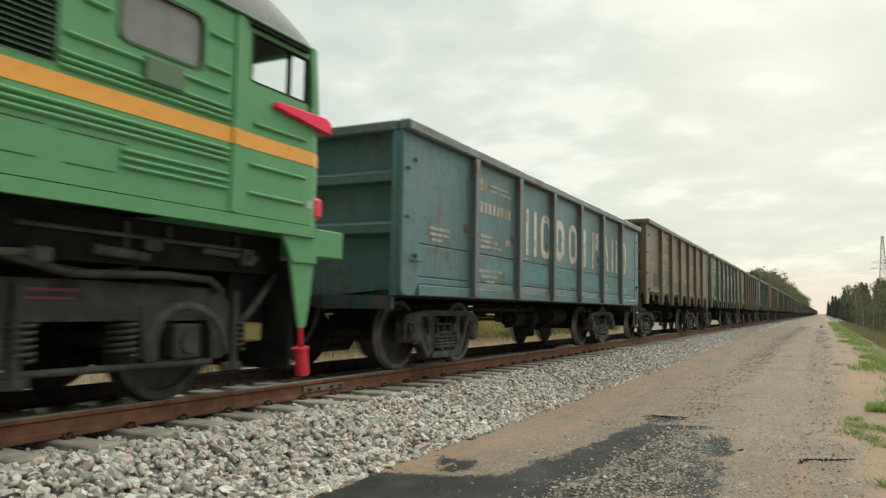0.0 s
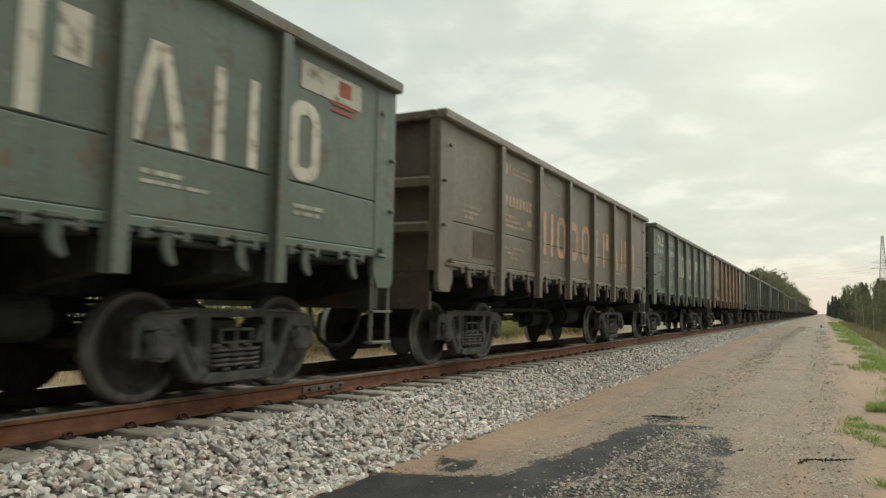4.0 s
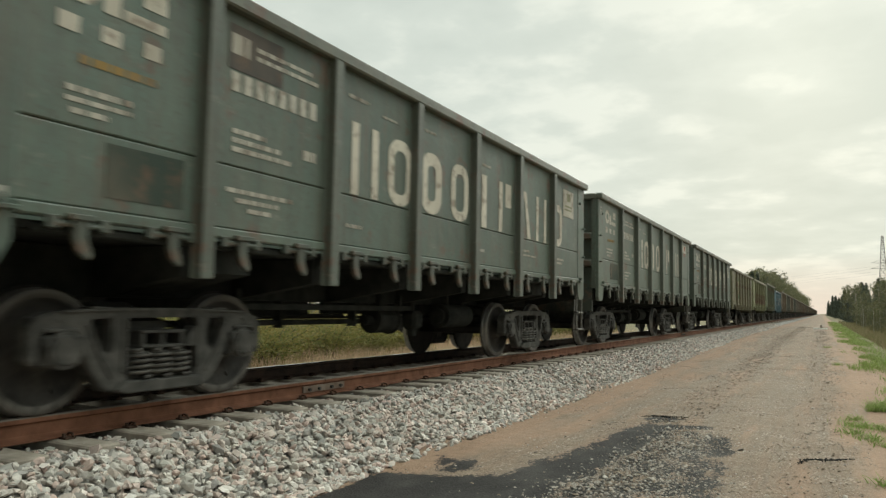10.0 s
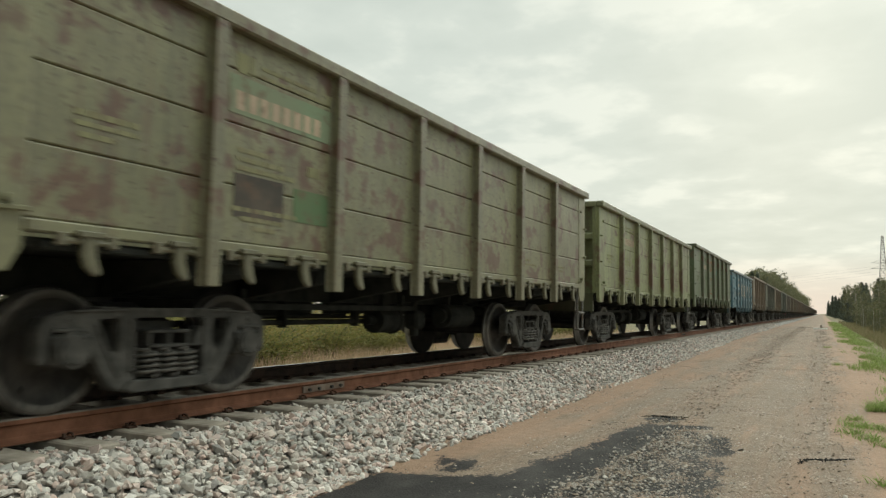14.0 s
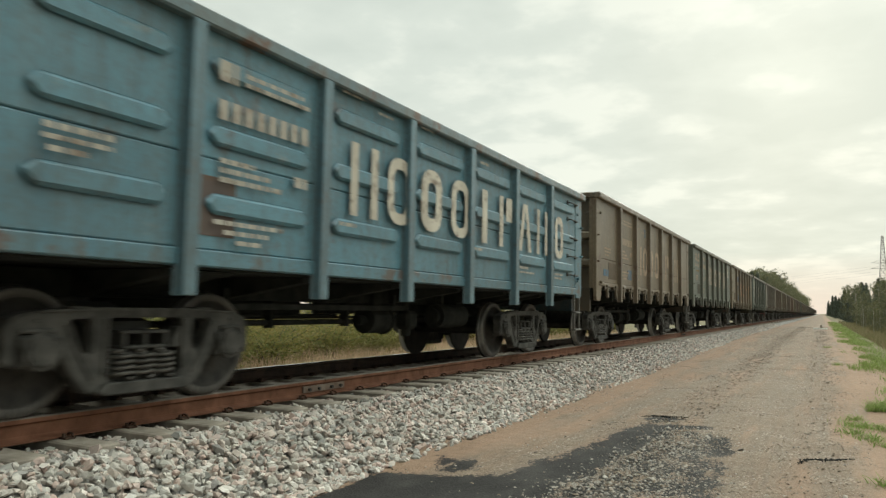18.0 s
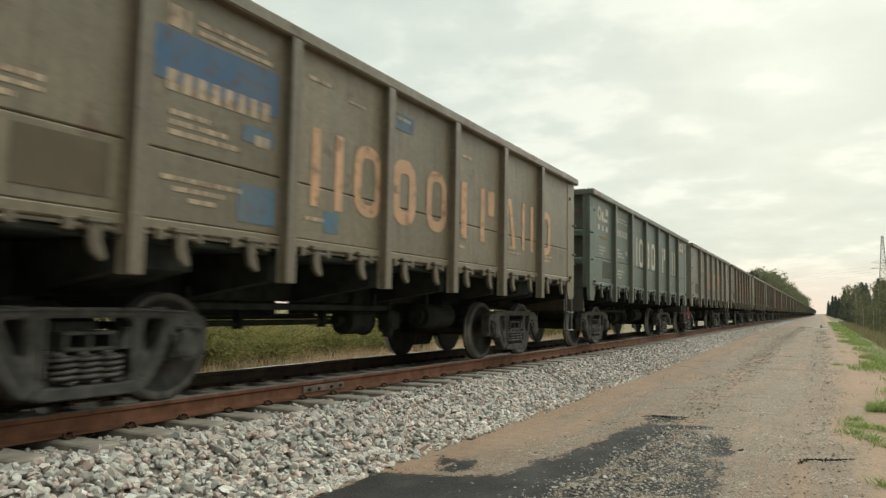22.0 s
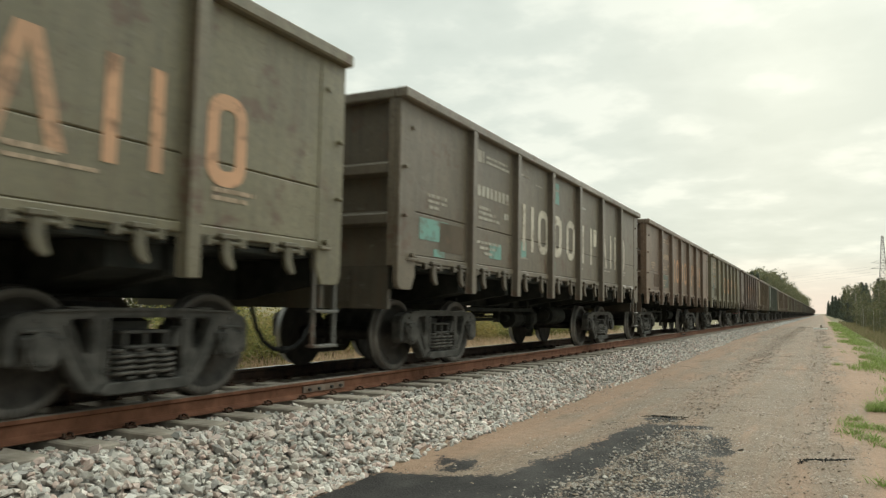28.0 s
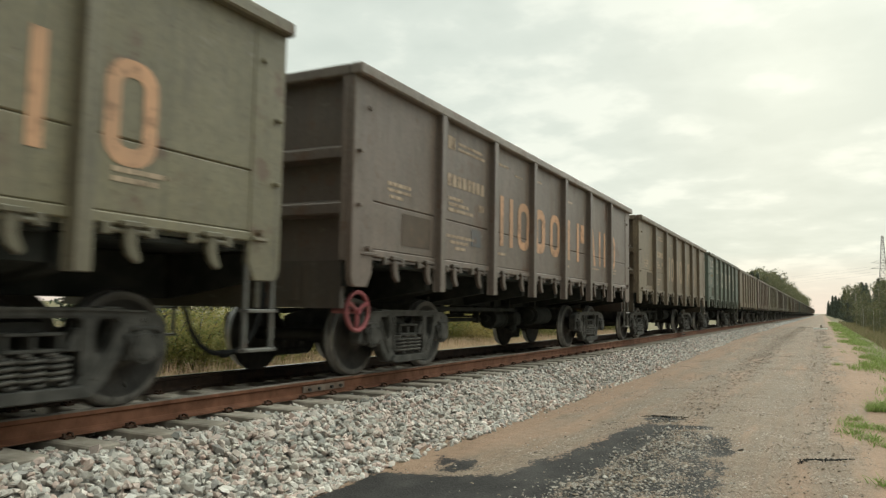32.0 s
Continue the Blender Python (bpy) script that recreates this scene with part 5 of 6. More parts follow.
ENAMEL = gloss_material("locomotive_enamel")
GLASS = glass_material()
DULL_PANE = plain_material("dusty_window_pane", (0.215, 0.215, 0.205), (0.29, 0.285, 0.275), 3, 0.25, 0.0, 0.05)
ROOF_GREY = plain_material("roof_grey_paint", (0.20, 0.195, 0.19), (0.27, 0.26, 0.25), 2.5, 0.7)
SOOT = plain_material("sooty_iron", (0.032, 0.031, 0.029), (0.068, 0.065, 0.060), 4, 0.8, shine=0.15)
BLACK_STEEL = plain_material("sooty_steel", (0.011, 0.012, 0.011), (0.022, 0.022, 0.020), 5, 0.8, shine=0.1)


def tint(ob, c):
    ob.color = (*c, 0.5)
    return ob


def rounded(y0, y1, z0, z1, r, n=5):
    """Outline of a rectangle with round corners."""
    pts = []
    for cy, cz, a0 in ((y1 - r, z1 - r, 0), (y0 + r, z1 - r, 90), (y0 + r, z0 + r, 180), (y1 - r, z0 + r, 270)):
        for q in range(n + 1):
            a = math.radians(a0 + 90 * q / n)
            pts.append((cy + r * math.cos(a), cz + r * math.sin(a)))
    return pts


def build_locomotive():
    a, b = -0.80, -16.5
    L = thing("diesel_locomotive", "green diesel locomotive with an orange stripe and grey roof", "locomotive")
    HX = 1.475

    def wall(name, y0, y1, z0, z1, label="", x0=HX - 0.05, x1=HX):
        for s in (1, -1):
            bm = bmesh.new()
            box(bm, *sorted((s * x0, s * x1)), y0, y1, z0, z1)
            tint(part(name, bm, ENAMEL, L, label), LOCO_GREEN)
    # sides: below, and round the cab windows and side windows
    wall("lower_side", b, -0.99, 1.66, 2.80)
    wall("upper_side", b, -3.32, 2.80, 3.46)
    wall("upper_side", -3.32, -2.50, 3.26, 3.46)
    wall("upper_side", -2.50, -1.92, 2.80, 3.46)
    wall("upper_side", -1.92, -1.10, 3.34, 3.46)
    wall("upper_side", -1.92, -1.10, 2.80, 2.88)
    wall("solebar", b, -0.90, 1.54, 1.652, "green frame edge", HX - 0.06, HX + 0.005)
    # rounded cab ends: upright below the windows, leaning back above
    for end, m in ((a, 1), (b, -1)):
        bm = bmesh.new()
        plan = [(1.475, -0.20), (1.475, -0.17), (1.44, -0.07), (1.36, -0.015), (1.2, 0.0), (-1.2, 0.0), (-1.36, -0.015), (-1.44, -0.07), (-1.475, -0.17), (-1.475, -0.20)]
        levels = [(1.54, 0), (2.30, 0), (2.62, -0.02), (2.86, -0.05)]
        rings = [[bm.verts.new((x, end + m * (y + d), z)) for x, y in plan] for z, d in levels]
        for u, v in zip(rings, rings[1:]):
            for i in range(len(plan) - 1):
                bm.faces.new((u[i], u[i + 1], v[i + 1], v[i]))
        tint(part("cab_front", bm, ENAMEL, L), LOCO_GREEN)
        bm = bmesh.new()
        for z0, z1, d0, d1 in ((3.45, 3.50, -0.17, -0.20),):
            lo, hi = [[bm.verts.new((x, end + m * (y + d), z)) for x, y in plan] for z, d in ((z0, d0), (z1, d1))]
            for i in range(len(plan) - 1):
                bm.faces.new((lo[i], lo[i + 1], hi[i + 1], hi[i]))
        tint(part("cab_brow", bm, ENAMEL, L), LOCO_GREEN)
        for x0, x1 in ((1.40, 1.475), (-1.475, -1.40), (-0.05, 0.05)):
            bm = bmesh.new()
            prism(bm, [(end + m * -0.20, 2.80), (end + m * (-0.05 if abs(x0) < 0.1 else -0.10), 2.80), (end + m * (-0.14 if abs(x0) < 0.1 else -0.17), 3.48), (end + m * -0.26, 3.48)], x0, x1)
            tint(part("window_pillar", bm, ENAMEL, L), LOCO_GREEN)
        for x in (-0.72, 0.72):
            bm = bmesh.new()
            prism(bm, [(end + m * -0.06, 2.86), (end + m * -0.066, 2.86), (end + m * -0.172, 3.46), (end + m * -0.166, 3.46)], x - 0.66, x + 0.66)
            ob = part("windscreen", bm, GLASS, L)
            ob.visible_shadow = False
    # roof: a smooth arch that slopes down at both ends
    bm = bmesh.new()
    arch = [(1.50, 3.44), (1.49, 3.52), (1.40, 3.74), (1.22, 3.98), (0.95, 4.18), (0.5, 4.34), (0, 4.40)]
    arch = arch + [(-x, z) for x, z in reversed(arch[:-1])]
    rings = []
    for y, k in ((a - 0.13, 0.0), (a - 0.16, 0.30), (a - 0.30, 0.58), (a - 0.55, 0.80), (a - 0.95, 0.95), (a - 1.5, 1.0), (-8.7, 1.0), (b + 1.8, 1.0), (b + 1.2, 0.95), (b + 0.75, 0.78), (b + 0.42, 0.52), (b + 0.20, 0.22), (b + 0.15, 0.0)):
        rings.append([bm.verts.new((x * (0.94 + 0.06 * k), y, 3.44 + (z - 3.44) * k + 0.04 * (1 - k))) for x, z in arch])
    for u, v in zip(rings, rings[1:]):
        for i in range(len(arch) - 1):
            bm.faces.new((u[i], u[i + 1], v[i + 1], v[i])).smooth = True
    part("roof", bm, ROOF_GREY, L, "sooty grey curved roof")
    for s in (1, -1):
        bm = bmesh.new()
        tube(bm, [(s * 1.49, b + 0.25, 3.455), (s * 1.49, a - 0.35, 3.455), (s * 1.40, a - 0.2, 3.47)], 0.025, 6)
        tint(part("gutter", bm, ENAMEL, L), (0.04, 0.12, 0.05))
        bm = bmesh.new()
        box(bm, *sorted((s * 1.476, s * 1.52)), -1.95, -1.14, 3.385, 3.41)
        part("window_visor", bm, BLACK_STEEL, L)
        # stripe
        bm = bmesh.new()
        box(bm, *sorted((s * HX, s * (HX + 0.005))), b + 0.2, a - 0.20, 2.265, 2.405)
        tint(part("stripe", bm, ENAMEL, L, "orange painted stripe"), (0.95, 0.42, 0.09))
        bm = bmesh.new()
        plan = [(1.4775, -0.20), (1.4775, -0.17), (1.4425, -0.067), (1.3615, -0.011), (1.2, 0.004), (0, 0.004)]
        lo, hi = [[bm.verts.new((s * x, a + y, z)) for x, y in plan] for z in (2.265, 2.405)]
        for i in range(len(plan) - 1):
            bm.faces.new((lo[i], lo[i + 1], hi[i + 1], hi[i]))
        tint(part("stripe", bm, ENAMEL, L, "orange painted stripe"), (0.95, 0.42, 0.09))
        # pressed beads
        for y0, y1, zs in ((-3.78, -2.17, (2.46, 2.51, 2.56)), (-8.0, -2.17, (2.10, 2.15, 2.20)), (-3.25, -2.17, (1.86, 1.92, 1.98)), (-1.86, -1.12, (2.50,)), (-1.90, -1.12, (2.12,)), (-1.90, -1.12, (1.86,)), (-2.42, -2.17, (3.15,)), (-2.46, -2.20, (2.86,)), (-3.62, -3.4, (2.98,)), (-3.75, -2.2, (2.70,))):
            for z in zs:
                bm = bmesh.new()
                prism(bm, [(s * HX, z - 0.022), (s * (HX + 0.022), z - 0.013), (s * (HX + 0.030), z), (s * (HX + 0.022), z + 0.013), (s * HX, z + 0.022)], y0, y1, "y", 0.004)
                tint(part("bead", bm, ENAMEL, L), LOCO_GREEN)
        # cover strip between cab and body, and thin seams of doors below
        bm = bmesh.new()
        box(bm, *sorted((s * HX, s * (HX + 0.022))), -2.13, -2.03, 1.66, 3.44, 0.006)
        tint(part("cover_strip", bm, ENAMEL, L), LOCO_GREEN)
        bm = bmesh.new()
        box(bm, *sorted((s * (HX + 0.0225), s * (HX + 0.026))), -2.13, -2.03, 2.265, 2.405)
        tint(part("stripe", bm, ENAMEL, L, "orange painted stripe"), (0.95, 0.42, 0.09))
        for y0, y1, z in ((-4.4, -3.85, 2.03), (-3.75, -3.2, 2.02), (-4.4, -3.9, 1.80), (-3.7, -3.3, 1.80)):
            bm = bmesh.new()
            box(bm, *sorted((s * HX, s * (HX + 0.004))), y0, y1, z, z + 0.007)
            tint(part("door_seam", bm, ENAMEL, L), (0.03, 0.085, 0.035))
        # side window
        bm = bmesh.new()
        box(bm, *sorted((s * (HX - 0.035), s * (HX - 0.025))), -3.32, -2.50, 2.80, 3.26)
        win = part("side_window", bm, DULL_PANE, L, "dusty grey window pane")
        bm = bmesh.new()
        outer, inner = rounded(-3.335, -2.485, 2.785, 3.275, 0.11), rounded(-3.31, -2.51, 2.81, 3.25, 0.09)
        rings = [[bm.verts.new((s * x, y, z)) for y, z in loop] for loop, x in ((inner, HX - 0.03), (inner, HX + 0.010), (outer, HX + 0.010), (outer, HX - 0.03))]
        for u, v in zip(rings, rings[1:]):
            for q in range(len(u)):
                bm.faces.new((u[q], u[q - 1], v[q - 1], v[q]))
        tint(part("window_frame", bm, ENAMEL, win), (0.045, 0.10, 0.05))
        # cab window, empty above the sill, with a mullion
        bm = bmesh.new()
        for y0, y1, z0, z1 in ((-1.92, -1.90, 2.88, 3.34), (-1.39, -1.365, 2.88, 3.34), (-1.12, -1.10, 2.88, 3.34), (-1.90, -1.12, 2.88, 2.895), (-1.90, -1.12, 3.325, 3.34)):
            box(bm, *sorted((s * (HX - 0.04), s * (HX + 0.004))), y0, y1, z0, z1)
        cabw = part("cab_window", bm, RUBBER, L)
        bm = bmesh.new()
        box(bm, *sorted((s * (HX - 0.025), s * (HX - 0.02))), -1.90, -1.12, 2.895, 3.325)
        ob = part("pane", bm, GLASS, cabw)
        ob.visible_shadow = False
        # louvre with slats
        bm = bmesh.new()
        box(bm, *sorted((s * (HX + 0.001), s * (HX + 0.006))), -5.6, -3.80, 2.47, 3.30)
        grille = part("louvre", bm, BLACK_STEEL, L)
        for i in range(19):
            z = 2.49 + 0.042 * i
            bm = bmesh.new()
            prism(bm, [(HX + 0.006, z + 0.026), (HX + 0.03, z), (HX + 0.03, z + 0.006), (HX + 0.006, z + 0.034)], -5.55, -3.84, "y")
            if s < 0:
                for v in bm.verts:
                    v.co.x = -v.co.x
            tint(part("slat", bm, ENAMEL, grille), (0.03, 0.07, 0.035))
        bm = bmesh.new()
        box(bm, *sorted((s * HX, s * (HX + 0.05))), -3.10, -2.72, 2.55, 2.74, 0.01)
        tint(part("emblem_plate", bm, ENAMEL, L), (0.13, 0.19, 0.12))
        # red fittings of the cab end
        bm = bmesh.new()
        prism(bm, [(-1.62, 2.71), (-1.60, 2.77), (-0.84, 2.79), (-0.76, 2.75), (-0.75, 2.63), (-0.84, 2.64)], *sorted((s * (HX - 0.03), s * (HX + 0.06))), bevel=0.012)
        tint(part("waist_rail", bm, ENAMEL, L, "bright red rail"), (1.0, 0.03, 0.10))
        bm = bmesh.new()
        box(bm, *sorted((s * 1.24, s * 1.47)), a - 0.13, a + 0.02, 1.74, 1.96, 0.03)
        tint(part("marker_lamp", bm, ENAMEL, L, "red marker lamp"), (0.90, 0.06, 0.12))
        bm = bmesh.new()
        box(bm, *sorted((s * 1.476, s * 1.479)), -1.05, -0.97, 1.83, 1.91)
        tint(part("small_plate", bm, ENAMEL, L), (0.5, 0.5, 0.45))
        # step block, plough blade and rail guard
        bm = bmesh.new()
        box(bm, *sorted((s * 0.95, s * 1.40)), a + 0.004, -0.31, 1.36, 1.652, 0.012)
        tint(part("buffer_block", bm, ENAMEL, L), LOCO_GREEN)
        bm = bmesh.new()
        prism(bm, [(-1.36, 1.538), (-0.82, 1.538), (-0.82, 1.28), (-1.20, 1.28)], *sorted((s * 1.39, s * 1.44)), bevel=0.006)
        prism(bm, [(-1.20, 1.285), (-0.82, 1.285), (-0.88, 0.90), (-0.94, 0.63), (-1.04, 0.63)], *sorted((s * 1.375, s * 1.41)), bevel=0.006)
        tint(part("plough_blade", bm, ENAMEL, L), LOCO_GREEN)
        bm = bmesh.new()
        tube(bm, [(s * 1.38, -0.99, 0.70), (s * 1.36, -0.95, 0.58), (s * 1.30, -0.86, 0.42)], 0.026, 7)
        rod(bm, (s * 1.30, -0.862, 0.43), (s * 1.30, -0.858, 0.405), 0.085, 10)
        rod(bm, (s * 1.30, -0.86, 0.41), (s * 1.27, -0.78, 0.15), 0.068, 10)
        tint(part("rail_guard", bm, ENAMEL, L, "red rail guard"), (0.85, 0.05, 0.09))
    # frame, tank, couplers
    bm = bmesh.new()
    box(bm, -1.12, 1.12, b + 0.1, -1.0, 1.16, 1.535)
    box(bm, -0.66, 0.66, b + 0.6, -1.5, 0.80, 1.155)
    part("main_frame", bm, BLACK_STEEL, L)
    for y0, y1 in ((-1.10, -1.04), (b + 0.18, b + 0.24)):
        bm = bmesh.new()
        box(bm, -1.34, 1.34, y0, y1, 0.22, 1.30, 0.01)
        box(bm, -1.0, 1.0, y0 - 0.5 if y0 > -5 else y0, y1 if y0 > -5 else y1 + 0.5, 0.62, 1.158)
        part("snow_plough", bm, BLACK_STEEL, L, "black plough plate below the cab")
    bm = bmesh.new()
    box(bm, -1.30, 1.30, -10.2, -7.2, 0.35, 1.28, 0.05)
    part("fuel_tank", bm, BLACK_STEEL, L)
    bm = bmesh.new()
    box(bm, -1.35, 1.35, b + 0.3, -2.12, 3.40, 3.44)
    part("ceiling_lining", bm, BLACK_STEEL, L)
    bm = bmesh.new()
    box(bm, -1.40, 1.40, -2.12, -2.06, 1.66, 3.40)
    part("bulkhead", bm, DULL_PANE, L)
    for y, turn in ((0.0, 180), (-17.4, 0)):
        bm = bmesh.new()
        box(bm, -0.09, 0.09, 0.16, 1.0, 0.98, 1.16, 0.02)
        prism(bm, [(-0.22, 0.20), (-0.20, 0.04), (-0.08, -0.10), (0.0, 0.03), (0.08, 0.05), (0.20, -0.04), (0.20, 0.18), (0.1, 0.25), (-0.1, 0.25)], 0.90, 1.24, "z", 0.015)
        part("coupler", bm, IRON, L, at=pose(0, y, 0, 0, 0, turn))
    # three-axle bogies
    bm = bmesh.new()
    prof = [(0.716, 0.22), (0.716, 0.53), (0.722, 0.55), (0.742, 0.55), (0.752, 0.53), (0.80, 0.525), (0.846, 0.52), (0.85, 0.51), (0.848, 0.44), (0.80, 0.42), (0.79, 0.2), (0.86, 0.17), (0.87, 0.09), (1.02, 0.088)]
    for s in (1, -1):
        lathe(bm, [(s * p, r) for p, r in prof], 40)
    rod(bm, (-0.73, 0, 0), (0.73, 0, 0), 0.1, 12)
    wheel = mesh_from(bm, "driving_wheelset")
    wheel.materials.append(WHEEL)
    bm = bmesh.new()
    tube(bm, [(1.05 + 0.11 * math.cos(2 * math.pi * j / 12), 0.11 * math.sin(2 * math.pi * j / 12), 0.48 + 0.30 * j / 72) for j in range(72)], 0.016, 5)
    coil = mesh_from(bm, "spring")
    coil.materials.append(SOOT)
    for c in (-4.30, -13.1):
        sides = []
        for s in (1, -1):
            bm = bmesh.new()
            sides.append(bm)
            prism(bm, [(-2.78, 0.70), (-2.50, 1.0), (-1.2, 1.02), (1.2, 1.02), (2.50, 1.0), (2.78, 0.70), (2.72, 0.62), (2.4, 0.72), (-2.4, 0.72), (-2.72, 0.62)], *sorted((s * 0.98, s * 1.10)), bevel=0.012)
        bm = bmesh.new()
        box(bm, -0.97, 0.97, -0.3, 0.3, 0.7, 1.1)
        box(bm, -0.96, 0.96, -2.7, -2.55, 0.7, 1.0)
        box(bm, -0.96, 0.96, 2.55, 2.7, 0.7, 1.0)
        bg = part("bogie", bm, SOOT, L, at=pose(0, c, 0))
        for bm in sides:
            part("side_frame", bm, SOOT, bg)
        for s in (1, -1):
            for dy in (-2.1, 0, 2.1):
                bm = bmesh.new()
                prism(bm, [(dy - 0.50, 0.84), (dy - 0.48, 0.55), (dy - 0.44, 0.36), (dy - 0.30, 0.36), (dy - 0.30, 0.60), (dy - 0.24, 0.71), (dy - 0.12, 0.76), (dy + 0.12, 0.76), (dy + 0.24, 0.71), (dy + 0.30, 0.60), (dy + 0.30, 0.36), (dy + 0.44, 0.36), (dy + 0.48, 0.55), (dy + 0.50, 0.84)], *sorted((s * 1.02, s * 1.115)), bevel=0.01)
                rod(bm, (s * 1.1, dy, 0.53), (s * 1.17, dy, 0.53), 0.10, 12)
                box(bm, *sorted((s * 0.95, s * 1.14)), dy - 0.15, dy + 0.15, 0.38, 0.68, 0.02)
                part("axle_guard", bm, SOOT, bg)
                for k in (-0.62, 0.62):
                    part("spring", coil, None, bg, at=pose(0, dy + k, -0.05) if s > 0 else pose(0, dy + k, -0.05, 0, 0, 180))
            bm = bmesh.new()
            tube(bm, [(s * 1.10, -2.4, 0.34), (s * 1.10, 2.4, 0.34)], 0.03, 6)
            part("brake_rod", bm, SOOT, bg)
            bm = bmesh.new()
            tube(bm, [(s * 1.16, -1.2, 1.24), (s * 1.18, 0.2, 1.22), (s * 1.20, 0.9, 1.06), (s * 1.18, 1.8, 1.09), (s * 1.15, 2.3, 1.07), (s * 1.14, 2.45, 0.98)], 0.035, 7)
            part("air_pipe", bm, SOOT, bg)
            for y, h in ((-0.4, 0.10), (0.75, 0.07)):
                bm = bmesh.new()
                tube(bm, [(s * 1.0, y - 0.55, 1.30), (s * 1.14, y - 0.35, 1.22 - h), (s * 1.20, y, 1.10), (s * 1.19, y + 0.4, 1.07), (s * 1.12, y + 0.75, 1.12), (s * 1.0, y + 0.9, 1.22)], 0.028, 7)
                part("air_hose", bm, RUBBER, bg)
            # arched horn guides over the axles, links and small gear below the frame
            for dy in (-2.1, 0, 2.1):
                bm = bmesh.new()
                tube(bm, [(s * 1.10, dy + 0.47 * math.cos(q), 0.40 + 0.44 * math.sin(q)) for q in (0.0, 0.4, 0.8, 1.2, 1.57, 1.94, 2.34, 2.74, 3.14)], 0.045, 6)
                part("horn_guide", bm, IRON, bg)
                bm = bmesh.new()
                box(bm, *sorted((s * 1.09, s * 1.15)), dy + 0.52, dy + 0.60, 0.24, 0.98, 0.01)
                box(bm, *sorted((s * 1.07, s * 1.13)), dy + 0.44, dy + 0.68, 0.24, 0.32, 0.01)
                part("brake_hanger", bm, SOOT, bg)
            for y, z, r, l in ((-1.3, 1.32, 0.035, 1.5), (0.5, 1.40, 0.02, 2.2), (1.1, 1.26, 0.045, 0.5), (2.2, 1.33, 0.03, 0.7)):
                bm = bmesh.new()
                rod(bm, (s * 1.15, y, z), (s * 1.15, y + l, z - 0.03), r, 8)
                rod(bm, (s * 1.15, y + 0.6 * l, z - 0.05), (s * 1.15, y + 0.6 * l, 1.50), 0.018, 6)
                part("pipe_run", bm, IRON, bg)
            for y, z, h in ((-0.1, 1.26, 0.14), (1.55, 1.28, 0.10), (2.65, 1.22, 0.16)):
                bm = bmesh.new()
                box(bm, *sorted((s * 1.13, s * 1.22)), y, y + 0.16, z, z + h, 0.012)
                rod(bm, (s * 1.22, y + 0.08, z + h / 2), (s * 1.25, y + 0.08, z + h / 2), 0.03, 8)
                part("valve_box", bm, IRON, bg)
            bm = bmesh.new()
            rod(bm, (s * 1.22, -0.7, 1.17), (s * 1.22, 0.15, 1.17), 0.13, 12)
            rod(bm, (s * 1.22, 0.15, 1.17), (s * 1.22, 0.55, 1.19), 0.03, 8)
            box(bm, *sorted((s * 1.16, s * 1.26)), 0.55, 0.72, 1.12, 1.24, 0.02)
            part("sandbox_cylinder", bm, IRON, bg)
            bm = bmesh.new()
            tube(bm, [(s * 1.10, 2.72, 0.66), (s * 1.12, 2.88, 0.80), (s * 1.12, 3.27, 1.20)], 0.04, 6)
            part("sand_pipe", bm, IRON, bg)
            bm = bmesh.new()
            box(bm, *sorted((s * 0.98, s * 1.12)), 2.80, 3.06, 0.50, 0.68, 0.02)
            tint(part("sand_nozzle", bm, ENAMEL, bg, "dull yellow metal box"), (0.30, 0.24, 0.09))
            bm = bmesh.new()
            box(bm, *sorted((s * 1.10, s * 1.106)), 0.62, 1.05, 0.93, 0.955)
            box(bm, *sorted((s * 1.10, s * 1.106)), 0.62, 1.0, 0.87, 0.89)
            tint(part("red_print", bm, ENAMEL, bg), (0.13, 0.03, 0.05))
        for dy in (-2.1, 0, 2.1):
            part("wheelset", wheel, None, bg, "dark locomotive wheels", pose(0, dy, 0.525))
            bm = bmesh.new()
            rod(bm, (-0.64, dy + 0.48, 0.55), (0.64, dy + 0.48, 0.55), 0.36, 14)
            part("traction_motor", bm, BLACK_STEEL, bg)
    return L


LOCO = build_locomotive()

# ---- the rest of the train, which stays far off ----
FAR = []
FAR_COLOURS = [BROWN, GREEN, GREYBROWN, OLIVE, (0.105, 0.083, 0.068), (0.145, 0.10, 0.074), GREY, (0.135, 0.098, 0.07), BROWN, DARKGREEN, GREYBROWN]


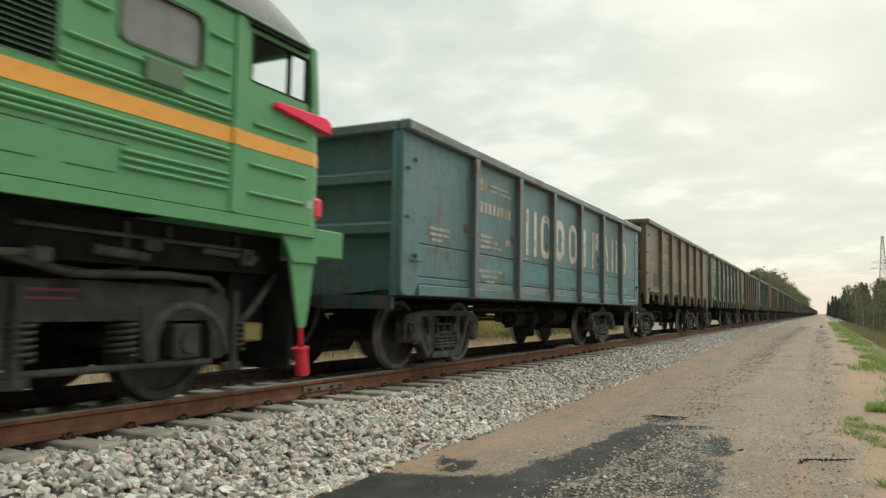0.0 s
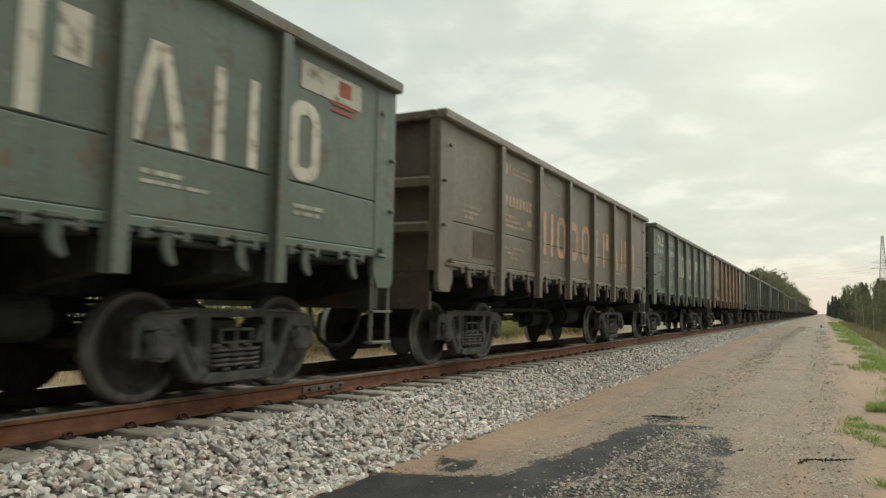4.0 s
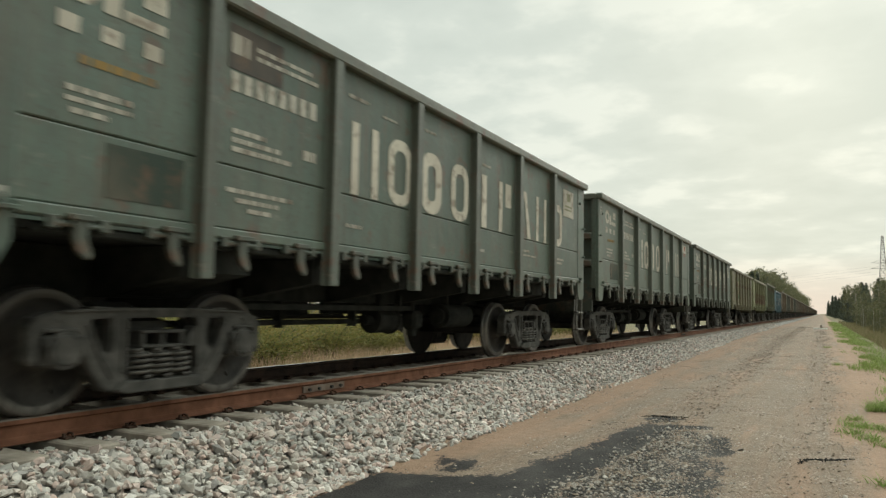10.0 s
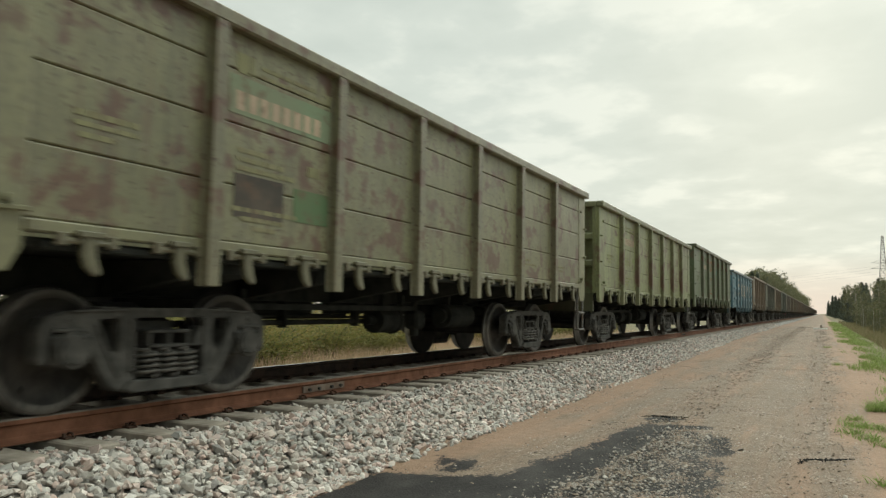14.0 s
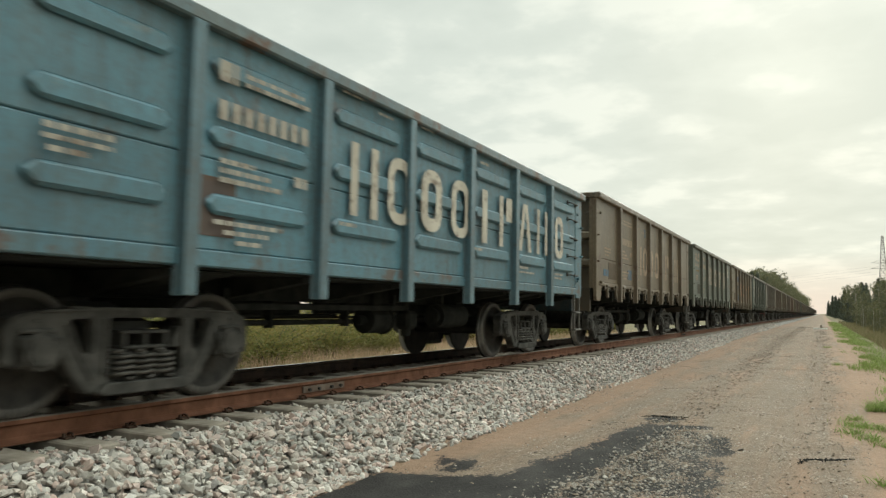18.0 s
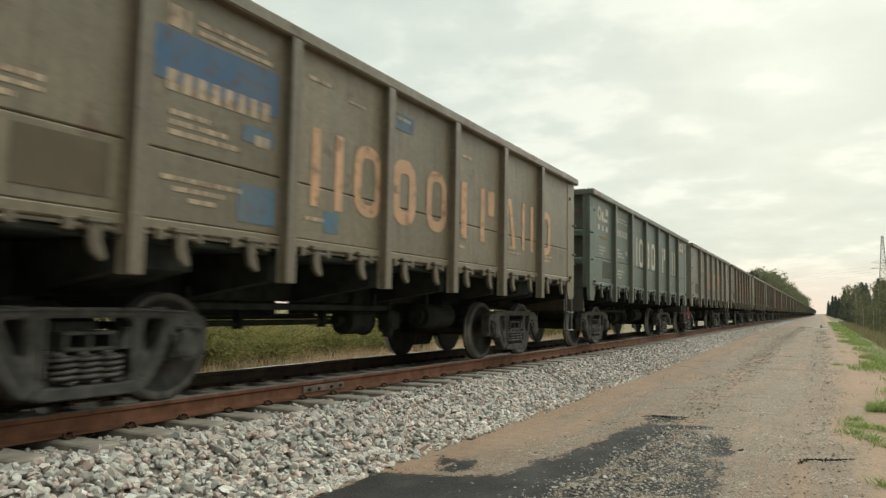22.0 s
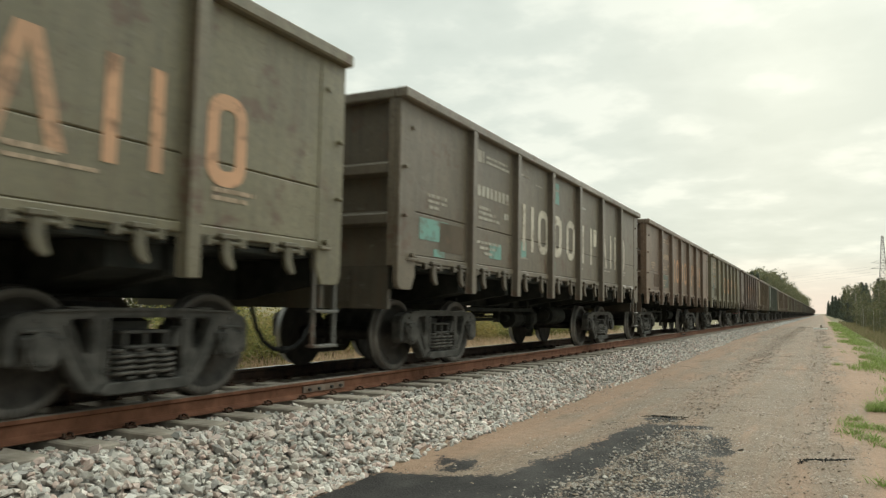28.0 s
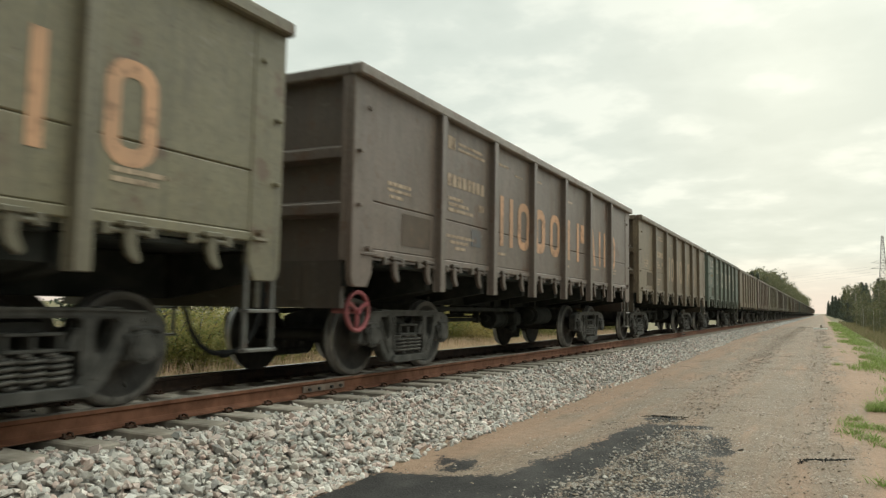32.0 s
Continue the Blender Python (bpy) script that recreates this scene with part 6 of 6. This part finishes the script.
def build_far_wagon():
    H, bottom = 3.52, 1.36
    w = thing("open_wagon", "open wagon", "railway wagon")
    bm = bmesh.new()
    for s in (1, -1):
        box(bm, *sorted((s * 1.49, s * 1.535)), Y0, Y1, bottom + 0.1, H - 0.1)
    part("side_panel", bm, PAINT, w)
    for s in (1, -1):
        bm = bmesh.new()
        box(bm, *sorted((s * 1.47, s * 1.59)), Y0 - 0.02, Y1 + 0.02, H - 0.135, H)
        part("top_rail", bm, PAINT_RUSTY, w)
        bm = bmesh.new()
        box(bm, *sorted((s * 1.42, s * 1.56)), Y0, Y1, bottom - 0.15, bottom + 0.13)
        part("side_sill", bm, PAINT, w)
        for y in POSTS:
            bm = bmesh.new()
            box(bm, *sorted((s * 1.535, s * 1.605)), y - 0.09, y + 0.09, 1.06, H - 0.13)
            part("side_post", bm, PAINT, w)
        for y in (Y0 + 0.2, Y1 - 0.2):
            bm = bmesh.new()
            box(bm, *sorted((s * 1.47, s * 1.55)), y - 0.2, y + 0.2, 1.07, H - 0.13)
            part("corner_post", bm, PAINT, w)
    bm = bmesh.new()
    for y in (Y0 + 0.06, Y1 - 0.11):
        box(bm, -1.47, 1.47, y, y + 0.05, bottom, H - 0.02)
    part("end_wall", bm, PAINT, w)
    bm = bmesh.new()
    box(bm, -1.42, 1.42, Y0 + 0.12, Y1 - 0.12, bottom - 0.02, bottom + 0.03)
    box(bm, -0.30, 0.30, 0.05, WL - 0.05, 0.90, bottom - 0.03)
    part("underframe", bm, UNDER, w)
    for y in (2.635, WL - 2.635):
        b = part("bogie", BOLSTER, None, w, at=pose(0, y, 0))
        for turn in (0, 180):
            part("side_frame", SIDE_FRAME, None, b, at=pose(0, 0, 0, 0, 0, turn))
        for dy in (-0.925, 0.925):
            part("wheelset", WHEELSET, None, b, at=pose(0, dy, R_WHEEL))
    return w


def build_far_train():
    first = build_far_wagon()
    for j in range(34):
        w = first if j == 0 else copy_thing(first, Matrix.Identity(4))
        c = FAR_COLOURS[(j * 7 + j // 5) % len(FAR_COLOURS)]
        name = {BROWN: "rust-brown", GREEN: "grey-green", GREYBROWN: "grey-brown", OLIVE: "olive", DARKGREEN: "dark green", GREY: "grey", TEAL: "teal-blue"}.get(c, "dark brown")
        tagged(w, name + " open goods wagon further back in the train", "railway wagon", "wagons of the goods train")
        FAR.append(w)
    for j, w in enumerate(FAR):
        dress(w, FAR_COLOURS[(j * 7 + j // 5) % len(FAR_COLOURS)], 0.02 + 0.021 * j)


build_far_train()

# ---- plants, woods, power line ----
def leaf_material(name, cols, rough=0.7):
    k = Mat(name, rough)
    g = k.node("ShaderNodeNewGeometry")
    ramp = k.node("ShaderNodeValToRGB")
    els = ramp.color_ramp.elements
    while len(els) < len(cols):
        els.new(0.5)
    for i, c in enumerate(cols):
        els[i].position, els[i].color = i / (len(cols) - 1), (*c, 1)
    k.link(g.outputs["Random Per Island"], ramp.inputs[0])
    oi = k.node("ShaderNodeObjectInfo")
    col = k.mix(k.ramp(oi.outputs["Random"], 0, 1, 0, 0.4), ramp.outputs[0], (0.6, 0.65, 0.5), "MULTIPLY")
    # thin leaves let part of the light through
    glow, both = k.node("ShaderNodeBsdfTranslucent"), k.node("ShaderNodeMixShader")
    out = k.nt.nodes["Material Output"]
    k.link(col, glow.inputs["Color"])
    both.inputs[0].default_value = 0.5
    k.link(k.b.outputs[0], both.inputs[1])
    k.link(glow.outputs[0], both.inputs[2])
    k.link(both.outputs[0], out.inputs["Surface"])
    return k.done(col)


STRAW = leaf_material("dry_grass", [(0.45, 0.30, 0.20), (0.57, 0.42, 0.29), (0.47, 0.28, 0.21), (0.32, 0.25, 0.145), (0.62, 0.48, 0.34)])
FRESH = leaf_material("green_grass", [(0.17, 0.25, 0.06), (0.22, 0.31, 0.08), (0.28, 0.32, 0.13), (0.19, 0.27, 0.07), (0.29, 0.26, 0.14)])
BANK = leaf_material("bank_grass", [(0.27, 0.22, 0.13), (0.18, 0.18, 0.085), (0.33, 0.26, 0.17), (0.21, 0.16, 0.10), (0.15, 0.165, 0.075)])
WILLOW = leaf_material("willow_leaves", [(0.14, 0.15, 0.045), (0.21, 0.20, 0.065), (0.28, 0.23, 0.08), (0.11, 0.13, 0.045)])
GOLD = leaf_material("autumn_leaves", [(0.33, 0.24, 0.08), (0.23, 0.20, 0.07), (0.38, 0.27, 0.095), (0.17, 0.16, 0.06)])
# spruce and birch colours paled towards grey, standing in for distant haze
SPRUCE = leaf_material("spruce_needles", [(0.085, 0.10, 0.078), (0.12, 0.138, 0.108), (0.10, 0.12, 0.094)])
BIRCH = leaf_material("birch_leaves", [(0.12, 0.13, 0.075), (0.16, 0.165, 0.09), (0.20, 0.175, 0.095), (0.11, 0.12, 0.075)])
BARK = plain_material("tree_bark", (0.06, 0.05, 0.04), (0.11, 0.09, 0.07), 6, 0.9)
WHITE_BARK = plain_material("birch_bark", (0.30, 0.29, 0.27), (0.5, 0.48, 0.45), 3, 0.8)


def cards(rng, centres, size, aspect=0.5, droop=0.0):
    """Small leaf blades at the centres: two triangles each, turned at random."""
    n = len(centres)
    d = rng.normal(size=(n, 3))
    d[:, 2] = d[:, 2] * 0.6 - droop
    d /= np.linalg.norm(d, axis=1)[:, None]
    e = np.cross(d, rng.normal(size=(n, 3)))
    e /= np.linalg.norm(e, axis=1)[:, None]
    s = (size * rng.uniform(0.6, 1.4, n))[:, None]
    V = np.stack([centres - d * s * 0.5, centres + e * s * aspect * 0.5, centres + d * s * 0.5, centres - e * s * aspect * 0.5], 1)
    F = np.array([[0, 1, 2], [0, 2, 3]])[None] + (np.arange(n) * 4)[:, None, None]
    return V.reshape(-1, 3), F.reshape(-1, 3)


def blades(rng, x, y, z, h, w, lean=0.25):
    """Grass blades: a bent strip of three triangles each."""
    n = len(x)
    a = rng.uniform(0, 2 * np.pi, n)
    dx, dy = np.cos(a) * w, np.sin(a) * w
    lx, ly = rng.normal(0, lean, n) * h, rng.normal(0, lean, n) * h
    V = np.empty((n, 5, 3))
    V[:, 0] = np.stack([x - dx, y - dy, z], -1)
    V[:, 1] = np.stack([x + dx, y + dy, z], -1)
    V[:, 2] = np.stack([x - dx * 0.7 + lx * 0.35, y - dy * 0.7 + ly * 0.35, z + h * 0.6], -1)
    V[:, 3] = np.stack([x + dx * 0.7 + lx * 0.35, y + dy * 0.7 + ly * 0.35, z + h * 0.6], -1)
    V[:, 4] = np.stack([x + lx, y + ly, z + h], -1)
    F = np.array([[0, 1, 3], [0, 3, 2], [2, 3, 4]])[None] + (np.arange(n) * 5)[:, None, None]
    return V.reshape(-1, 3), F.reshape(-1, 3)


def build_grass():
    rng = np.random.default_rng(21)
    # tall dry grass of the field behind the track
    n = 60000
    x = -4.5 - 30 * rng.uniform(size=n) ** 1.5
    y = rng.uniform(2, 60, n)
    h = rng.uniform(0.25, 0.65, n) * np.clip((-x - 4) / 3, 0.35, 1)
    V, F = blades(rng, x, y, ground_height(x, y) - 0.02, h, np.clip(0.006 * (-x) / 8, 0.006, 0.02), 0.42)
    tagged(new("dry_grass", tri_mesh("dry_grass", V, F, STRAW)), "tall straw-coloured grass in the field behind the track", "grass", kind="stuff")
    # green verge along the road, thinning out towards the camera
    n = 26000
    y = 13 + 110 * rng.uniform(size=n) ** 1.5
    x = 7.05 + np.abs(rng.normal(0, 0.45, n)) + 0.3 * np.sin(y * 0.8) + 0.2 * np.sin(y * 2.3)
    patchy = np.sin(y * 0.9) * np.sin(x * 2.7 + y * 0.37) + rng.normal(0, 0.5, n) > 0.05
    x, y = x[patchy], y[patchy]
    n = len(x)
    h = rng.uniform(0.05, 0.20, n)
    V, F = blades(rng, x, y, ground_height(x, y) - 0.01, h, 0.004 + 0.00012 * y, 0.8)
    tagged(new("verge_grass", tri_mesh("verge_grass", V, F, FRESH)), "fresh green grass along the edge of the road", "grass", kind="stuff")
    n = 30000
    y = 12 + 130 * rng.uniform(size=n) ** 1.5
    x = 8.4 + 9 * rng.uniform(size=n) ** 1.2
    h = rng.uniform(0.2, 0.6, n)
    V, F = blades(rng, x, y, ground_height(x, y) - 0.02, h, 0.006 + 0.0001 * y)
    tagged(new("bank_grass", tri_mesh("bank_grass", V, F, BANK)), "dry brown grass on the bank beyond the road", "grass", kind="stuff")
    # single weeds at the edge of the road
    for k, (cx, cy, r, m) in enumerate(((6.42, 11.3, 0.20, 170), (6.33, 10.6, 0.12, 70), (6.52, 10.2, 0.16, 110), (6.40, 12.0, 0.12, 80), (6.72, 11.2, 0.20, 150), (6.68, 9.75, 0.14, 90), (6.50, 7.45, 0.10, 60), (6.72, 7.6, 0.05, 30), (6.35, 22.3, 0.12, 60), (6.15, 33.0, 0.15, 50))):
        q = rng.normal(size=(m, 2)) * r * 0.6
        V, F = blades(rng, cx + q[:, 0], cy + q[:, 1], ground_height(cx + q[:, 0], cy + q[:, 1]), rng.uniform(0.04, 0.11, m), 0.006, 1.3)
        tagged(new("weed_tuft", tri_mesh("weed_tuft", V, F, FRESH)), "small green weed tuft growing in the sand", "weed", "weeds on the road")


def build_bushes():
    rng = np.random.default_rng(33)
    spots = [(-9.8, 14.2, 1.5, 0), (-10.2, 16.2, 1.7, 0), (-9.6, 18.2, 1.5, 0), (-11.5, 20.0, 1.6, 1), (-10.4, 22.5, 1.4, 0), (-12.5, 25.5, 1.8, 1), (-11.0, 28.0, 1.7, 1), (-13.5, 31.0, 1.9, 1), (-12.0, 35.0, 1.8, 0), (-14.0, 40.0, 2.0, 1), (-16.0, 46.0, 2.1, 1), (-13.0, 52.0, 1.8, 0), (-15.0, 60.0, 2.0, 1), (-14.0, 70.0, 2.2, 1),
             (-24.0, 19.0, 1.6, 0), (-27.0, 12.0, 1.6, 0)]
    more = random.Random(9)
    spots += [(-9.5 - more.uniform(0, 7), 14 + 1.1 * k + more.uniform(-1, 1), more.uniform(0.9, 1.6), more.choice((0, 0, 1))) for k in range(46)]
    protos = {}
    for i, (x, y, h, kind) in enumerate(spots):
        z = float(ground_height(x, y))
        at = Matrix.Translation((x, y, z)) @ pose(0, 0, 0, 0, 0, 53 * i)
        if kind not in protos:
            b = thing("willow_bush", "bush", "bush")
            bm = bmesh.new()
            tips = []
            for k in range(16):
                a, l = 2.4 * k, 0.55 + 0.35 * ((k * 7) % 5) / 4
                tip = Vector((math.cos(a) * l * 0.75, math.sin(a) * l * 0.75, 0.55 + 0.45 * ((k * 3) % 4) / 3))
                tube(bm, [(0.04 * math.cos(a), 0.04 * math.sin(a), -0.05), tip * 0.5 + Vector((0, 0, 0.12)), tip], 0.006, 4)
                tips.append(tip)
            part("stem", bm, BARK, b)
            C = []
            for tip in tips:
                m = 230
                f = rng.uniform(0.25, 1.05, m)[:, None]
                C.append(np.array(tip)[None] * f + rng.normal(0, 0.17, (m, 3)))
            C = np.concatenate(C)
            C[:, 2] = np.abs(C[:, 2])
            V, F = cards(rng, C, 0.062, 0.42)
            part("foliage", tri_mesh("foliage", V, F, GOLD if kind else WILLOW), None, b)
            protos[kind] = b
            b.matrix_basis = at @ Matrix.Diagonal((h * 1.35, h * 1.35, h, 1))
        else:
            b = copy_thing(protos[kind], at)
            b.scale = (h * 1.35, h * 1.35, h)
        tagged(b, "golden autumn bush in the field behind the track" if kind else "green and yellow willow bush beside the track", "bush", "bushes in the field")


def tree_proto(kind, seed):
    rng = np.random.default_rng(seed)
    t = thing("spruce_tree" if kind == "spruce" else "birch_tree", "tree", "tree")
    bm = bmesh.new()
    if kind == "spruce":
        rod(bm, (0, 0, -0.02), (0, 0, 0.98), 0.016, 7, 0.002)
        C = []
        for i in range(26):
            z = 0.04 + 0.94 * i / 26
            r = 0.16 * (1 - z) ** 0.85 * rng.uniform(0.75, 1.15) + 0.01
            for k in range(8):
                a = rng.uniform(0, 6.283)
                rr = r * rng.uniform(0.6, 1.1)
                if k < 3:
                    rod(bm, (0, 0, z), (rr * math.cos(a), rr * math.sin(a), z - rr * 0.35), 0.0025, 3, 0.001)
                f = rng.uniform(0.1, 1, 9)
                C.append(np.stack([rr * f * math.cos(a), rr * f * math.sin(a), z - rr * f * 0.4], -1) + rng.normal(0, 0.006, (9, 3)))
        V, F = cards(rng, np.concatenate(C), 0.035, 0.5, 0.5)
    else:
        rod(bm, (0, 0, -0.02), (0.01, 0.01, 0.55), 0.012, 7, 0.007)
        rod(bm, (0.01, 0.01, 0.55), (0, 0.02, 0.95), 0.007, 6, 0.002)
        C = []
        for i in range(24):
            z = 0.10 + 0.84 * i / 24
            a = 2.4 * i + rng.uniform(-0.4, 0.4)
            l = 0.20 * math.sin(math.pi * min(1, (z + 0.02) / 1.02)) ** 0.7 * rng.uniform(0.6, 1.2) + 0.03
            tip = np.array([l * math.cos(a), l * math.sin(a), z + l * 0.7])
            rod(bm, (0, 0, z), tip, 0.004, 4, 0.001)
            m = 70
            f = rng.uniform(0.3, 1.1, m)[:, None]
            C.append(np.array([0, 0, z]) * (1 - f) + tip[None] * f + rng.normal(0, 0.03, (m, 3)))
        V, F = cards(rng, np.concatenate(C), 0.03, 0.6)
    part("trunk", bm, BARK if kind == "spruce" else WHITE_BARK, t)
    part("crown", tri_mesh("crown", V, F, SPRUCE if kind == "spruce" else BIRCH), None, t)
    return t


def build_trees():
    rng = random.Random(5)
    protos = [tree_proto("spruce", 1), tree_proto("birch", 2), tree_proto("spruce", 3), tree_proto("birch", 4)]
    used = set()

    def plant(x, y, h, which, label, group):
        m = Matrix.Translation((x, y, float(ground_height(x, y)) - 0.05)) @ pose(0, 0, 0, 0, 0, rng.uniform(0, 360))
        p = protos[which]
        fat = rng.uniform(0.85, 1.25)
        if which in used:
            t = copy_thing(p, m)
        else:
            used.add(which)
            t, p.matrix_basis = p, m
        t.scale = (h * fat, h * fat, h)
        tagged(t, label, "tree", group)
    # wood beyond the bank on the road's side: low young trees first, taller ones further on
    y = 46.0
    while y < 900:
        k = min(1, (y - 46) / 170)
        for row in range(4):
            if rng.random() < 0.36:
                continue
            h = float(np.interp(y, (46, 75, 130, 215, 500, 900), (3.3, 4.2, 6.4, 8.6, 11.5, 13.0))) * rng.uniform(0.50, 1.12) * (1 + 0.07 * row)
            x = 11.0 + 0.8 * k + row * (1.4 + 1.6 * k) + rng.uniform(-1.3, 1.3)
            w = rng.choice((0, 2, 0, 2, 0, 2, 1)) if k > 0.35 else rng.choice((1, 3, 3, 0))
            plant(x, y + rng.uniform(-1.5, 1.5), h, w, ("tall dark spruce" if w in (0, 2) else "slender leafy birch") + " in the wood beyond the road", "wood beyond the road")
        y += 1.9 + 0.018 * y
    # wood behind the train, close to the line far ahead
    y = 222.0
    while y < 1100:
        for row in range(2):
            w = rng.choice((0, 2, 1, 3, 1))
            h = (13.0 + 8.0 * min(1, (y - 222) / 130)) * rng.uniform(0.72, 1.08)
            plant(-13 - row * 5 + rng.uniform(-2, 2), y + rng.uniform(-3, 3), h, w, ("tall dark spruce" if w in (0, 2) else "leafy birch") + " in the wood behind the train", "wood behind the train")
        y += 3 + 0.013 * y
    # edge of the wood across the field
    for i in range(70):
        w = rng.choice((1, 3, 0, 2))
        plant(-46 - rng.uniform(0, 14), -30 + i * 3.6 + rng.uniform(-2, 2), rng.uniform(9, 14), w, ("dark spruce" if w in (0, 2) else "pale birch") + " at the edge of the field", "wood across the field")
    for x, y in ((-25.2, 23.6), (-25.6, 24.2), (-24.6, 23.9), (-26.5, 27.3), (-27.2, 27.9), (-26.0, 30.0), (-25.4, 30.6)):
        plant(x, y, rng.uniform(6, 8), 1, "young white-stemmed birch standing in the field", "birches in the field")


PYLON_STEEL = plain_material("pylon_steel", (0.16, 0.13, 0.13), (0.22, 0.19, 0.18), 2, 0.7, 0.3)


def build_pylon(x, y, h):
    p = thing("power_pylon", "grey steel lattice pylon rising above the trees", "pylon", Matrix.Translation((x, y, float(ground_height(x, y)))))

    def half(z):
        return 2.2 * (1 - z / h) ** 1.0 * 0.9 + 0.40
    levels = [h * (1 - 0.86 ** i) / (1 - 0.86 ** 14) for i in range(15)]
    for sx in (1, -1):
        for sy in (1, -1):
            bm = bmesh.new()
            tube(bm, [(sx * half(z), sy * half(z), z) for z in levels], 0.10, 4)
            part("leg", bm, PYLON_STEEL, p)
    for z0, z1 in zip(levels, levels[1:]):
        bm = bmesh.new()
        a, b = half(z0), half(z1)
        for u in ((1, 1), (1, -1), (-1, -1), (-1, 1)):
            v = (-u[1], u[0])
            rod(bm, (u[0] * a, u[1] * a, z0), (v[0] * b, v[1] * b, z1), 0.05, 4)
            rod(bm, (v[0] * a, v[1] * a, z0), (u[0] * b, u[1] * b, z1), 0.05, 4)
            rod(bm, (u[0] * b, u[1] * b, z1), (v[0] * b, v[1] * b, z1), 0.05, 4)
        part("bracing", bm, PYLON_STEEL, p)
    for z in (h * 0.60, h * 0.67):
        bm = bmesh.new()
        for s in (1, -1):
            tube(bm, [(0, s * 0.5, z), (s * 0.0 - 4.6, s * 0.05, z + 0.2)], 0.07, 4)
            tube(bm, [(0, s * 0.5, z), (4.6, s * 0.05, z + 0.2)], 0.07, 4)
            tube(bm, [(0, s * 0.5, z + 1.6), (s * 4.6, 0, z + 0.2)], 0.06, 4)
        part("cross_arm", bm, PYLON_STEEL, p)
    return p


def build_power_line():
    ax, ay, h = 30.5, 380.0, 37.0
    bx, by = -170.0, 640.0
    build_pylon(ax, ay, h)
    q = build_pylon(bx, by, h)
    tagged(q, "grey steel lattice pylon beyond the far wood", "pylon")
    for z in (h * 0.60, h * 0.67):
        for s in (-1, 1):
            bm = bmesh.new()
            pts = []
            for i in range(25):
                t = i / 24
                pts.append((ax + (bx - ax) * t + s * 4.6, ay + (by - ay) * t, z - 1.2 - 9.0 * 4 * t * (1 - t) * 0.5 - 1.0))
            tube(bm, pts, 0.02, 4)
            ob = new("power_cable", mesh_from(bm, "power_cable"))
            ob.data.materials.append(PYLON_STEEL)
            tagged(ob, "thin dark overhead power cable crossing the line", "cable", "power cables")


def build_small_things():
    # pale board lying at the roadside with a low dark post
    x, y = 5.86, 66.0
    z = float(ground_height(x, y))
    b = thing("marker_board", "white painted board lying at the roadside", "board", Matrix.Translation((x, y, z)))
    bm = bmesh.new()
    box(bm, -0.5, 0.5, -0.2, 0.2, 0.0, 0.10, 0.02)
    part("slab", bm, plain_material("white_paint", (0.7, 0.7, 0.68), (0.82, 0.82, 0.8), 4, 0.6), b)
    bm = bmesh.new()
    rod(bm, (0.05, 0, 0.10), (0.05, 0, 0.32), 0.05, 8)
    part("post", bm, BARK, b)
    # crusts of tar on the road
    rng = np.random.default_rng(4)
    shapes, tris = stone_shapes(8, 6)
    for line in ([(3.76, 10.50), (3.92, 10.62), (4.10, 10.60), (4.36, 10.62)], [(5.80, 7.95), (5.86, 8.22), (6.02, 8.33), (6.16, 8.46), (6.29, 8.60)]):
        pts = np.array(line)
        t = np.linspace(0, len(pts) - 1, 90)
        k = np.minimum(t.astype(int), len(pts) - 2)
        q = pts[k] + (pts[k + 1] - pts[k]) * (t - k)[:, None]
        fat = np.sin(np.pi * (t + 0.15) / (len(pts) - 0.7)) * rng.uniform(0.6, 1.3, len(t))
        q = q + rng.normal(0, 0.02, q.shape) * fat[:, None]
        P = np.stack([q[:, 0], q[:, 1], ground_height(q[:, 0], q[:, 1]) + 0.012], -1)
        ob = new("tar_crust", scatter("tar_crust", P, 0.007 + 0.011 * np.abs(fat), shapes, tris, BLACK_STEEL, 3))
        tagged(ob, "torn crust of black tar lying on the sandy road", "tar crust", "tar crusts")


build_grass()
build_bushes()
build_trees()
build_power_line()
build_small_things()


# ---- motion: the train draws past, gathering a little speed ----
def train_y(t):
    """Where the first wagon's near coupler stands."""
    return 6.841 - 10.1103 * t - 0.015314 * t ** 2 + 0.00012784 * t ** 3


def motions():
    times = [2.0 * i for i in range(17)]
    fine = [i / 15 for i in range(481)]
    turn = [math.degrees((train_y(0) - train_y(t)) / R_WHEEL) for t in fine]
    for i, w in enumerate(TRAIN):
        slack = 0.12 if i == 0 else 0.0
        walk(w, [(t, pose(0, train_y(t) + i * WL + slack, 0)) for t in times])
        for ob in w.children_recursive:
            if plain_name(ob) == "wheelset":
                x, y, z = ob.location
                walk(ob, [(t, pose(x, y, z, a + 37 * i)) for t, a in zip(fine, turn)])
    for j, w in enumerate(FAR):
        i = len(TRAIN) + j
        walk(w, [(t, pose(0, train_y(t) + i * WL, 0)) for t in times])
        for ob in w.children_recursive:
            if plain_name(ob) == "wheelset" and j < 8:
                x, y, z = ob.location
                walk(ob, [(t, pose(x, y, z, a + 37 * i)) for t, a in zip(fine, turn)])
    walk(LOCO, [(t, pose(0, train_y(t), 0)) for t in times])
    big = [math.degrees((train_y(0) - train_y(t)) / 0.525) for t in fine]
    for ob in LOCO.children_recursive:
        if plain_name(ob) == "wheelset":
            x, y, z = ob.location
            walk(ob, [(t, pose(x, y, z, a)) for t, a in zip(fine, big)])


motions()
